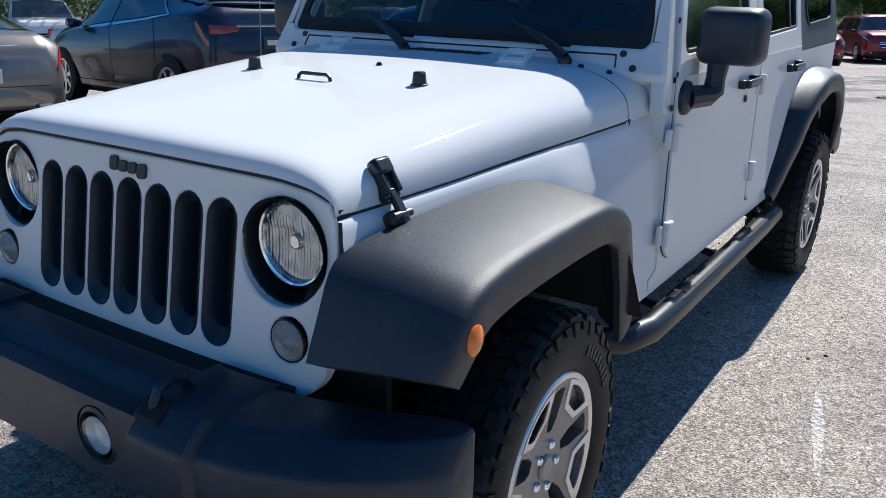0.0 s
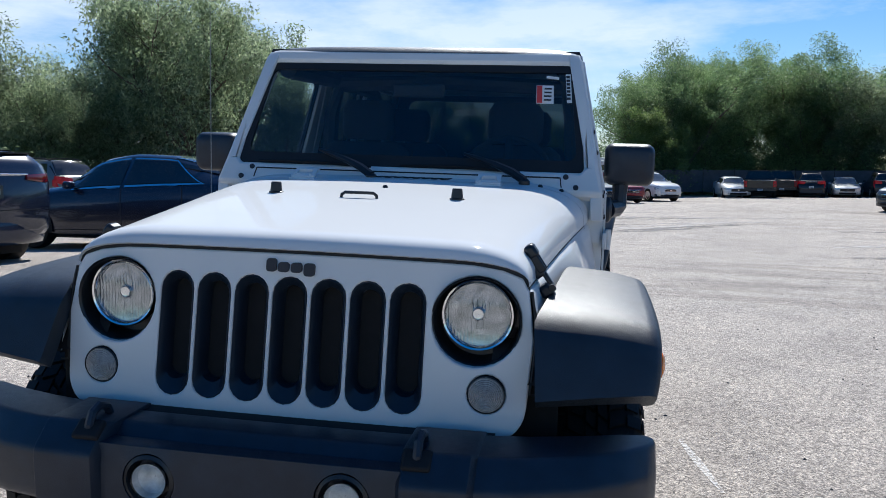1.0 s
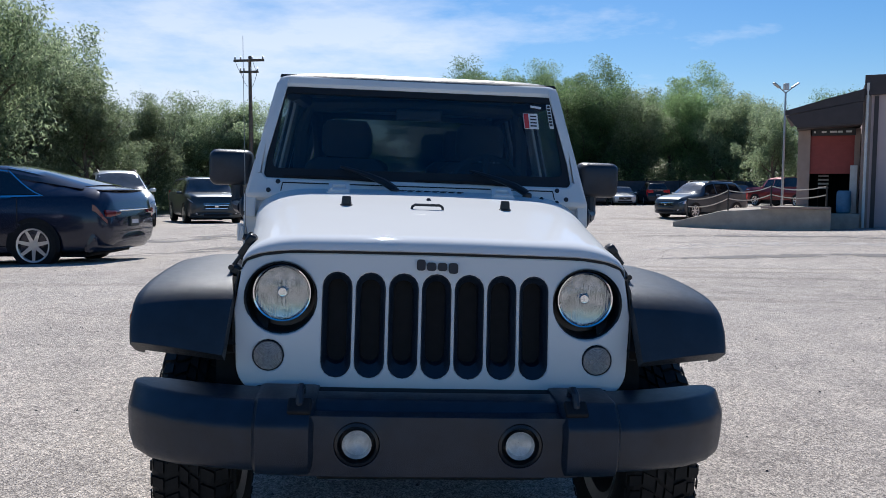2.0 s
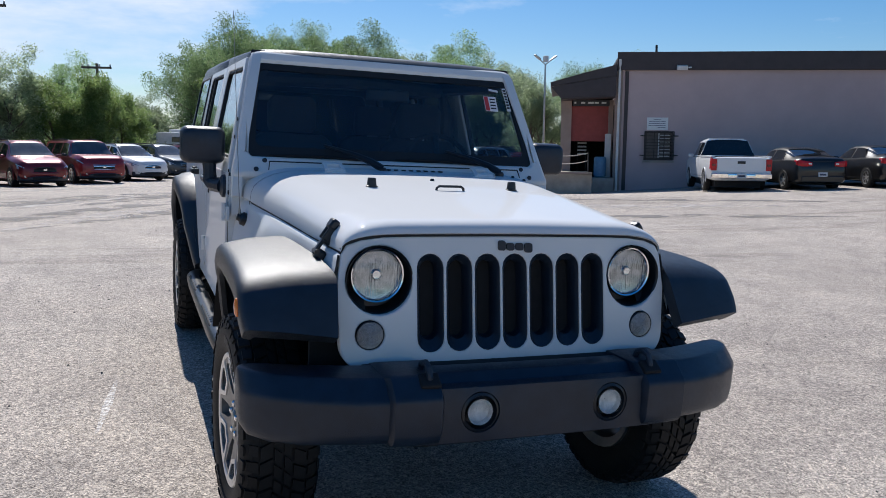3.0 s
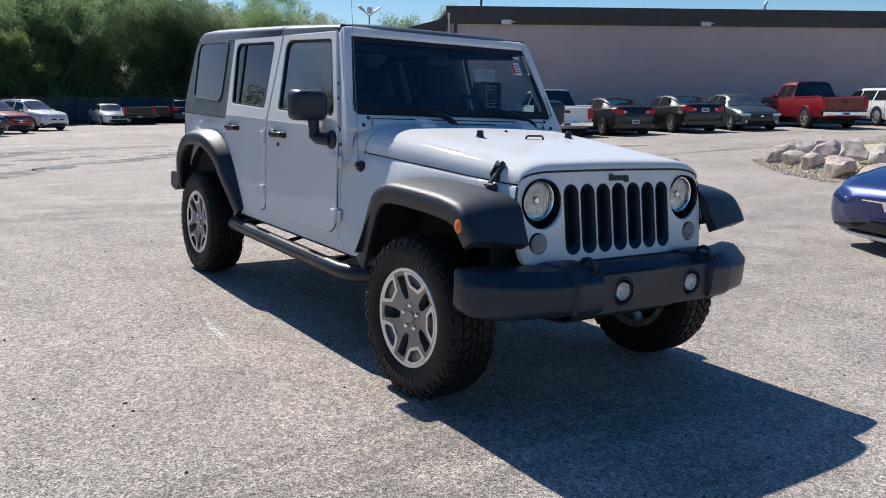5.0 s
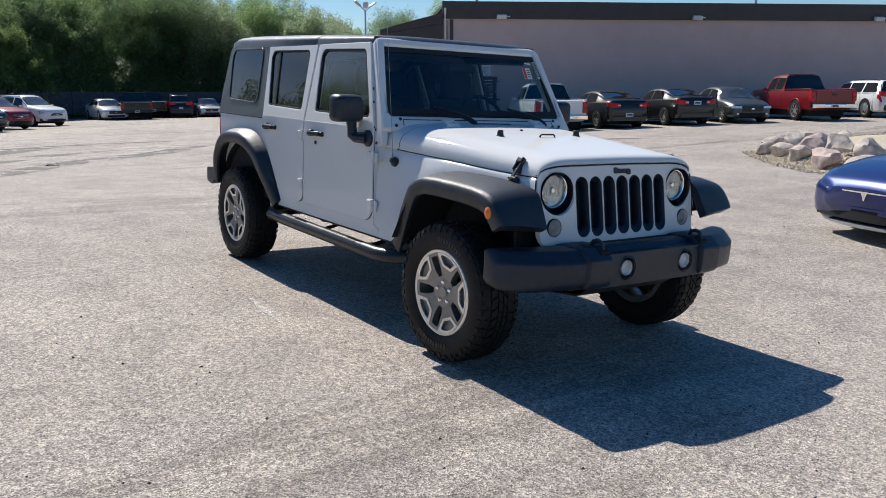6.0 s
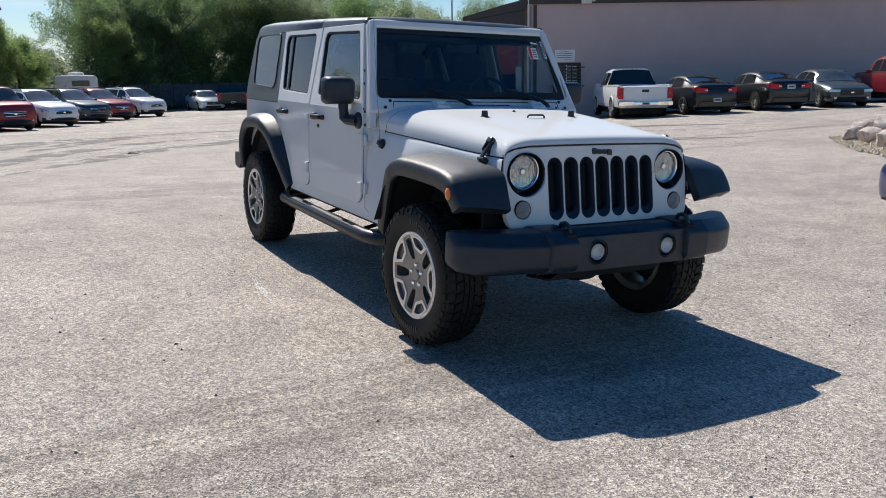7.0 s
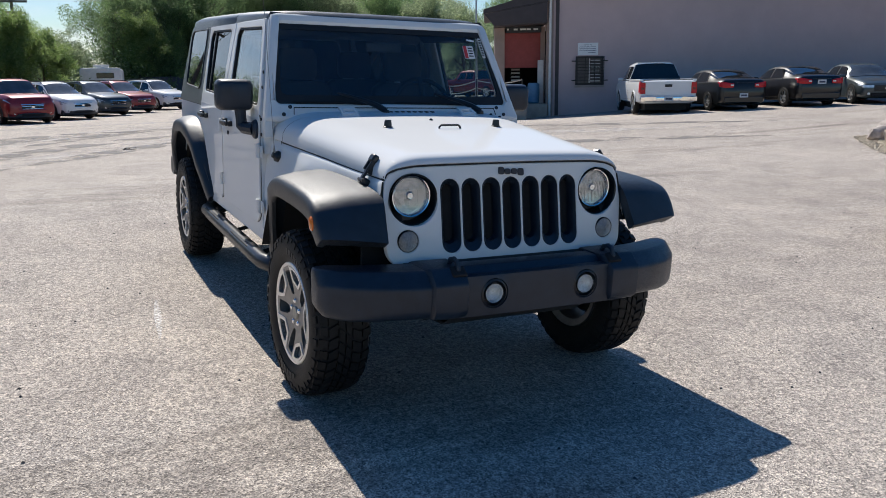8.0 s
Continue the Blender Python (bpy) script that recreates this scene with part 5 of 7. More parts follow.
st1 = sticker("stock_label", [(0.612, 1.53), (0.632, 1.53), (0.620, 1.645), (0.600, 1.645)], 0.002, PAPER, jeep, "white printed label in the windscreen corner")
for i in range(7):
    sticker("text_bar", [(0.612 - i * 0.0014, 1.541 + i * 0.0145), (0.626 - i * 0.0014, 1.541 + i * 0.0145), (0.625 - i * 0.0014, 1.550 + i * 0.0145), (0.611 - i * 0.0014, 1.550 + i * 0.0145)], 0.0042, INK, st1)
st2 = sticker("price_label", [(0.492, 1.525), (0.560, 1.525), (0.556, 1.598), (0.488, 1.598)], 0.002, PAPER, jeep, "red and white dealer label in the windscreen")
sticker("label_field", [(0.494, 1.527), (0.515, 1.527), (0.511, 1.596), (0.490, 1.596)], 0.0042, PAPER_RED, st2)
for i in range(4):
    sticker("text_bar", [(0.521, 1.536 + i * 0.015), (0.550, 1.536 + i * 0.015), (0.550, 1.542 + i * 0.015), (0.521, 1.542 + i * 0.015)], 0.0042, INK, st2)
sticker("small_label", [(0.525, 1.628), (0.575, 1.622), (0.575, 1.632), (0.525, 1.638)], 0.002, PAPER, jeep)

# inside
part("dashboard", loft([[Vector((x, y, z)) for y, z in ((0.92, 1.0), (0.90, 1.215), (1.02, 1.235), (1.16, 1.20), (1.22, 1.05), (1.15, 0.85))] for x in (-0.70, 0.70)]), SEAT, jeep, "dark dashboard", bevel=0.02)
part("bulkhead", box((-0.70, 0.87, 0.6), (0.70, 0.90, 1.16)), BLACK, jeep, smooth=0)
for s in (-1, 1):
    part("door_lining", box((s * 0.700, 0.90, 0.62), (s * 0.722, 3.42, 1.168)), SEAT, jeep, smooth=0)
    for y, w, nm in ((1.60, 0.24, "front_seat"), (2.52, 0.26, "rear_seat")):
        seat = part(nm, loft([[Vector((s * 0.36 + u * k, y + v, z)) for u, v in rounded([(-w, -0.06), (w, -0.06), (w, 0.06), (-w, 0.06)], 0.04, 3)] for z, k, v0 in ((0.75, 0.95, 0), (1.1, 1.0, 0), (1.32, 0.9, 0), (1.36, 0.7, 0))]), SEAT, jeep, "dark cloth seat back", smooth=50)
        part("headrest", loft([[Vector((s * 0.36 + u * k, y + 0.02 + v * k, z)) for u, v in rounded([(-0.13, -0.05), (0.13, -0.05), (0.13, 0.05), (-0.13, 0.05)], 0.04, 3)] for z, k in ((1.37, 0.85), (1.40, 1.0), (1.52, 1.0), (1.56, 0.8))]), SEAT, seat, smooth=50)
        part("cushion", box((s * 0.36 - w, y - 0.5, 0.72), (s * 0.36 + w, y, 0.88)), SEAT, seat, bevel=0.04)
    part("roll_bar", tube([(s * 0.60, 1.15, 1.66), (s * 0.60, 1.80, 1.67), (s * 0.60, 2.6, 1.66), (s * 0.61, 3.3, 1.25)], 0.04, 8), CLOTH_GREY, jeep, "padded grey roll bar")
    part("roll_bar", tube([(s * 0.64, 1.84, 1.0), (s * 0.62, 1.84, 1.5), (s * 0.57, 1.84, 1.65), (0, 1.84, 1.67)], 0.04, 8), CLOTH_GREY, jeep)
wheel = part("steering_wheel", lathe([(0.185 + 0.014 * math.cos(a), 0.014 * math.sin(a)) for a in [math.tau * i / 8 for i in range(8)]], at_point(0.36, 1.26, 1.225, Matrix.Rotation(radians(65), 4, "X")), 28, True), SEAT, jeep, "black steering wheel")
for a in (0, 120, 240):
    t = radians(a + 90)
    m = at_point(0.36, 1.26, 1.225, Matrix.Rotation(radians(65), 4, "X"))
    part("spoke", tube([m @ Vector((0, 0, 0)), m @ Vector((0.185 * math.cos(t), 0.185 * math.sin(t), 0))], 0.018, 6), SEAT, wheel)
part("inner_mirror", box((-0.11, 1.05, 1.545), (0.11, 1.075, 1.60)), SEAT, jeep, bevel=0.012)


# wheels
def tyre_mesh():
    bm = bmesh.new()
    prof = [(0.226, 0.100), (0.236, 0.112), (0.262, 0.122), (0.300, 0.127), (0.332, 0.122), (0.352, 0.112), (0.364, 0.095), (0.367, 0.05), (0.368, 0.0)]
    prof = prof + [(r, -h) for r, h in prof[-2::-1]]
    add_lathe(bm, prof, AXIS_X, 56)
    return bm


def tread_mesh():
    bm = bmesh.new()
    n = 44

    def block(a, x0, x1, da, skew, r0=0.362, r1=0.3775, inner=None):
        vs = []
        for r in (r0, r1):
            for x, k in ((x0, 0), (x1, 1)):
                for e in (-1, 1):
                    t = a + e * da * (0.94 if r == r1 else 1.0) + skew * k
                    rr = r if inner is None or k == 0 else r - inner
                    vs.append(bm.verts.new((x, rr * math.cos(t), rr * math.sin(t))))
        for f in ((0, 1, 3, 2), (4, 6, 7, 5), (0, 4, 5, 1), (2, 3, 7, 6), (0, 2, 6, 4), (1, 5, 7, 3)):
            bm.faces.new([vs[i] for i in f])
    for i in range(n):
        a = i * math.tau / n
        d = math.tau / n
        block(a, -0.026, -0.004, d * 0.40, d * 0.35)
        block(a + d * 0.5, 0.004, 0.028, d * 0.40, d * 0.35)
        block(a + d * 0.25, 0.034, 0.072, d * 0.38, -d * 0.3, r1=0.3765)
        block(a + d * 0.75, -0.034, -0.072, d * 0.38, -d * 0.3, r1=0.3765)
        big = 1.0 if i % 2 else 0.82
        block(a + d * 0.1, 0.079, 0.079 + 0.034 * big, d * 0.34, d * 0.1, 0.350, 0.3745, 0.010)
        block(a + d * 0.6, -0.079, -0.079 - 0.034 * big, d * 0.34, d * 0.1, 0.350, 0.3745, 0.010)
        # shoulder lugs on the side wall
        for e in (1, -1):
            t0 = a + (d * 0.1 if e > 0 else d * 0.6)
            vs = []
            for r, x in ((0.322 if i % 2 else 0.335, 0.1225), (0.352, 0.117)):
                for k in (-1, 1):
                    vs.append(bm.verts.new((e * x, r * math.cos(t0 + k * d * 0.3), r * math.sin(t0 + k * d * 0.3))))
            ws = [bm.verts.new(v.co + Vector((e * 0.005, 0, 0))) for v in vs]
            bm.faces.new((ws[0], ws[1], ws[3], ws[2]))
            for p, q in ((0, 1), (1, 3), (3, 2), (2, 0)):
                bm.faces.new((vs[p], vs[q], ws[q], ws[p]))
    return bm


def wheel_parts(name):
    """Five forked spokes in machined alloy; local +x faces outwards."""
    bm = bmesh.new()
    add_lathe(bm, [(0.2315, 0.100), (0.2325, 0.110), (0.229, 0.114), (0.216, 0.112), (0.212, 0.104), (0.2135, 0.098), (0.226, 0.090)], AXIS_X, 48, True)

    def face(u, v, w):
        r = math.hypot(u, v)
        return Vector((curve_at([(0.0, 0.078), (0.05, 0.080), (0.09, 0.092), (0.17, 0.104), (0.215, 0.110)], r) + w, u, v))
    def turned(loop, t):
        return [(x * math.cos(t) - y * math.sin(t), x * math.sin(t) + y * math.cos(t)) for x, y in loop]
    pocket = rounded([(0.028, 0.152), (0.046, 0.170), (0.062, 0.191), (0.032, 0.2015), (0.0, 0.2045), (-0.032, 0.2015), (-0.062, 0.191), (-0.046, 0.170), (-0.028, 0.152)], [0.006, 0.01, 0.006, 0.02, 0.02, 0.02, 0.006, 0.01, 0.006], 2)
    window = rounded([(0.013, 0.086), (0.025, 0.120), (0.0295, 0.193), (0.0, 0.1975), (-0.0295, 0.193), (-0.025, 0.120), (-0.013, 0.086)], [0.004, 0.01, 0.005, 0.02, 0.005, 0.01, 0.004], 2)
    # machined lands: a band round each pocket that runs into the rim
    for i in range(5):
        t = math.tau * i / 5
        band = [(0.036, 0.137), (0.060, 0.162), (0.081, 0.186), (0.090, 0.1935), (0.060, 0.2050), (0.032, 0.2125), (0.0, 0.2155), (-0.032, 0.2125), (-0.060, 0.2050), (-0.090, 0.1935), (-0.081, 0.186), (-0.060, 0.162), (-0.036, 0.137)]
        add_slab(bm, [turned(band, t), turned(pocket, t)], face, 0.0035, -0.012)
    wh = finish(name, bm, ALLOY, None, "five-spoke alloy wheel with machined lands", smooth=40, bevel=0.0)
    bm = bmesh.new()
    disc = [(0.2145 * math.cos(math.tau * i / 60), 0.2145 * math.sin(math.tau * i / 60)) for i in range(60)]
    add_slab(bm, [disc] + [turned(window, math.tau * (i + 0.5) / 5) for i in range(5)] + [turned(pocket, math.tau * i / 5) for i in range(5)], face, 0.000, -0.042)
    # sunk floors of the pockets and the hub
    for i in range(5):
        add_slab(bm, [turned([(x * 1.01, y) for x, y in pocket], math.tau * i / 5)], face, -0.018, -0.034)
    add_lathe(bm, [(0.064, 0.060), (0.068, 0.082), (0.062, 0.0865), (0.036, 0.085), (0.0, 0.084)], AXIS_X, 28)
    part("spoke_face", bm, ALLOY_GREY, wh, "grey painted spokes")
    part("barrel", lathe([(0.226, 0.098), (0.212, 0.085), (0.205, -0.02), (0.205, -0.09), (0.23, -0.10), (0.226, -0.115), (0.19, -0.10), (0.19, 0.03), (0.205, 0.08)], AXIS_X, 40, True), ALLOY_GREY, wh)
    part("brake_disc", lathe([(0.165, 0.0), (0.165, 0.02), (0.08, 0.022), (0.07, 0.05), (0.0, 0.052)], AXIS_X, 32), STEEL, wh)
    part("centre_cap", lathe([(0.031, 0.080), (0.031, 0.094), (0.027, 0.099), (0.0, 0.100)], AXIS_X, 24), surface("cap_paint", (0.30, 0.29, 0.26), 0.35, 0.5), wh)
    for i in range(5):
        t = math.tau * (i + 0.5) / 5
        part("lug_nut", lathe([(0.0135, 0.070), (0.0125, 0.096), (0.008, 0.101), (0.0, 0.102)], at_point(0, 0.055 * math.cos(t), 0.055 * math.sin(t)) @ AXIS_X, 8), CHROME, wh)
    part("tyre", tyre_mesh(), RUBBER, wh, "knobbly all-terrain tyre", smooth=30)
    tread = part("tread", tread_mesh(), RUBBER, wh, "chunky tread blocks", smooth=30)
    tread["kind"] = "stuff"
    # raised lettering as plain blocks
    for base, cnt in ((1.2, 9), (-1.9, 11)):
        for k in range(cnt):
            a = base + k * 0.082
            for r0, r1, e in ((0.272, 0.300, 0.026),):
                bm = bmesh.new()
                vs = [bm.verts.new((x, r * math.cos(a + d), r * math.sin(a + d))) for x in (0.1245, 0.1285) for r in (r0, r1) for d in (-e, e)]
                for f in ((0, 1, 3, 2), (4, 6, 7, 5), (0, 4, 5, 1), (2, 3, 7, 6), (0, 2, 6, 4), (1, 5, 7, 3)):
                    bm.faces.new([vs[j] for j in f])
                part("raised_block", bm, RUBBER_LETTER, wh, smooth=0)
    wh.parent = jeep
    return wh


first_wheel = wheel_parts("wheel")
first_wheel.matrix_basis = pose(0.748, 0, 0.3745, 0, 0, 2) @ pose(0, 0, 0, -44, 0, 0)
for x, y, tilt, turn in ((-0.748, 0, -14, 182), (0.748, 2.947, 70, 0), (-0.748, 2.947, 8, 180)):
    copy_thing(first_wheel, pose(x, y, 0.3745, 0, 0, turn) @ pose(0, 0, 0, tilt, 0, 0))


# ---- parked cars; each is built nose towards -y, its middle at the origin ----
# stations along the length: part of the length, underside, belt, top, half width, half width of the top (in the car's own units)
SHAPES = {
    "saloon": dict(size=(4.75, 1.84, 1.45), hub=(0.19, 0.80), wheel=0.325, cowl=(4, 5), back=(8, 9), doors=((0.355, 0.535), (0.55, 0.72)),
                   rows=((0.0, .24, .40, .44, .60, .52), (.02, .17, .44, .49, .86, .74), (.06, .13, .46, .54, .95, .80), (.16, .12, .55, .61, 1.0, .82), (.285, .12, .61, .66, 1.0, .80),
                         (.42, .12, .645, .945, 1.0, .67), (.50, .12, .65, .99, 1.0, .67), (.60, .12, .66, 1.0, 1.0, .67), (.70, .12, .675, .965, 1.0, .67), (.865, .13, .70, .79, .985, .70), (.955, .16, .70, .765, .95, .74), (.985, .20, .66, .735, .90, .74), (1.0, .25, .54, .65, .80, .66))),
    "fastback": dict(size=(4.95, 1.96, 1.44), hub=(0.185, 0.79), wheel=0.35, cowl=(4, 5), back=(7, 8), doors=((0.33, 0.52), (0.535, 0.74)),
                     rows=((0.0, .24, .36, .42, .58, .48), (.02, .15, .42, .48, .86, .72), (.06, .12, .46, .54, .95, .80), (.16, .12, .56, .62, 1.0, .82), (.28, .12, .61, .665, 1.0, .80),
                           (.42, .12, .64, .95, 1.0, .62), (.53, .12, .655, 1.0, 1.0, .61), (.66, .12, .675, .98, 1.0, .60), (.93, .15, .70, .775, .95, .68), (.965, .18, .66, .755, .92, .68), (.99, .22, .52, .66, .86, .70), (1.0, .26, .45, .56, .74, .62))),
    "crossover": dict(size=(5.00, 1.99, 1.69), hub=(0.185, 0.825), wheel=0.37, cowl=(4, 5), back=(7, 8), doors=((0.33, 0.51), (0.525, 0.76)),
                      rows=((0.0, .24, .38, .44, .58, .48), (.02, .15, .43, .50, .86, .72), (.06, .13, .47, .55, .95, .80), (.15, .13, .56, .62, 1.0, .82), (.255, .13, .61, .665, 1.0, .80),
                            (.42, .13, .63, .955, 1.0, .62), (.53, .13, .65, 1.0, 1.0, .61), (.66, .13, .675, .985, 1.0, .60), (.935, .16, .745, .815, .95, .66), (.965, .19, .735, .80, .93, .68), (.988, .24, .62, .74, .90, .72), (1.0, .28, .54, .66, .82, .68))),
    "suv": dict(size=(4.70, 1.88, 1.70), hub=(0.19, 0.79), wheel=0.355, cowl=(4, 5), back=(7, 8), doors=((0.33, 0.50), (0.515, 0.70), (0.72, 0.86)),
                rows=((0.0, .24, .40, .455, .62, .50), (.016, .17, .445, .515, .80, .66), (.05, .15, .485, .565, .92, .76), (.14, .14, .55, .618, .99, .83), (.265, .14, .60, .665, 1.0, .82),
                      (.415, .14, .62, .955, 1.0, .66), (.51, .14, .63, 1.0, 1.0, .66), (.86, .14, .66, .975, .99, .63), (.955, .16, .64, .70, .95, .80), (.97, .18, .60, .685, .93, .80), (.99, .22, .45, .56, .90, .80), (1.0, .26, .40, .50, .80, .70))),
    "boxy": dict(size=(4.85, 1.98, 1.80), hub=(0.19, 0.785), wheel=0.375, cowl=(4, 5), back=(7, 8), doors=((0.31, 0.48), (0.495, 0.69), (0.71, 0.89)),
                 rows=((0.0, .24, .44, .51, .74, .62), (.015, .17, .49, .575, .88, .75), (.045, .15, .53, .615, .955, .82), (.13, .14, .58, .655, 1.0, .86), (.245, .14, .605, .665, 1.0, .84),
                       (.345, .14, .62, .965, 1.0, .70), (.45, .14, .63, 1.0, 1.0, .70), (.92, .14, .64, .985, .99, .68), (.965, .16, .62, .68, .96, .82), (.975, .18, .58, .66, .95, .82), (.99, .22, .45, .56, .92, .82), (1.0, .26, .40, .50, .84, .74))),
    "pickup": dict(size=(5.75, 2.03, 1.88), hub=(0.175, 0.775), wheel=0.39, cowl=(3, 4), back=(6, 7), doors=((0.30, 0.425), (0.435, 0.545)),
                   rows=((0.0, .26, .48, .56, .84, .74), (.012, .20, .54, .62, .95, .84), (.04, .20, .58, .655, 1.0, .88), (.235, .20, .62, .68, 1.0, .88), (.325, .20, .635, .97, 1.0, .74),
                         (.43, .20, .64, 1.0, 1.0, .74), (.545, .20, .645, .985, 1.0, .73), (.58, .20, .645, .66, 1.0, .93), (.60, .20, .64, .652, 1.0, .94), (.97, .22, .645, .655, 1.0, .94), (.985, .24, .64, .648, .99, .94), (1.0, .28, .62, .63, .96, .92))),
}
CAR_GLASS = surface("dark_car_glass", (0.012, 0.014, 0.016), 0.05, vary=0.1, coat=0.5, rough_vary=0.02)
# the grey, uneven base paints in sky sheen; the other car glass is near black
CAR_SCREEN = surface("sky_sheen_windscreen", (0.075, 0.082, 0.088), 0.10, vary=0.35, scale=1.5, coat=0.8, rough_vary=0.04)
LAMP_CLEAR = surface("clear_lamp_lens", (0.62, 0.64, 0.66), 0.12, 0.4, vary=0.25, scale=20, coat=0.8)
DEALER = surface("dark_dealer_plate", (0.02, 0.035, 0.035), 0.4, vary=0.1)
DEEP_RED = surface("dark_red_lens", (0.16, 0.008, 0.012), 0.12, vary=0.3, scale=30, coat=0.8)
PLATE = surface("plate_white", (0.62, 0.63, 0.64), 0.5, vary=0.05)


CHARCOAL = paint("charcoal_paint", (0.013, 0.013, 0.0125), 0.2)
JET = paint("black_paint", (0.006, 0.006, 0.007))


SLEEK = ("fastback", "crossover")


class CarShape:
    def __init__(self, kind, stretch=(1, 1, 1)):
        k = SHAPES[kind]
        self.kind, self.k = kind, k
        self.L, self.W, self.H = (a * b for a, b in zip(k["size"], stretch))
        self.rows = k["rows"]

    def read(self, f, col):
        """A column of the table at a share f of the length: half straight between stations, half on a curve that never overshoots."""
        xs, vs = [r[0] for r in self.rows], [r[col] for r in self.rows]
        i = 0
        while i < len(xs) - 2 and f > xs[i + 1]:
            i += 1

        def slope(j):
            if j == 0 or j == len(xs) - 1:
                return 0.0
            a, b = (vs[j] - vs[j - 1]) / (xs[j] - xs[j - 1]), (vs[j + 1] - vs[j]) / (xs[j + 1] - xs[j])
            return 0.0 if a * b <= 0 else 2 * a * b / (a + b)
        h = xs[i + 1] - xs[i]
        t = (f - xs[i]) / h
        line = lerp(vs[i], vs[i + 1], t)
        soft = vs[i] * (2 * t ** 3 - 3 * t * t + 1) + vs[i + 1] * (3 * t * t - 2 * t ** 3) + h * (slope(i) * (t ** 3 - 2 * t * t + t) + slope(i + 1) * (t ** 3 - t * t))
        return lerp(line, soft, 0.6)

    def ring_at(self, f):
        zb, zbelt, ztop, wb, wr = (self.read(f, col) for col in range(1, 6))
        h, w = self.H, self.W / 2
        y, zb, zbelt, ztop, wb, wr = (f - 0.5) * self.L, zb * h, zbelt * h, ztop * h, wb * w, wr * w
        half = ((0.0, zb), (0.80 * wb, zb), (0.965 * wb, zb + 0.07), (wb, lerp(zb, zbelt, 0.48)), (0.985 * wb, zbelt - 0.035), (0.955 * wb, zbelt), (wr * 1.02, lerp(zbelt, ztop, 0.90)), (wr * 0.86, ztop - 0.004), (wr * 0.45, ztop + 0.006), (0.0, ztop + 0.010))
        return [Vector((x, y, z)) for x, z in half]

    def at(self, f, k):
        """The skin at a share f of the length and k of the way up the section, on the +x side."""
        j = min(int(k), 8)
        a = self.ring_at(f)
        return lerp(a[j], a[j + 1], k - j)

    def normal(self, f, k):
        e = 0.004
        du = self.at(min(f + e, 1), k) - self.at(max(f - e, 0), k)
        dv = self.at(f, min(k + 0.05, 8.999)) - self.at(f, max(k - 0.05, 0))
        n = dv.cross(du)
        n = n.normalized() if n.length > 1e-9 else Vector((1, 0, 0))
        return -n if n.x * 1.0 + n.z * 0.3 < 0 else n

    def patch(self, s, f0, f1, k0, k1, lift=0.006, nf=6, nk=4, slant=(0, 0)):
        """A panel laid on the skin; slant shifts its upper front and rear corners along the length."""
        bm = bmesh.new()
        rows = []
        for a in range(nf + 1):
            row = []
            for b in range(nk + 1):
                k = lerp(k0, k1, b / nk)
                f = lerp(f0 + slant[0] * b / nk, f1 + slant[1] * b / nk, a / nf)
                p = self.at(f, k) + self.normal(f, k) * lift
                row.append(bm.verts.new((s * p.x, p.y, p.z)))
            rows.append(row)
        for a, b in zip(rows, rows[1:]):
            for i in range(nk):
                bm.faces.new((a[i], a[i + 1], b[i + 1], b[i]))
        return bm

    def screen(self, i0, i1, lift=0.016, margin=0.06):
        """A windscreen or rear window across the whole width between two stations."""
        bm = bmesh.new()
        f0, f1 = self.rows[i0][0], self.rows[i1][0]
        rows = []
        for t in (margin, 0.2, 0.35, 0.5, 0.65, 0.8, 1 - margin):
            pa = self.ring_at(lerp(f0, f1, t))
            half = [lerp(pa[5], pa[6], 0.72), lerp(pa[6], pa[7], 0.4), pa[8], pa[9]]
            up = Vector((0, -1 if i0 < 5 else 1, 0.8)).normalized() * lift
            full = [Vector((-p.x, p.y, p.z)) for p in half[:3]] + half[::-1]
            rows.append([bm.verts.new(p * 1.0 + up) for p in full])
        for p, q in zip(rows, rows[1:]):
            for i in range(len(p) - 1):
                bm.faces.new((p[i], p[i + 1], q[i + 1], q[i]))
        return bm


def car_wheel(parent, r, w, x, y, s, rim):
    m = at_point(s * x, y, r, Matrix.Rotation(radians(90 * s), 4, "Y"))
    wh = part("wheel", lathe([(r * 0.70, -w * 0.5), (r * 0.94, -w * 0.5), (r, -w * 0.32), (r, w * 0.32), (r * 0.95, w * 0.46), (r * 0.72, w * 0.5), (r * 0.69, w * 0.42)], m, 24), RUBBER, parent, "black tyre")
    bm = bmesh.new()
    add_lathe(bm, [(r * 0.71, w * 0.42), (r * 0.70, w * 0.49), (r * 0.63, w * 0.46), (r * 0.64, w * 0.3)], m, 24)
    for i in range(7):
        t = math.tau * i / 7
        a, b = Vector((math.cos(t), math.sin(t), 0)), Vector((-math.sin(t), math.cos(t), 0))
        vs = [bm.verts.new(m @ (a * (r * u) + b * (r * v) + Vector((0, 0, h)))) for u, v, h in ((0.10, -0.09, w * 0.36), (0.10, 0.09, w * 0.36), (0.66, 0.06, w * 0.45), (0.66, -0.06, w * 0.45))]
        bm.faces.new(vs)
    add_lathe(bm, [(r * 0.16, w * 0.30), (r * 0.15, w * 0.40), (0.001, w * 0.41)], m, 12)
    part("rim", bm, rim, wh)
    part("rim_back", lathe([(r * 0.66, w * 0.28), (0.001, w * 0.26)], m, 20), BLACK, wh)


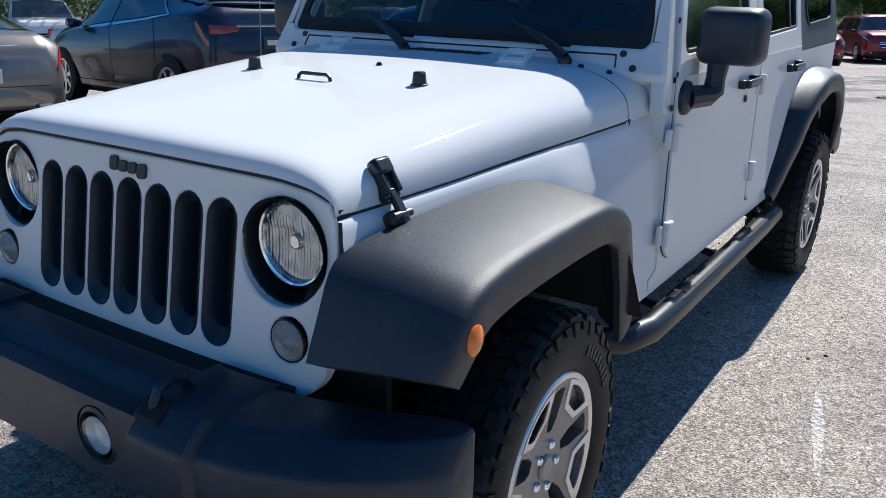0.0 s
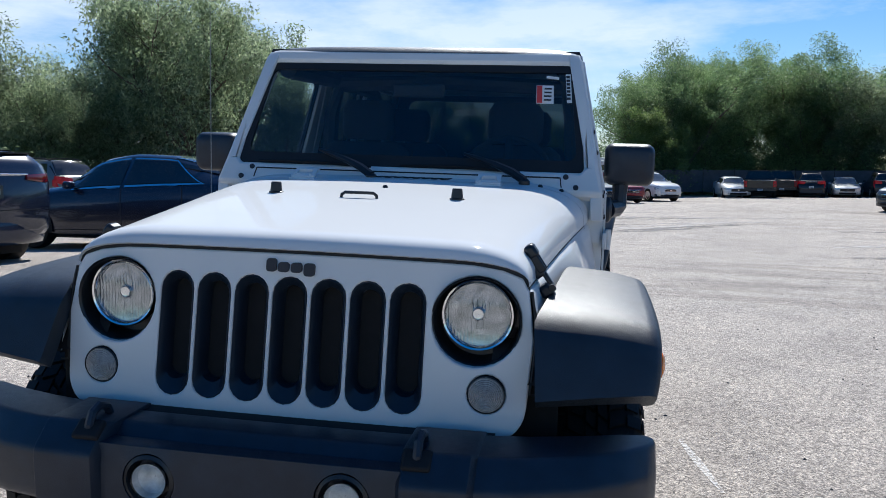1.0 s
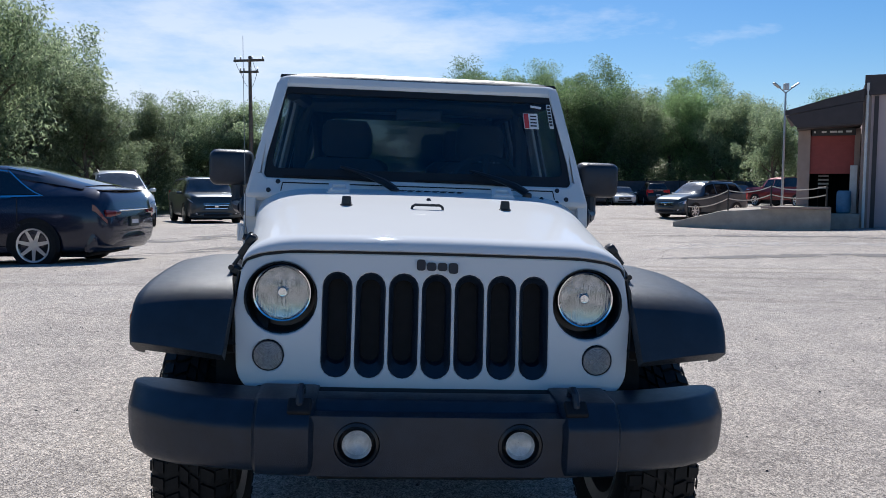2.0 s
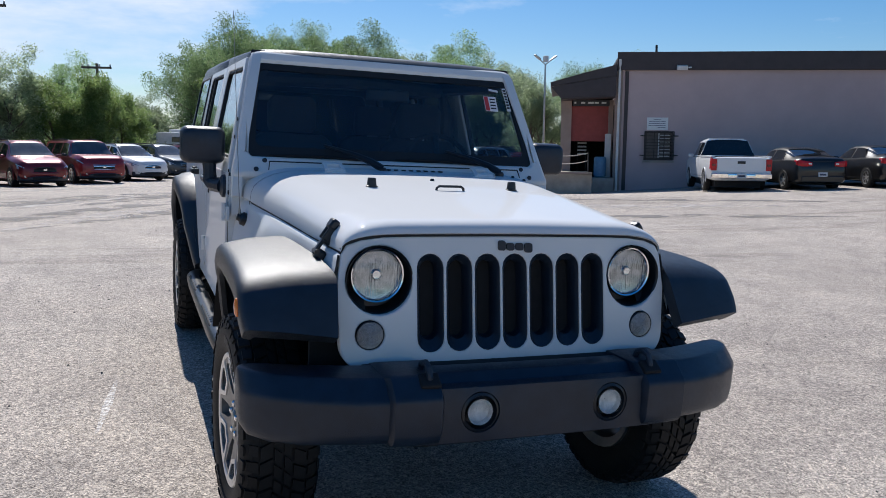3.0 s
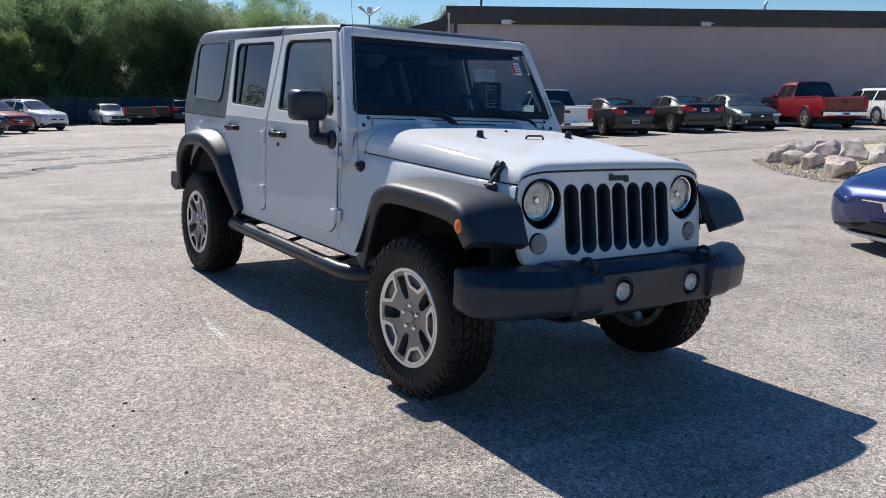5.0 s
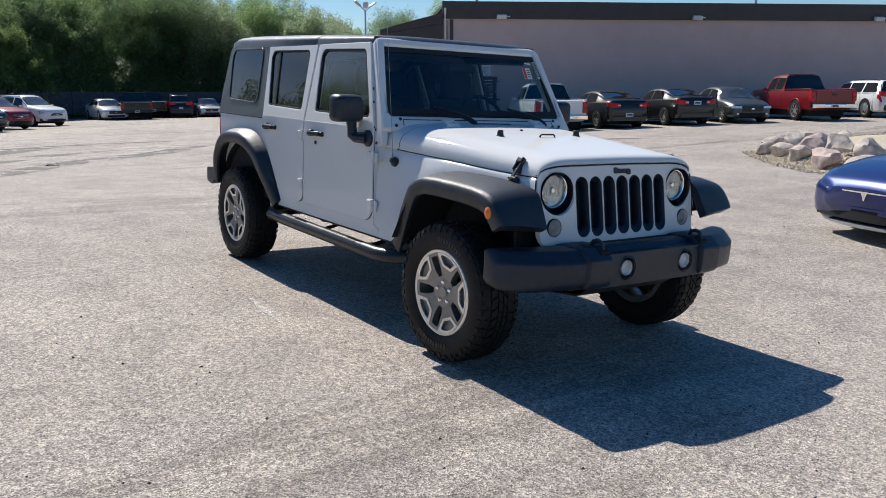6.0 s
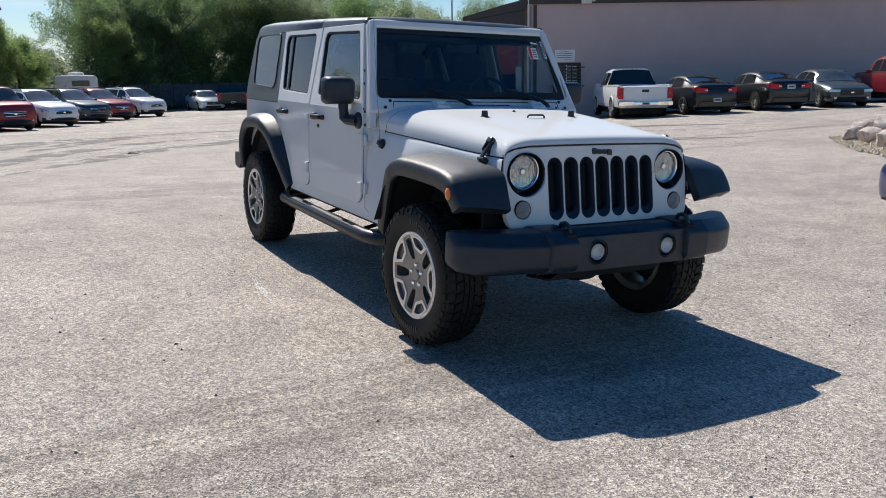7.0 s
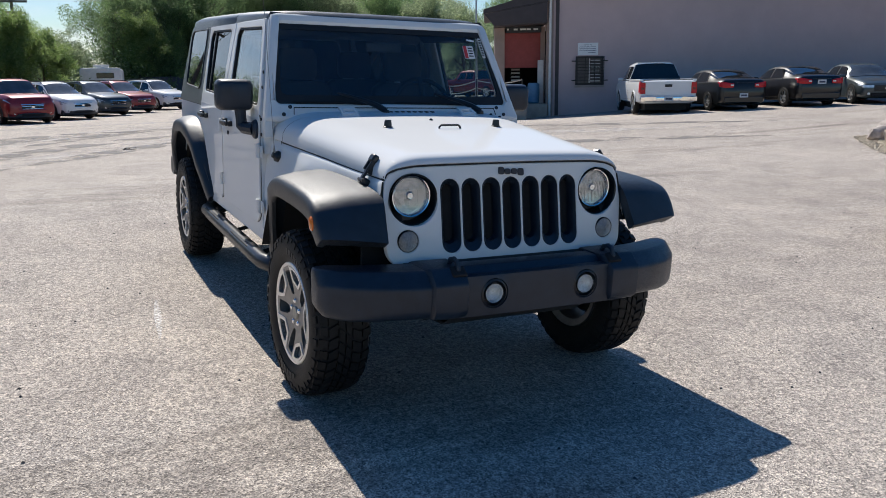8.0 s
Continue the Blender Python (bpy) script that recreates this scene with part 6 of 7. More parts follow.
def build_car(name, kind, color, label, m, stretch=(1, 1, 1), rim=None, grille="dark", group="cars parked on the lot", dark_low=False):
    c = CarShape(kind, stretch)
    k = c.k
    root = thing(name, m, label, "pickup truck" if kind == "pickup" else "car", group)
    rim = rim or ALLOY
    up = 0.10 if kind == "crossover" else 0.0
    rings = []
    for f in [lerp(p[0], q[0], n / 4) for p, q in zip(c.rows, c.rows[1:]) for n in range(4)] + [c.rows[-1][0]]:
        h = c.ring_at(f)
        rings.append([Vector((-p.x, p.y, p.z)) for p in h[8:0:-1]] + [h[0]] + h[1:] )
    rings = [r[:] for r in rings]
    body = part("body", loft(rings), color, root, smooth=55)
    L, W, H, R = c.L, c.W, c.H, k["wheel"]
    f_cowl, f_roof = c.rows[k["cowl"][0]][0], c.rows[k["cowl"][1]][0]
    part("windscreen", c.screen(*k["cowl"]), CAR_SCREEN, root, "dark windscreen")
    part("rear_window", c.screen(*k["back"]), CAR_GLASS, root, "dark rear window")
    for s in (-1, 1):
        for n, (f0, f1) in enumerate(k["doors"]):
            first, last = n == 0, n == len(k["doors"]) - 1
            sl = ((f_roof - f_cowl) * 0.42 if first else 0.0, -0.05 if last and kind != "pickup" else 0.0)
            f0b = f_cowl + 0.055 if first else f0
            tip = (0.075 if kind in SLEEK else 0.03) if last and kind != "pickup" else 0.0
            if tip > 0.05:
                sl = (sl[0], -0.13)
            w = part("side_window", c.patch(s, f0b, f1 + tip, 5.10, 5.90, 0.006, 6, 3, sl), CAR_GLASS, root)
            part("window_trim", c.patch(s, f0b, f1 + tip, 4.96, 5.06, 0.008, 6, 1), CHROME if kind in SLEEK else TRIM_SMOOTH, w)
            if kind in SLEEK:
                rear = f1 + tip
                part("window_trim", c.patch(s, f0b + sl[0], rear + sl[1], 5.93, 5.975, 0.009, 6, 1), CHROME, w)
            if kind in SLEEK or kind == "saloon":
                rear = f1 + tip
                if last:
                    part("window_trim", c.patch(s, rear, rear + 0.006, 4.97, 5.975, 0.010, 1, 5, (sl[1], sl[1])), CHROME, w)
            part("door_gap", c.patch(s, f1 + 0.004, f1 + 0.0065, 2.1, 5.0, 0.003, 1, 6), GASKET, root, smooth=0)
            part("door_handle", c.patch(s, f1 - 0.045, f1 - 0.012, 4.45, 4.62, 0.018, 2, 1), color if kind not in SLEEK else CHROME, root)
        part("sill", c.patch(s, 0.24, 0.74, 1.0, 2.25, 0.006, 6, 2), TRIM if dark_low or kind in ("suv", "boxy") else TRIM_SMOOTH, root)
        part("headlamp", c.patch(s, 0.03, 0.135, 4.35, 4.95, 0.008, 5, 2) if grille == "smooth" else c.patch(s, 0.012 if kind != "pickup" else 0.008, 0.085, 4.02, 4.78, 0.010, 4, 2), LAMP_CLEAR, root, "clear headlamp")
        part("tail_lamp", c.patch(s, 0.958, 0.992, 3.62, 3.88, 0.012, 6, 2) if grille == "smooth" else c.patch(s, 0.915 if kind == "fastback" else 0.945, 0.992, 3.95 if kind in ("saloon", "fastback") else 3.55, 4.92 if kind != "fastback" else 4.6, 0.010, 4, 3) if kind != "pickup" else c.patch(s, 0.972, 0.998, 3.0, 4.9, 0.010, 3, 3), DEEP_RED if grille == "smooth" else RED_LENS, root, "red tail lamp")
        for f in k["hub"]:
            y = (f - 0.5) * L
            xs = c.at(f, 3.0).x
            car_wheel(root, R, 0.23, xs - 0.095, y, s, rim)
            # flat black ring on the uncut skin, painted as the shaded wheel well
            bm = bmesh.new()
            rows = []
            for r in (R * 0.6, R * 1.13):
                rows.append([bm.verts.new((s * (xs + 0.004), y + r * math.cos(a), R + r * math.sin(a))) for a in [radians(-14 + 208 * i / 18) for i in range(19)]])
            for i in range(18):
                bm.faces.new((rows[0][i], rows[0][i + 1], rows[1][i + 1], rows[1][i]))
            part("arch_shade", bm, BLACK, root, smooth=0)
            if kind in ("suv", "boxy", "pickup"):
                bm = bmesh.new()
                rows = [[bm.verts.new((s * (xs + dx), y + r * math.cos(a), R + r * math.sin(a))) for a in [radians(-5 + 190 * i / 18) for i in range(19)]] for r, dx in ((R * 1.10, 0.0), (R * 1.12, 0.018), (R * 1.21, 0.016), (R * 1.24, 0.0))]
                for a_, b_ in zip(rows, rows[1:]):
                    for i in range(18):
                        bm.faces.new((a_[i], a_[i + 1], b_[i + 1], b_[i]))
                part("arch_trim", bm, TRIM if dark_low else color, root, smooth=50)
        p = c.at(f_cowl + 0.065, 5.0)
        mir = part("door_mirror", loft([[p * 1.0 + Vector((u + 0.11, v * q, 0.075 + h * q)) if s > 0 else Vector((-(p.x + u + 0.11), p.y + v * q, p.z + 0.075 + h * q)) for v, h in rounded([(-0.06, -0.055), (0.06, -0.055), (0.05, 0.06), (-0.05, 0.06)], 0.03, 3)] for u, q in ((-0.12, 0.5), (-0.06, 1.0), (0.06, 1.0), (0.085, 0.7))]), color if not dark_low else TRIM_SMOOTH, root, smooth=50)
    # front
    z = lambda q: q * H
    y0 = -0.5 * L
    wf = W / 2
    def nose_bar(name, half, z0, z1, out, material, bow=0.10, label=""):
        """A bar across the nose that bends back with the body."""
        xs = [half * (-1 + 2 * i / 14) for i in range(15)]
        return part(name, loft([[Vector((x, y0 + bow * (x / wf) ** 2 + d, zz)) for d, zz in ((out, z0), (0.12, z0), (0.12, z1), (out, z1))] for x in xs]), material, root, label, smooth=40)

    if grille == "smooth":
        nose_bar("lower_intake", wf * 0.80, z(.175), z(.262), -0.006, BLACK, 0.16)
        nose_bar("intake_edge", wf * 0.82, z(.264), z(.278), -0.014, color, 0.16)
        nose_bar("nose_line", wf * 0.60, z(.392), z(.402), -0.012, CHROME, 0.11, "thin chrome nose line")
        part("front_lip", loft([[Vector((x, y0 + d, zz)) for d, zz in ((-0.03 + 0.35 * (x / wf) ** 2, z(.125)), (0.10 + 0.3 * (x / wf) ** 2, z(.12)), (0.10 + 0.3 * (x / wf) ** 2, z(.155)), (-0.03 + 0.35 * (x / wf) ** 2, z(.145)))] for x in [wf * (-0.86 + 1.72 * i / 12) for i in range(13)]]), GALV, root, "silver front lip")
        part("emblem", loft([[Vector((x, y0 - 0.022, zz)) for x, zz in ((-w_, h_), (w_, h_))] + [Vector((x, y0 + 0.01, zz)) for x, zz in ((w_, h_), (-w_, h_))] for w_, h_ in ((0.006, z(.335)), (0.018, z(.36)), (0.050, z(.405)))]), CHROME, root, "plain chrome nose emblem")
    else:
        if kind in ("suv", "boxy"):
            bend = 0.30 if kind == "suv" else 0.24
            low = TRIM if dark_low or kind == "suv" else color

            def across(x0, x1, profile, n=12):
                """A band on the nose, swept from x0 to x1 (shares of the half width) and bent back towards the corners."""
                xs = [lerp(x0, x1, i / n) for i in range(n + 1)]
                return loft([[Vector((wf * x, y0 + bend * abs(x) ** 3.2 + d, z(q + 0.02 * abs(x) ** 2))) for d, q in profile] for x in xs])
            part("bumper_skin", across(-0.93, 0.93, ((-0.005, .245), (-0.035, .27), (-0.040, .31), (-0.020, .335), (0.10, .335), (0.10, .245))), color, root, smooth=50)
            part("lower_fascia", across(-0.92, 0.92, ((0.010, .135), (-0.022, .165), (-0.022, .235), (0.0, .25), (0.10, .25), (0.10, .135))), low, root, "dark lower bumper fascia", smooth=50)
            part("lower_intake", across(-0.46, 0.46, ((-0.028, .175), (-0.028, .225), (0.05, .225), (0.05, .175))), BLACK, root, smooth=30)
            g = part("grille", across(-0.44, 0.44, ((-0.020, .338), (-0.014, .40), (0.006, .435), (0.10, .435), (0.10, .338))), BLACK, root, smooth=40)
            bright = CHROME if grille == "chrome" or color in (PEARL, SILVER, SLATE, CHERRY) else STEEL
            part("grille_frame", across(-0.46, 0.46, ((-0.034, .425), (-0.030, .438), (0.02, .442), (0.02, .425))), bright, g, smooth=40)
            part("grille_frame", across(-0.40, 0.40, ((-0.034, .334), (-0.032, .344), (0.02, .344), (0.02, .334))), bright, g, smooth=40)
            for q in (.366, .398):
                part("grille_bar", across(-0.43, 0.43, ((-0.026, q - .005), (-0.024, q + .005), (0.02, q + .005), (0.02, q - .005))), bright if q > .38 else STEEL, g, smooth=30)
            for s in (-1, 1):
                part("headlamp", across(s * 0.50, s * 0.93, ((-0.018, .388), (-0.006, .425), (0.035, .462), (0.12, .462), (0.12, .388)), 6), LAMP_CLEAR, root, "clear swept headlamp", smooth=40)
                pod = part("fog_pod", across(s * 0.58, s * 0.84, ((-0.030, .20), (-0.034, .265), (0.05, .265), (0.05, .20)), 4), BLACK, root, smooth=30)
                fx = 0.70
                part("fog_lamp", lathe([(0.05, 0.0), (0.045, 0.02), (0.0, 0.025)], at_point(s * wf * fx, y0 + bend * fx ** 3.2 - 0.028, z(.245)) @ AXIS_Y, 12), LAMP_CLEAR, pod)
                part("roof_rail", tube([(s * wf * 0.60, (f - 0.5) * L, zz) for f, zz in ((0.44, z(.955)), (0.47, z(1.005)), (0.60, z(1.022)), (0.78, z(1.012)), (0.85, z(.975)))], 0.022, 6), TRIM_SMOOTH if color in (PEARL, CHERRY) else STEEL, root, "roof rail")
        else:
            if kind == "pickup":
                nose_bar("lower_fascia", wf * 0.90, z(.15), z(.285), -0.010, STEEL, 0.13, "dark lower bumper fascia")
            for s in (-1, 1):
                nose_lamp = [wf * (0.50 + 0.40 * i / 6) for i in range(7)]
                part("headlamp", loft([[Vector((s * x, y0 + 0.14 * (x / wf) ** 4 + d, zz)) for d, zz in ((-0.020, z(.385 + 0.012 * (x / wf))), (0.10, z(.385)), (0.10, z(.455)), (-0.010, z(.45 + 0.012 * (x / wf))))] for x in nose_lamp]), LAMP_CLEAR, root, "clear swept headlamp", smooth=40)
            g = part("grille", box((-wf * 0.50, y0 - 0.018, z(.31)), (wf * 0.50, y0 + 0.10, z(.45))), TRIM_SMOOTH, root, bevel=0.012)
            for i in range(3):
                part("grille_bar", box((-wf * 0.48, y0 - 0.030, z(.325 + i * .042)), (wf * 0.48, y0 - 0.012, z(.340 + i * .042))), CHROME if grille == "chrome" else STEEL, g)
            part("lower_intake", box((-wf * 0.58, y0 - 0.012, z(.17)), (wf * 0.58, y0 + 0.10, z(.26))), BLACK, root, bevel=0.01)
            for s in (-1, 1):
                part("fog_lamp", lathe([(0.05, 0.0), (0.045, 0.02), (0.0, 0.025)], at_point(s * wf * 0.68, y0 + 0.03, z(.24)) @ AXIS_Y, 12), LAMP_CLEAR, root)
        part("emblem", box((-0.06, y0 - 0.040, z(.36)), (0.06, y0 - 0.03, z(.40))), CHROME, root, bevel=0.01)
    if grille != "smooth" and kind not in ("suv", "boxy"):
        part("front_bumper_edge", box((-wf * 0.66, y0 - 0.014, z(.265)), (wf * 0.66, y0 + 0.06, z(.285))), color, root, bevel=0.008)
    # rear
    y1 = 0.5 * L
    if kind == "pickup":
        part("rear_bumper", loft([[Vector((x, y1 + v, zz)) for v, zz in rounded([(-0.05, z(.27)), (0.14, z(.27)), (0.14, z(.35)), (-0.05, z(.36))], 0.02, 3)] for x in (-wf * 0.97, -wf * 0.5, wf * 0.5, wf * 0.97)]), TRIM_SMOOTH if color in (JET, CHARCOAL) else CHROME, root, "step bumper")
        tg = part("tailgate", box((-wf * 0.78, y1 - 0.01, z(.375)), (wf * 0.78, y1 + 0.022, z(.635))), color, root, bevel=0.012)
        part("tailgate_handle", box((-0.13, y1 + 0.02, z(.53)), (0.13, y1 + 0.036, z(.58))), TRIM_SMOOTH, tg, bevel=0.008)
        part("bed", box((-wf * 0.86, L * 0.095, z(.60)), (wf * 0.86, L * 0.475, z(.664))), BLACK, root, smooth=0)
        for s in (-1, 1):
            part("bed_rail", box((s * wf * 0.86, L * 0.09, z(.64)), (s * wf * 0.985, L * 0.488, z(.676))), color, root, bevel=0.012)
            lamp = part("tail_lamp", box((s * wf * 0.795, y1 - 0.05, z(.405)), (s * wf * 0.985, y1 + 0.026, z(.615))), RED_LENS, root, "tall red tail lamp", bevel=0.015)
            part("reverse_lens", box((s * wf * 0.83, y1 + 0.02, z(.48)), (s * wf * 0.95, y1 + 0.031, z(.525))), DEEP_RED, lamp, bevel=0.004)
            part("bumper_end", box((s * wf * 0.42, y1 + 0.10, z(.265)), (s * wf * 0.98, y1 + 0.155, z(.355))), CHROME if color not in (JET, CHARCOAL) else TRIM_SMOOTH, root, bevel=0.02)
        part("roof_rib", box((-wf * 0.62, L * -0.06, z(.985)), (wf * 0.62, L * 0.02, z(1.006))), color, root, bevel=0.01)
        pz = .31
        py = y1 + 0.142
    else:
        if kind in SLEEK:
            part("rear_bumper", loft([[Vector((x, y1 - 0.26 * abs(x / wf) ** 3.5 + d, z(q))) for d, q in ((-0.14, .17), (-0.03, .175), (0.012, .22), (0.016, .29), (0.0, .335), (-0.14, .345))] for x in [wf * (-0.92 + 1.84 * i / 16) for i in range(17)]]), color, root, smooth=60)
        else:
            part("rear_bumper", box((-wf * 0.78, y1 - 0.05, z(.19)), (wf * 0.78, y1 + 0.02, z(.34))), TRIM if kind in ("suv", "boxy") or dark_low else color, root, bevel=0.03)
        smooth_nose = grille == "smooth"
        for s in (-1, 1):
            if smooth_nose:
                part("tail_lamp", loft([[Vector((s * wf * x, y1 - 0.06 + d, z(q + up))) for d, q in ((0, lo), (0.080 - back, lo), (0.084 - back, (lo + hi) / 2), (0.073 - back, hi), (0, hi))] for x, lo, hi, back in ((0.50, .520, .554, 0.0), (0.62, .510, .557, 0.006), (0.74, .502, .562, 0.020), (0.85, .500, .564, 0.055))]), DEEP_RED, root, "dark red tail lamp", smooth=40)
            elif kind != "fastback":
                part("tail_lamp", loft([[Vector((s * wf * x, y1 - back + d, z(q))) for d, q in ((-0.10, lo), (0.0, lo), (0.012, (lo + hi) / 2), (-0.012, hi), (-0.10, hi))] for x, lo, hi, back in ((0.42, .565, .655, -0.022), (0.60, .555, .675, -0.020), (0.76, .555, .69, -0.004), (0.88, .57, .695, 0.045), (0.93, .585, .695, 0.10))]), RED_LENS, root, "wide red tail lamp", smooth=40)
                if kind == "saloon":
                    part("reverse_lens", box((s * wf * 0.44, y1 - 0.03, z(.60)), (s * wf * 0.56, y1 + 0.040, z(.635))), LAMP_CLEAR, root, bevel=0.006)
        if smooth_nose:
            part("tail_strip", box((-wf * 0.52, y1 - 0.02, z(.548 + up)), (wf * 0.52, y1 + 0.014, z(.562 + up))), CHROME, root, "chrome strip between the tail lamps", bevel=0.005)
            part("spoiler", loft([[Vector((x, y1 - 0.20 + 0.10 * (x / wf) ** 2 * -1 + d, z(q + up * 0.55))) for d, q in ((-0.10, .735), (0.10, .742), (0.10, .752), (-0.10, .757))] for x in [wf * (-0.70 + 0.14 * i) for i in range(11)]]), JET, root, "thin black tail spoiler", smooth=40)
        else:
            part("tail_strip", box((-wf * 0.38, y1 - 0.02, z(.665)), (wf * 0.38, y1 + 0.006, z(.68))), TRIM_SMOOTH if kind == "saloon" else CHROME, root, bevel=0.006)
        part("bumper_line", box((-wf * 0.70, y1 - 0.02, z(.352 + up * 0.6)), (wf * 0.70, y1 + 0.004, z(.358 + up * 0.6))), GASKET, root, smooth=0)
        pz, py = (.37 if color is CHARCOAL else .60) if kind == "saloon" else .44 + up, y1 + 0.016
    plate_color = DEALER if grille == "smooth" else PLATE
    pl = part("number_plate", box((-0.155, py - 0.05, z(pz) - 0.075), (0.155, py + 0.008, z(pz) + 0.075)), plate_color, root, bevel=0.004)
    part("plate_bar", box((-0.11, py + 0.008, z(pz) - 0.03), (0.11, py + 0.011, z(pz) + 0.03)), BARS_DARK if plate_color is PLATE else PLATE, pl, smooth=0)
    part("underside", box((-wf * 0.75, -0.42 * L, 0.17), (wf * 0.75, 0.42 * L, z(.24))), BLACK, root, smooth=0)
    return root


SILVER = paint("silver_paint", (0.55, 0.56, 0.57), 0.5, 0.35)
PEARL = paint("pearl_white_paint", (0.74, 0.75, 0.75))
SLATE = paint("slate_grey_paint", (0.045, 0.055, 0.062), 0.4)
GREY_BROWN = paint("warm_grey_paint", (0.22, 0.205, 0.185), 0.5)
NIGHT = paint("midnight_blue_paint", (0.014, 0.020, 0.042), 0.3, 0.25)
MAROON = paint("maroon_paint", (0.17, 0.014, 0.018), 0.3)
CHERRY = paint("cherry_red_paint", (0.22, 0.016, 0.022), 0.2)
BRIGHT_RED = paint("bright_red_paint", (0.20, 0.007, 0.012))
ROYAL = paint("royal_blue_paint", (0.010, 0.024, 0.135), 0.45, 0.33)
GREEN_GREY = paint("green_grey_paint", (0.060, 0.075, 0.078), 0.3)


def on_lot(x, y, facing):
    """facing: the degrees, from +y turning left, towards which the nose points."""
    return pose(x, y, ground_z(x, y), 0, 0, facing + 180)


# the row before the trees, noses towards the lot
for name, kind, color, label, x, y, st, low in (
        ("parked_suv", "suv", SILVER, "pale silver off-roader with its nose to the lot", -8.73, 24.25, (1, 1, 1.04), False),
        ("parked_suv", "boxy", SLATE, "slate grey family off-roader with a chrome grille", -7.07, 29.22, (1, 1, 0.96), False),
        ("parked_suv", "suv", MAROON, "dark maroon off-roader parked in the row", -5.01, 32.44, (1, 1, 1.02), False),
        ("parked_suv", "boxy", CHERRY, "cherry red boxy off-roader with pale grille bars", -3.13, 35.85, (1, 1, 1.0), True),
        ("parked_estate", "suv", PEARL, "white raised estate car with black lower trim", -1.42, 38.52, (1.02, 1, 0.98), True),
        ("parked_estate", "suv", SLATE, "dark slate raised estate car", 0.30, 41.70, (1.02, 1, 0.98), True),
        ("parked_estate", "suv", CHERRY, "cherry red raised estate car", 1.83, 44.58, (1.0, 1, 0.98), True),
        ("parked_suv", "suv", PEARL, "white compact off-roader facing the lot", 4.08, 48.06, (1.0, 1, 1.0), False)):
    build_car(name, kind, color, label, on_lot(x, y, -157 if y < 37 else -150), st, dark_low=low, grille="chrome" if color in (SLATE, PEARL) else "dark", group="row of cars before the trees")
build_car("parked_saloon", "saloon", PEARL, "white saloon car parked far across the lot", on_lot(10.35, 57.1, -178), group="cars at the far edge")
build_car("pickup_truck", "pickup", JET, "black pickup truck seen from behind", on_lot(12.25, 57.4, -10), group="cars at the far edge")
build_car("parked_suv", "suv", JET, "black off-roader at the far edge of the lot", on_lot(16.2, 60.0, -12), group="cars at the far edge")
build_car("pickup_truck", "pickup", CHARCOAL, "charcoal pickup truck under the trees", on_lot(14.5, 61.5, -10), group="cars at the far edge")
for x, y, kind, color, label, f in ((18.6, 60.5, "saloon", SILVER, "silver saloon under the trees", 170), (21.2, 60.8, "suv", JET, "black off-roader under the trees", -8),
                                    (24.2, 59.8, "suv", CHARCOAL, "charcoal off-roader under the trees", -14), (27.2, 58.6, "saloon", SLATE, "slate saloon under the trees", 165),
                                    (30.0, 57.2, "suv", CHARCOAL, "charcoal off-roader in the trees' shade", -20)):
    build_car("parked_car", kind, color, label, on_lot(x, y, f), group="cars at the far edge")
build_car("parked_suv", "suv", SLATE, "blue-grey off-roader parked by the dock", on_lot(14.75, 34.60, 118), grille="chrome")
build_car("pickup_truck", "pickup", MAROON, "dark red old pickup truck beyond the dock", on_lot(26.0, 48.3, 20))

# along the hall, square to its wall
for name, kind, color, label, u, w, st, back in (
        ("pickup_truck", "pickup", PEARL, "white pickup truck with chrome step bumper, backed out from the wall", 3.72, 6.4, (1, 1, 1), True),
        ("parked_saloon", "saloon", CHARCOAL, "charcoal saloon car seen from behind", 6.15, 6.4, (1.02, 1, 1.0), True),
        ("parked_saloon", "saloon", JET, "black saloon car with round badge", 8.6, 6.4, (0.97, 0.98, 0.98), True),
        ("parked_saloon", "saloon", GREEN_GREY, "faded green-grey saloon facing the lot", 10.65, 6.4, (0.93, 0.94, 0.97), False),
        ("pickup_truck", "pickup", BRIGHT_RED, "bright red extended-cab pickup truck", 13.6, 6.5, (0.90, 0.93, 0.97), True),
        ("parked_suv", "boxy", PEARL, "white off-roader with dark windows", 17.1, 5.2, (0.96, 0.98, 0.86), True)):
    p = HALL @ Vector((u, -w, 0))
    askew = 9 if kind == "saloon" and back else 0
    a = radians(90 + WALL_TURN + askew)
    half = CarShape(kind, st).L / 2
    build_car(name, kind, color, label, on_lot(p.x + half * math.cos(a), p.y + half * math.sin(a), WALL_TURN + askew + (0 if back else 180)), st, group="cars along the hall")

# the row beside the jeep, tails towards it
build_car("parked_hatchback", "fastback", GREY_BROWN, "warm grey sports hatchback with dark rear glass", on_lot(-9.99, 3.56, 80), (1.0, 0.98, 0.98), group="cars beside the jeep")
build_car("electric_suv", "crossover", NIGHT, "midnight blue electric crossover with sloping roof", on_lot(-8.26, 6.20, 80), (0.97, 1, 1.01), grille="smooth", group="cars beside the jeep")
build_car("electric_saloon", "fastback", NIGHT, "midnight blue electric saloon with chrome window line", on_lot(-6.41, 10.16, 83), (1.01, 0.98, 1.05), grille="smooth", group="cars beside the jeep")
build_car("pickup_truck", "pickup", PEARL, "white pickup truck facing the lot", on_lot(-24.71, 13.64, -110), grille="chrome")
build_car("parked_saloon", "saloon", SILVER, "silver saloon parked behind the electric crossover", on_lot(-17.70, 12.49, -75))
build_car("parked_suv", "suv", GREY_BROWN, "grey estate car beyond the electric saloon", on_lot(-16.76, 20.90, 75))
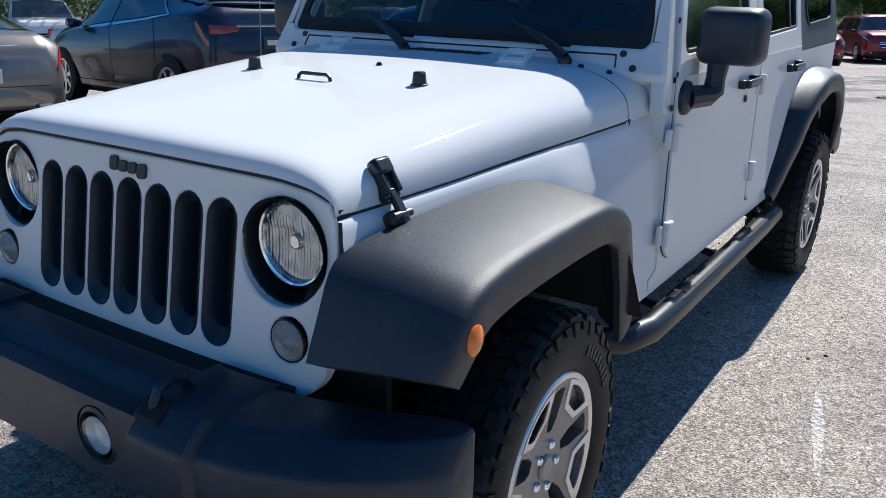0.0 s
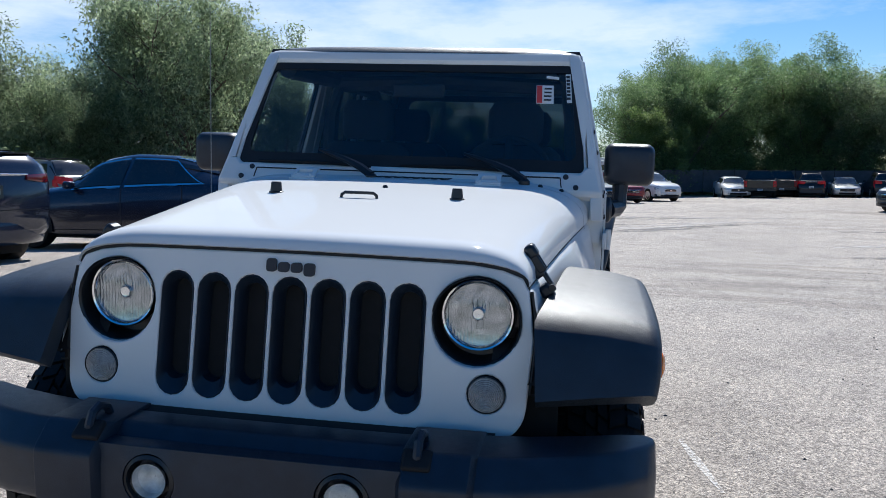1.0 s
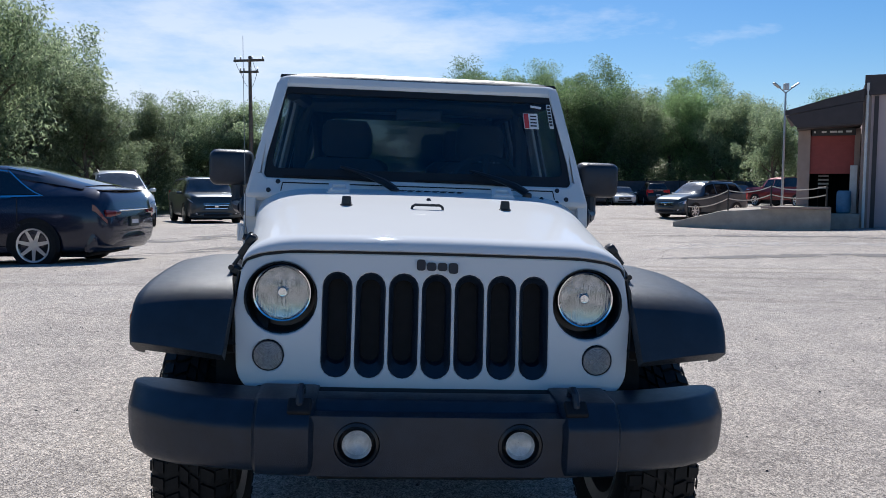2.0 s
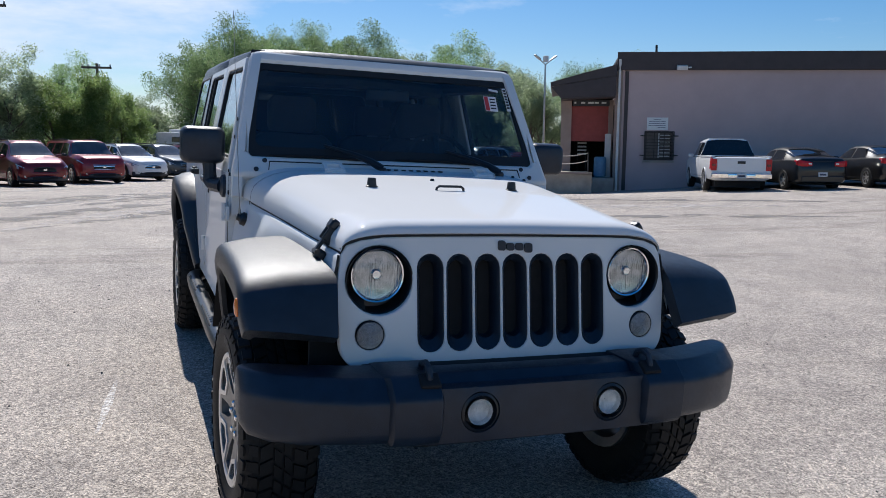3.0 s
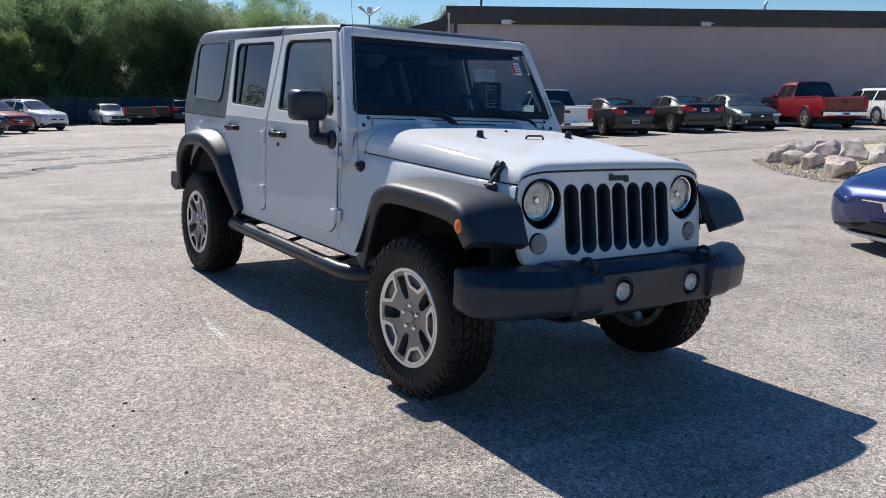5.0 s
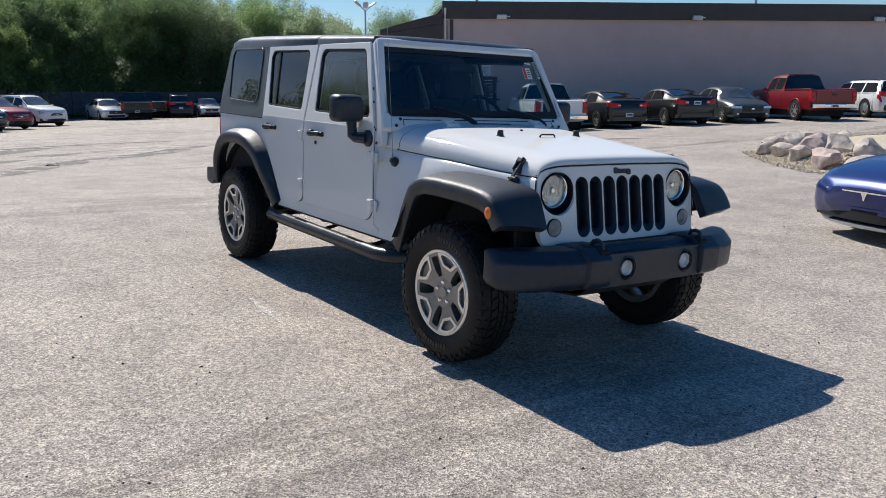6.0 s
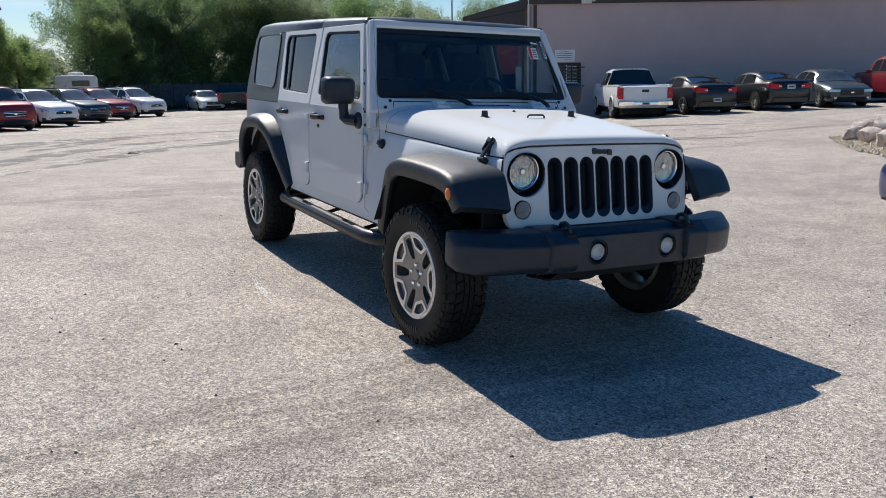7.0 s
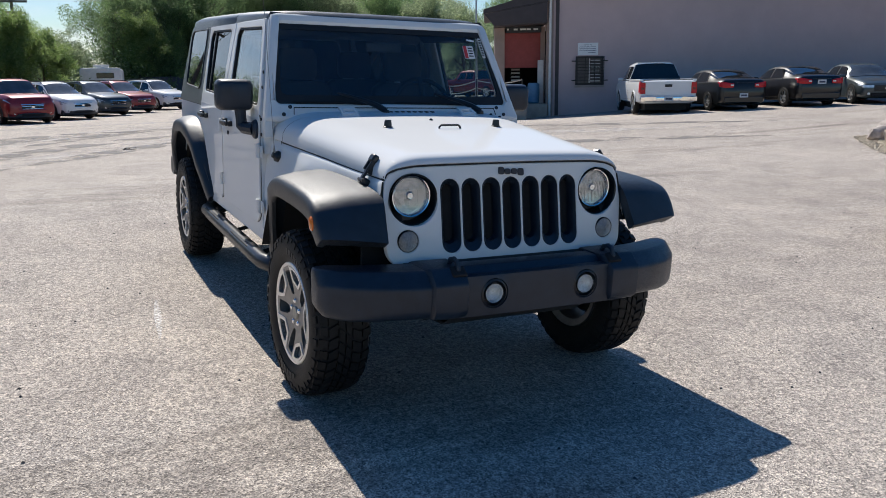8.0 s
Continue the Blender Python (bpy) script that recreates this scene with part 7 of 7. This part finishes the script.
build_car("electric_saloon", "fastback", ROYAL, "royal blue electric saloon with smooth nose", on_lot(7.58, 0.20, 72), (1, 1, 0.96), grille="smooth")


# ---- trees, rocks, poles ----
def tree_variant(name, seed, height, spread, leaf, count, droop, label, clump=0.85, bare=0.22):
    rnd = random.Random(seed)
    root = thing(name, pose(0, 0, 0), label, "tree", "trees round the lot")
    bm = bmesh.new()
    tips = []

    def limb(p, d, length, r, depth):
        n = 5
        pts, rad = [p], [r]
        q = p
        for i in range(n):
            d = (d + Vector((rnd.uniform(-.25, .25), rnd.uniform(-.25, .25), rnd.uniform(-.05, .18)))).normalized()
            q = q + d * (length / n)
            pts.append(q)
            rad.append(lerp(r, r * 0.35, (i + 1) / n))
            if depth < 2 and i >= 1:
                for _ in range(2 if depth == 0 else 1):
                    a = rnd.uniform(0, math.tau)
                    side = Vector((math.cos(a), math.sin(a), rnd.uniform(0.1, 0.7))).normalized()
                    limb(q, (d * 0.45 + side).normalized(), length * rnd.uniform(0.38, 0.62), rad[-1] * 0.6, depth + 1)
            if depth >= 1 and i >= 2:
                tips.append(q)
        tips.append(q)
        add_tube(bm, pts, rad, 6 if depth < 1 else 4)
    stems = rnd.choice((1, 2, 2, 3))
    for k in range(stems):
        a = rnd.uniform(0, math.tau)
        d = Vector((math.cos(a) * 0.28 * (stems > 1), math.sin(a) * 0.28 * (stems > 1), 1)).normalized()
        limb(Vector((math.cos(a) * 0.15, math.sin(a) * 0.15, -0.15)), d, height * 0.62, height * 0.018 + 0.05, 0)
    part("trunk", bm, BARK, root, smooth=60)
    # clumps of leaves about the limbs, and an uneven shell of more clumps
    centres = [(t, rnd.uniform(0.5, 1.0) * clump) for t in tips if t.z > height * bare]
    for _ in range(int(105 * spread * height / 30)):
        a, z = rnd.uniform(0, math.tau), bare + (1 - bare) * rnd.random() ** 1.15
        w = spread * math.sin(min(1.0, (z - bare * 0.6) / (1 - bare * 0.6)) ** 0.75 * math.pi * 0.92 + 0.12) * rnd.uniform(0.55, 1.08)
        centres.append((Vector((w * math.cos(a), w * math.sin(a), z * height * rnd.uniform(0.92, 1.04))), rnd.uniform(0.45, 1.15) * clump))
    verts, faces = [], []
    per = max(20, count // len(centres))
    for c, r in centres:
        for _ in range(per):
            u = Vector((rnd.gauss(0, 1), rnd.gauss(0, 1), rnd.gauss(0, 1))).normalized() * r * rnd.uniform(0.25, 1.0) ** 0.6
            p = c + Vector((u.x, u.y, u.z * 0.85 - droop * rnd.random() * r))
            d = Vector((rnd.uniform(-1, 1), rnd.uniform(-1, 1), rnd.uniform(-1.0 - droop, 0.5))).normalized()
            s = d.orthogonal().normalized()
            s = (Matrix.Rotation(rnd.uniform(0, math.tau), 3, d) @ s)
            ln, wd = rnd.uniform(0.10, 0.22), rnd.uniform(0.020, 0.042)
            i = len(verts)
            verts += [p - s * wd, p + s * wd, p + d * ln]
            faces.append((i, i + 1, i + 2))
    me = bpy.data.meshes.new("crown")
    me.from_pydata(verts, [], faces)
    me.materials.append(leaf)
    crown = new("crown", me)
    crown.parent = root
    return root


VARIANTS = [tree_variant("willow_tree", 11, 10.5, 3.6, LEAF, 50000, 0.9, "tall drooping willow with grey-green leaves", 1.0, 0.06),
            tree_variant("willow_tree", 12, 9.0, 3.3, LEAF_SILVER, 48000, 0.6, "bushy willow with dense silvery leaves", 0.95, 0.10),
            tree_variant("elm_tree", 13, 11.5, 3.8, LEAF, 50000, 0.3, "tall broad elm in summer leaf", 0.9, 0.16),
            tree_variant("maple_tree", 14, 7.0, 2.9, LEAF_BRIGHT, 34000, 0.3, "young maple with bright green leaves", 0.8, 0.08),
            tree_variant("olive_tree", 15, 7.5, 2.7, LEAF_SILVER, 34000, 0.2, "slender olive with silvery leaves", 0.75, 0.08)]
rnd_tree = random.Random(5)
used = set()


def plant(kind, x, y, height_scale):
    m = pose(x, y, ground_z(x, y), 0, 0, rnd_tree.uniform(0, 360)) @ Matrix.Diagonal((height_scale * rnd_tree.uniform(0.95, 1.15), height_scale * rnd_tree.uniform(0.95, 1.15), height_scale, 1))
    if kind not in used:
        used.add(kind)
        VARIANTS[kind].matrix_world = m
        return
    t = copy_thing(VARIANTS[kind], m)
    t.matrix_basis = m


# kind, x, y, scale: the belt of trees from beside the row of cars round to the hall
BELT = ((0, -30, 8, .8), (1, -27, 14, .85), (2, -24, 19, .8), (1, -24, 24.5, .95), (1, -20.3, 27.5, .62), (1, -15.8, 29.5, 1.08), (1, -15.8, 34, 1.05), (4, -16.5, 38, 1.1),
        (4, -12.5, 33.5, .8), (1, -13, 41, .70), (4, -12.5, 46, .8), (1, -10.2, 45, .72), (4, -7.5, 44, .8), (3, -5.2, 46, .72), (3, -2.8, 46.5, .78), (2, -4, 54, .62), (3, -1.9, 49.5, .68),
        (4, -0.4, 58, .66), (3, 5.0, 59.5, 0.9), (0, 5.6, 64.5, 0.89), (2, 7.2, 64.5, 0.90), (0, 10.0, 68.5, 1.03), (2, 13.4, 69.5, 1.05), (0, 16.6, 70.5, 1.07), (2, 19.4, 69.5, 1.09), (1, 22.8, 68.5, 1.10),
        (0, 26.0, 67.5, 0.97), (4, 28.5, 64.5, 1.16), (1, 31.0, 64.5, 1.00), (0, 34.0, 58.5, .86), (2, 38.0, 56, .80), (1, 42.0, 54, .85), (0, 47.0, 52, .85), (1, 23.5, 73.5, 1.16), (2, 11.5, 74.5, 1.05), (0, 5.5, 69.5, 1.00), (4, 33, 50, .9), (4, 27.5, 52.5, .85), (2, 7.0, 67.5, 1.05), (0, 9.0, 72.5, 1.16), (0, 4.1, 61.5, .88), (2, 15.5, 75, 1.10), (0, 20, 75.5, 1.16), (1, -19.3, 34.5, 1.1), (0, -25, 30, .55), (2, 29, 70.5, 1.05), (1, -19.6, 30.6, .72), (4, -22.5, 29.5, .8))
for kind, x, y, h in BELT:
    plant(kind, x, y, h)


def hedge(points, h, w, leaf, seed, label):
    rnd = random.Random(seed)
    verts, faces = [], []
    for (x0, y0), (x1, y1) in zip(points, points[1:]):
        n = int(math.hypot(x1 - x0, y1 - y0) * 760)
        for _ in range(n):
            t = rnd.random()
            x, y = lerp(x0, x1, t) + rnd.gauss(0, w), lerp(y0, y1, t) + rnd.gauss(0, w)
            top = h * (0.65 + 0.5 * noise.noise(Vector((x * 0.5, y * 0.5, seed))))
            z = rnd.random() ** 0.8 * max(0.4, top)
            p = Vector((x, y, ground_z(x, y) + z))
            d = Vector((rnd.uniform(-1, 1), rnd.uniform(-1, 1), rnd.uniform(-.6, .9))).normalized()
            s = d.orthogonal().normalized()
            ln, wd = rnd.uniform(0.12, 0.26), rnd.uniform(0.035, 0.065)
            i = len(verts)
            verts += [p - s * wd, p + s * wd, p + d * ln]
            faces.append((i, i + 1, i + 2))
    me = bpy.data.meshes.new("undergrowth")
    me.from_pydata(verts, [], faces)
    me.materials.append(leaf)
    return tagged(new("undergrowth", me), label, "bushes", "", "stuff")


hedge([(-32, 7), (-25, 21), (-18, 31), (-15, 39), (-11, 46), (-3, 49), (0.2, 58.5), (4, 59.5)], 4.0, 1.1, LEAF_SILVER, 3, "dense dark undergrowth below the trees")
hedge([(4, 59.5), (8, 64.5), (16, 68), (24, 66.5), (31, 63), (38, 58), (48, 51)], 5.2, 1.1, LEAF, 4, "dense undergrowth along the far edge")


hedge([(-36, 12), (-26, 26), (-19, 36), (-15, 46), (-6, 54), (1, 60), (7, 68), (16, 73), (26, 70), (36, 64), (46, 58)], 5.0, 1.6, LEAF_SILVER, 6, "tall thicket behind the first trees")


def verge(points, w):
    bm = bmesh.new()
    rows = []
    for x, y, nx, ny in points:
        rows.append([bm.verts.new((x + nx * k, y + ny * k, ground_z(x + nx * k, y + ny * k) + (0.0 if j == 0 else 0.05))) for j, k in enumerate((0.0, 0.3, w))])
    for a, b in zip(rows, rows[1:]):
        for i in range(2):
            bm.faces.new((a[i], a[i + 1], b[i + 1], b[i]))
    return finish("verge", bm, GRASS, None, "dry grassy verge under the trees", category="verge", kind="structure", smooth=180)


verge([(-34, 4, -.8, .6), (-21.5, 20, -.85, .5), (-13.5, 31, -.9, .4), (-10, 43.5, -.6, .8), (-2, 46.8, -.5, .85), (5.5, 58.5, -.6, .8), (15, 62.5, 0, 1), (25, 61.5, .3, .95), (36, 54, .5, .85), (50, 47, .5, .85)], 60)


def utility_pole(x, y, h, label, lean=0.0):
    p = thing("utility_pole", pose(x, y, ground_z(x, y), 0, lean, -14), label, "pole")
    part("pole", tube([(0, 0, -0.2), (0, 0, h * 0.5), (0, 0, h)], [0.14, 0.115, 0.08], 10), WOOD_POLE, p)
    for z, w in ((h - 0.25, 0.85), (h - 0.85, 0.52)):
        arm = part("crossarm", box((-w, -0.18, z - 0.06), (w, -0.07, z + 0.06)), WOOD_POLE, p, bevel=0.01)
        for u in (-0.92, -0.55, 0.2, 0.92):
            part("insulator", lathe([(0.035, 0.0), (0.05, 0.05), (0.03, 0.10), (0.045, 0.14), (0.0, 0.17)], at_point(u * w, -0.125, z + 0.06), 8), GALV, arm)
    for k, (a, b) in enumerate((((-0.78, -0.12, h - 0.2), (-0.47, -0.12, h - 0.8)), ((0.2, -0.12, h - 0.2), (0.47, -0.12, h - 0.8)), ((-0.47, -0.12, h - 0.8), (-0.1, -0.1, h - 1.6)), ((0.47, -0.12, h - 0.8), (0.1, -0.1, h - 1.7)))):
        a, b = Vector(a), Vector(b)
        part("jumper_wire", tube([lerp(a, b, t / 6) + Vector((0, 0, -0.6 * (t / 6) * (1 - t / 6))) for t in range(7)], 0.012, 4), STEEL, p)


utility_pole(-7.25, 41.96, 8.35, "weathered wooden utility pole with two crossarms")
utility_pole(-2.86, 50.49, 6.4, "weathered utility pole half hidden by leaves")
lp = thing("light_pole", pose(21.4, 40.0, ground_z(21, 40)), "slim galvanised floodlight pole with two lamp heads", "pole")
part("mast", tube([(0, 0, -0.1), (0, 0, 6.35)], [0.07, 0.05], 8), GALV, lp)
for s in (-1, 1):
    part("arm", tube([(0, 0, 6.3), (s * 0.42, 0, 6.62)], 0.03, 6), GALV, lp)
    part("lamp_head", box((-0.22, -0.12, -0.04), (0.22, 0.12, 0.045), pose(s * 0.52, 0, 6.70, 0, -35 * s, 0)), GALV, lp, bevel=0.02)
part("lamp_head", box((-0.12, -0.12, 0), (0.12, 0.12, 0.35), pose(0.02, 0, 6.45)), CREAM, lp, bevel=0.02)

# boulder bed
def boulder(x, y, r, seed, material, label, squash=0.75, sink=0.25, lift=0.0):
    rnd = random.Random(seed)
    bm = bmesh.new()
    bmesh.ops.create_icosphere(bm, subdivisions=3, radius=1.0)
    off = Vector((rnd.uniform(0, 50), rnd.uniform(0, 50), rnd.uniform(0, 50)))
    cuts = [(Vector((rnd.gauss(0, 1), rnd.gauss(0, 1), rnd.gauss(0, 1))).normalized(), rnd.uniform(0.5, 0.85)) for _ in range(12)]
    sx, sy = rnd.uniform(0.85, 1.3), rnd.uniform(0.75, 1.1)
    for v in bm.verts:
        p = v.co.copy()
        for n, d in cuts:
            e = p.dot(n) - d
            if e > 0:
                p -= n * e * 0.92
        p += p.normalized() * (0.16 * noise.noise(p * 1.6 + off) + 0.07 * noise.noise(p * 4.5 + off))
        v.co = Vector((p.x * r * sx, p.y * r * sy, p.z * r * squash))
    ob = finish("boulder", bm, material, None, label, smooth=28, category="rock", group="boulders round the gravel bed")
    ob.matrix_world = pose(x, y, ground_z(x, y) + lift + r * squash * (1 - sink), 0, 0, rnd.uniform(0, 360))
    return ob


BED = [(12.9, 7.4), (13.75, 8.2), (16.2, 8.3), (20.0, 7.5), (23.5, 4.5), (22.0, 1.0), (18.0, 0.0), (14.0, 1.2), (11.7, 3.4), (11.0, 4.9), (11.75, 6.2)]
bm = bmesh.new()
rings = []
for k, h in ((1.0, 0.01), (0.95, 0.04), (0.90, 0.13), (0.84, 0.27), (0.5, 0.33), (0.05, 0.36)):
    rings.append([Vector((lerp(17.0, x, k), lerp(4.8, y, k), ground_z(lerp(17.0, x, k), lerp(4.8, y, k)) + h)) for x, y in [tuple(lerp(Vector(a), Vector(b), t / 4)) for a, b in zip(BED, BED[1:] + BED[:1]) for t in range(4)]])
add_loft(bm, rings, True, False)
finish("gravel_bed", bm, GRAVEL, None, "raised bed of pale gravel behind boulders", category="gravel", kind="stuff", smooth=60)
# x, y, size, height of its foot: a lower course of stones and an upper one set back on it
ROCKS = ((13.4, 7.45, 0.24, 0), (12.95, 6.75, 0.28, 0), (12.3, 6.0, 0.31, 0), (11.6, 5.05, 0.36, 0), (11.4, 4.25, 0.33, 0), (11.7, 3.55, 0.32, 0), (12.3, 2.9, 0.30, 0), (13.1, 2.2, 0.30, 0),
         (14.1, 7.7, 0.30, 0.10), (13.75, 7.0, 0.34, 0.12), (13.15, 6.2, 0.41, 0.12), (12.45, 5.25, 0.37, 0.14), (12.1, 4.45, 0.38, 0.12), (12.4, 3.75, 0.34, 0.12), (13.0, 3.0, 0.33, 0.12), (14.9, 7.95, 0.27, 0.05), (15.9, 8.0, 0.27, 0.05), (17.0, 7.7, 0.27, 0.05))
for i, (x, y, r, lift) in enumerate(ROCKS):
    pink = i in (3, 6, 10)
    boulder(lerp(17.0, x, 1.035), lerp(4.8, y, 1.035), r * 1.02, 40 + i, ROCK_RED if pink else ROCK, ("pinkish weathered boulder" if pink else "tan weathered boulder") + (" set on the lower stones" if lift else " at the foot of the bed"), 0.74, 0.25, lift)
rnd = random.Random(9)
verts, faces = [], []
for _ in range(9000):
    a, b = rnd.choice(list(zip(BED[-4:] + BED[:5], BED[-3:] + BED[:6])))
    t, k = rnd.random(), 1.0 + rnd.uniform(-0.30, 0.05)
    x, y = lerp(a[0], b[0], t), lerp(a[1], b[1], t)
    x, y = lerp(17.0, x, k), lerp(4.8, y, k)
    h = curve_at([(0.05, 0.36), (0.5, 0.33), (0.84, 0.27), (0.90, 0.13), (0.95, 0.04), (1.0, 0.01)], k)
    r = rnd.uniform(0.012, 0.045)
    c = Vector((x, y, ground_z(x, y) + h + r * 0.3))
    i = len(verts)
    verts += [c + Vector(v) * r * rnd.uniform(0.7, 1.3) for v in ((1, 0, 0), (0, 1, 0), (-1, 0, 0), (0, -1, 0), (0, 0, 0.8))]
    faces += [(i, i + 1, i + 4), (i + 1, i + 2, i + 4), (i + 2, i + 3, i + 4), (i + 3, i, i + 4)]
me = bpy.data.meshes.new("pebbles")
me.from_pydata(verts, [], faces)
me.materials.append(surface("pebble_mix", (0.50, 0.43, 0.32), 0.9, vary=0.5, scale=18))
tagged(new("pebbles", me), "loose pale pebbles of the gravel bed", "gravel", "", "stuff")

# a crumpled sheet lying on the lot
rnd = random.Random(31)
bm = bmesh.new()
rows = [[bm.verts.new((-0.2 + (i - 3) * 0.045 + rnd.uniform(-.02, .02), 15.25 + (j - 2) * 0.05, ground_z(-0.2, 15.25) + 0.006 + rnd.uniform(0, 0.05) * (0 < i < 6))) for i in range(7)] for j in range(5)]
for a, b in zip(rows, rows[1:]):
    for i in range(6):
        bm.faces.new((a[i], a[i + 1], b[i + 1], b[i]))
lit = finish("litter", bm, ROPE, None, "crumpled white sheet lying on the asphalt", category="litter", smooth=0)
so = lit.modifiers.new("thickness", "SOLIDIFY")
so.thickness = 0.003

# caravan behind the row of cars
cv = thing("caravan", pose(1.85, 54.5, ground_z(1.85, 54.5), 0, 0, -6), "white travel trailer parked behind the cars", "caravan")
part("shell", loft([[Vector((x, y, z)) for x, z in rounded([(-1.2, 0.5), (1.2, 0.5), (1.2, 2.46), (-1.2, 2.46)], 0.2, 4)] for y in (-3.0, 3.0)]), CREAM, cv, bevel=0.06)
part("window", box((-0.25, -3.03, 1.84), (0.75, -2.99, 2.16)), CAR_GLASS, cv, bevel=0.02)
part("roof_vent", box((-0.45, -2.2, 2.45), (0.45, -1.2, 2.66)), CREAM, cv, bevel=0.04)
part("stripe", box((-1.1, -3.02, 1.2), (1.1, -2.995, 1.32)), SLATE, cv)
for s in (-1, 1):
    part("wheel", lathe([(0.2, -0.1), (0.34, -0.1), (0.36, 0.0), (0.34, 0.1), (0.2, 0.1)], at_point(s * 1.12, 0.4, 0.36, AXIS_X), 16), RUBBER, cv)
part("chassis", box((-1.0, -2.9, 0.3), (1.0, 2.9, 0.5)), BLACK, cv, smooth=0)
# dark screen fence at the far edge
fence = thing("fence", pose(0, 0, 0), "weathered grey screen fence along the far edge of the lot", "fence")
FENCE = [(4.5, 58.5), (9.0, 61.5), (16.0, 63.5), (24.0, 62.5), (31.0, 59.5), (37.0, 55.0)]
for (x0, y0), (x1, y1) in zip(FENCE, FENCE[1:]):
    n = int(math.hypot(x1 - x0, y1 - y0) / 2.4)
    for i in range(n):
        a, b = Vector((lerp(x0, x1, i / n), lerp(y0, y1, i / n), 0)), Vector((lerp(x0, x1, (i + 1) / n), lerp(y0, y1, (i + 1) / n), 0))
        d = (b - a).normalized()
        m = Matrix(((d.x, -d.y, 0, a.x), (d.y, d.x, 0, a.y), (0, 0, 1, 0), (0, 0, 0, 1)))
        part("panel", box((0.03, -0.01, 0.08), ((b - a).length - 0.03, 0.01, 1.7), m), FENCE_GREY, fence, smooth=0)
        part("post", box((-0.03, -0.03, 0), (0.03, 0.03, 1.85), m), STEEL, fence, smooth=0)


rnd = random.Random(21)
verts, faces = [], []
for _ in range(1300):
    x, y = rnd.uniform(-9, 9), rnd.uniform(-3.2, 16)
    r = rnd.uniform(0.003, 0.010)
    c = Vector((x, y, ground_z(x, y) + r * 0.2))
    i = len(verts)
    verts += [c + Vector(v) * r * rnd.uniform(0.7, 1.3) for v in ((1, 0, 0), (0, 1, 0), (-1, 0, 0), (0, -1, 0), (0, 0, 0.9))]
    faces += [(i, i + 1, i + 4), (i + 1, i + 2, i + 4), (i + 2, i + 3, i + 4), (i + 3, i, i + 4)]
me = bpy.data.meshes.new("grit")
me.from_pydata(verts, [], faces)
me.materials.append(INK)
tagged(new("grit", me), "scattered dark chips of loose stone on the asphalt", "grit", "", "stuff")
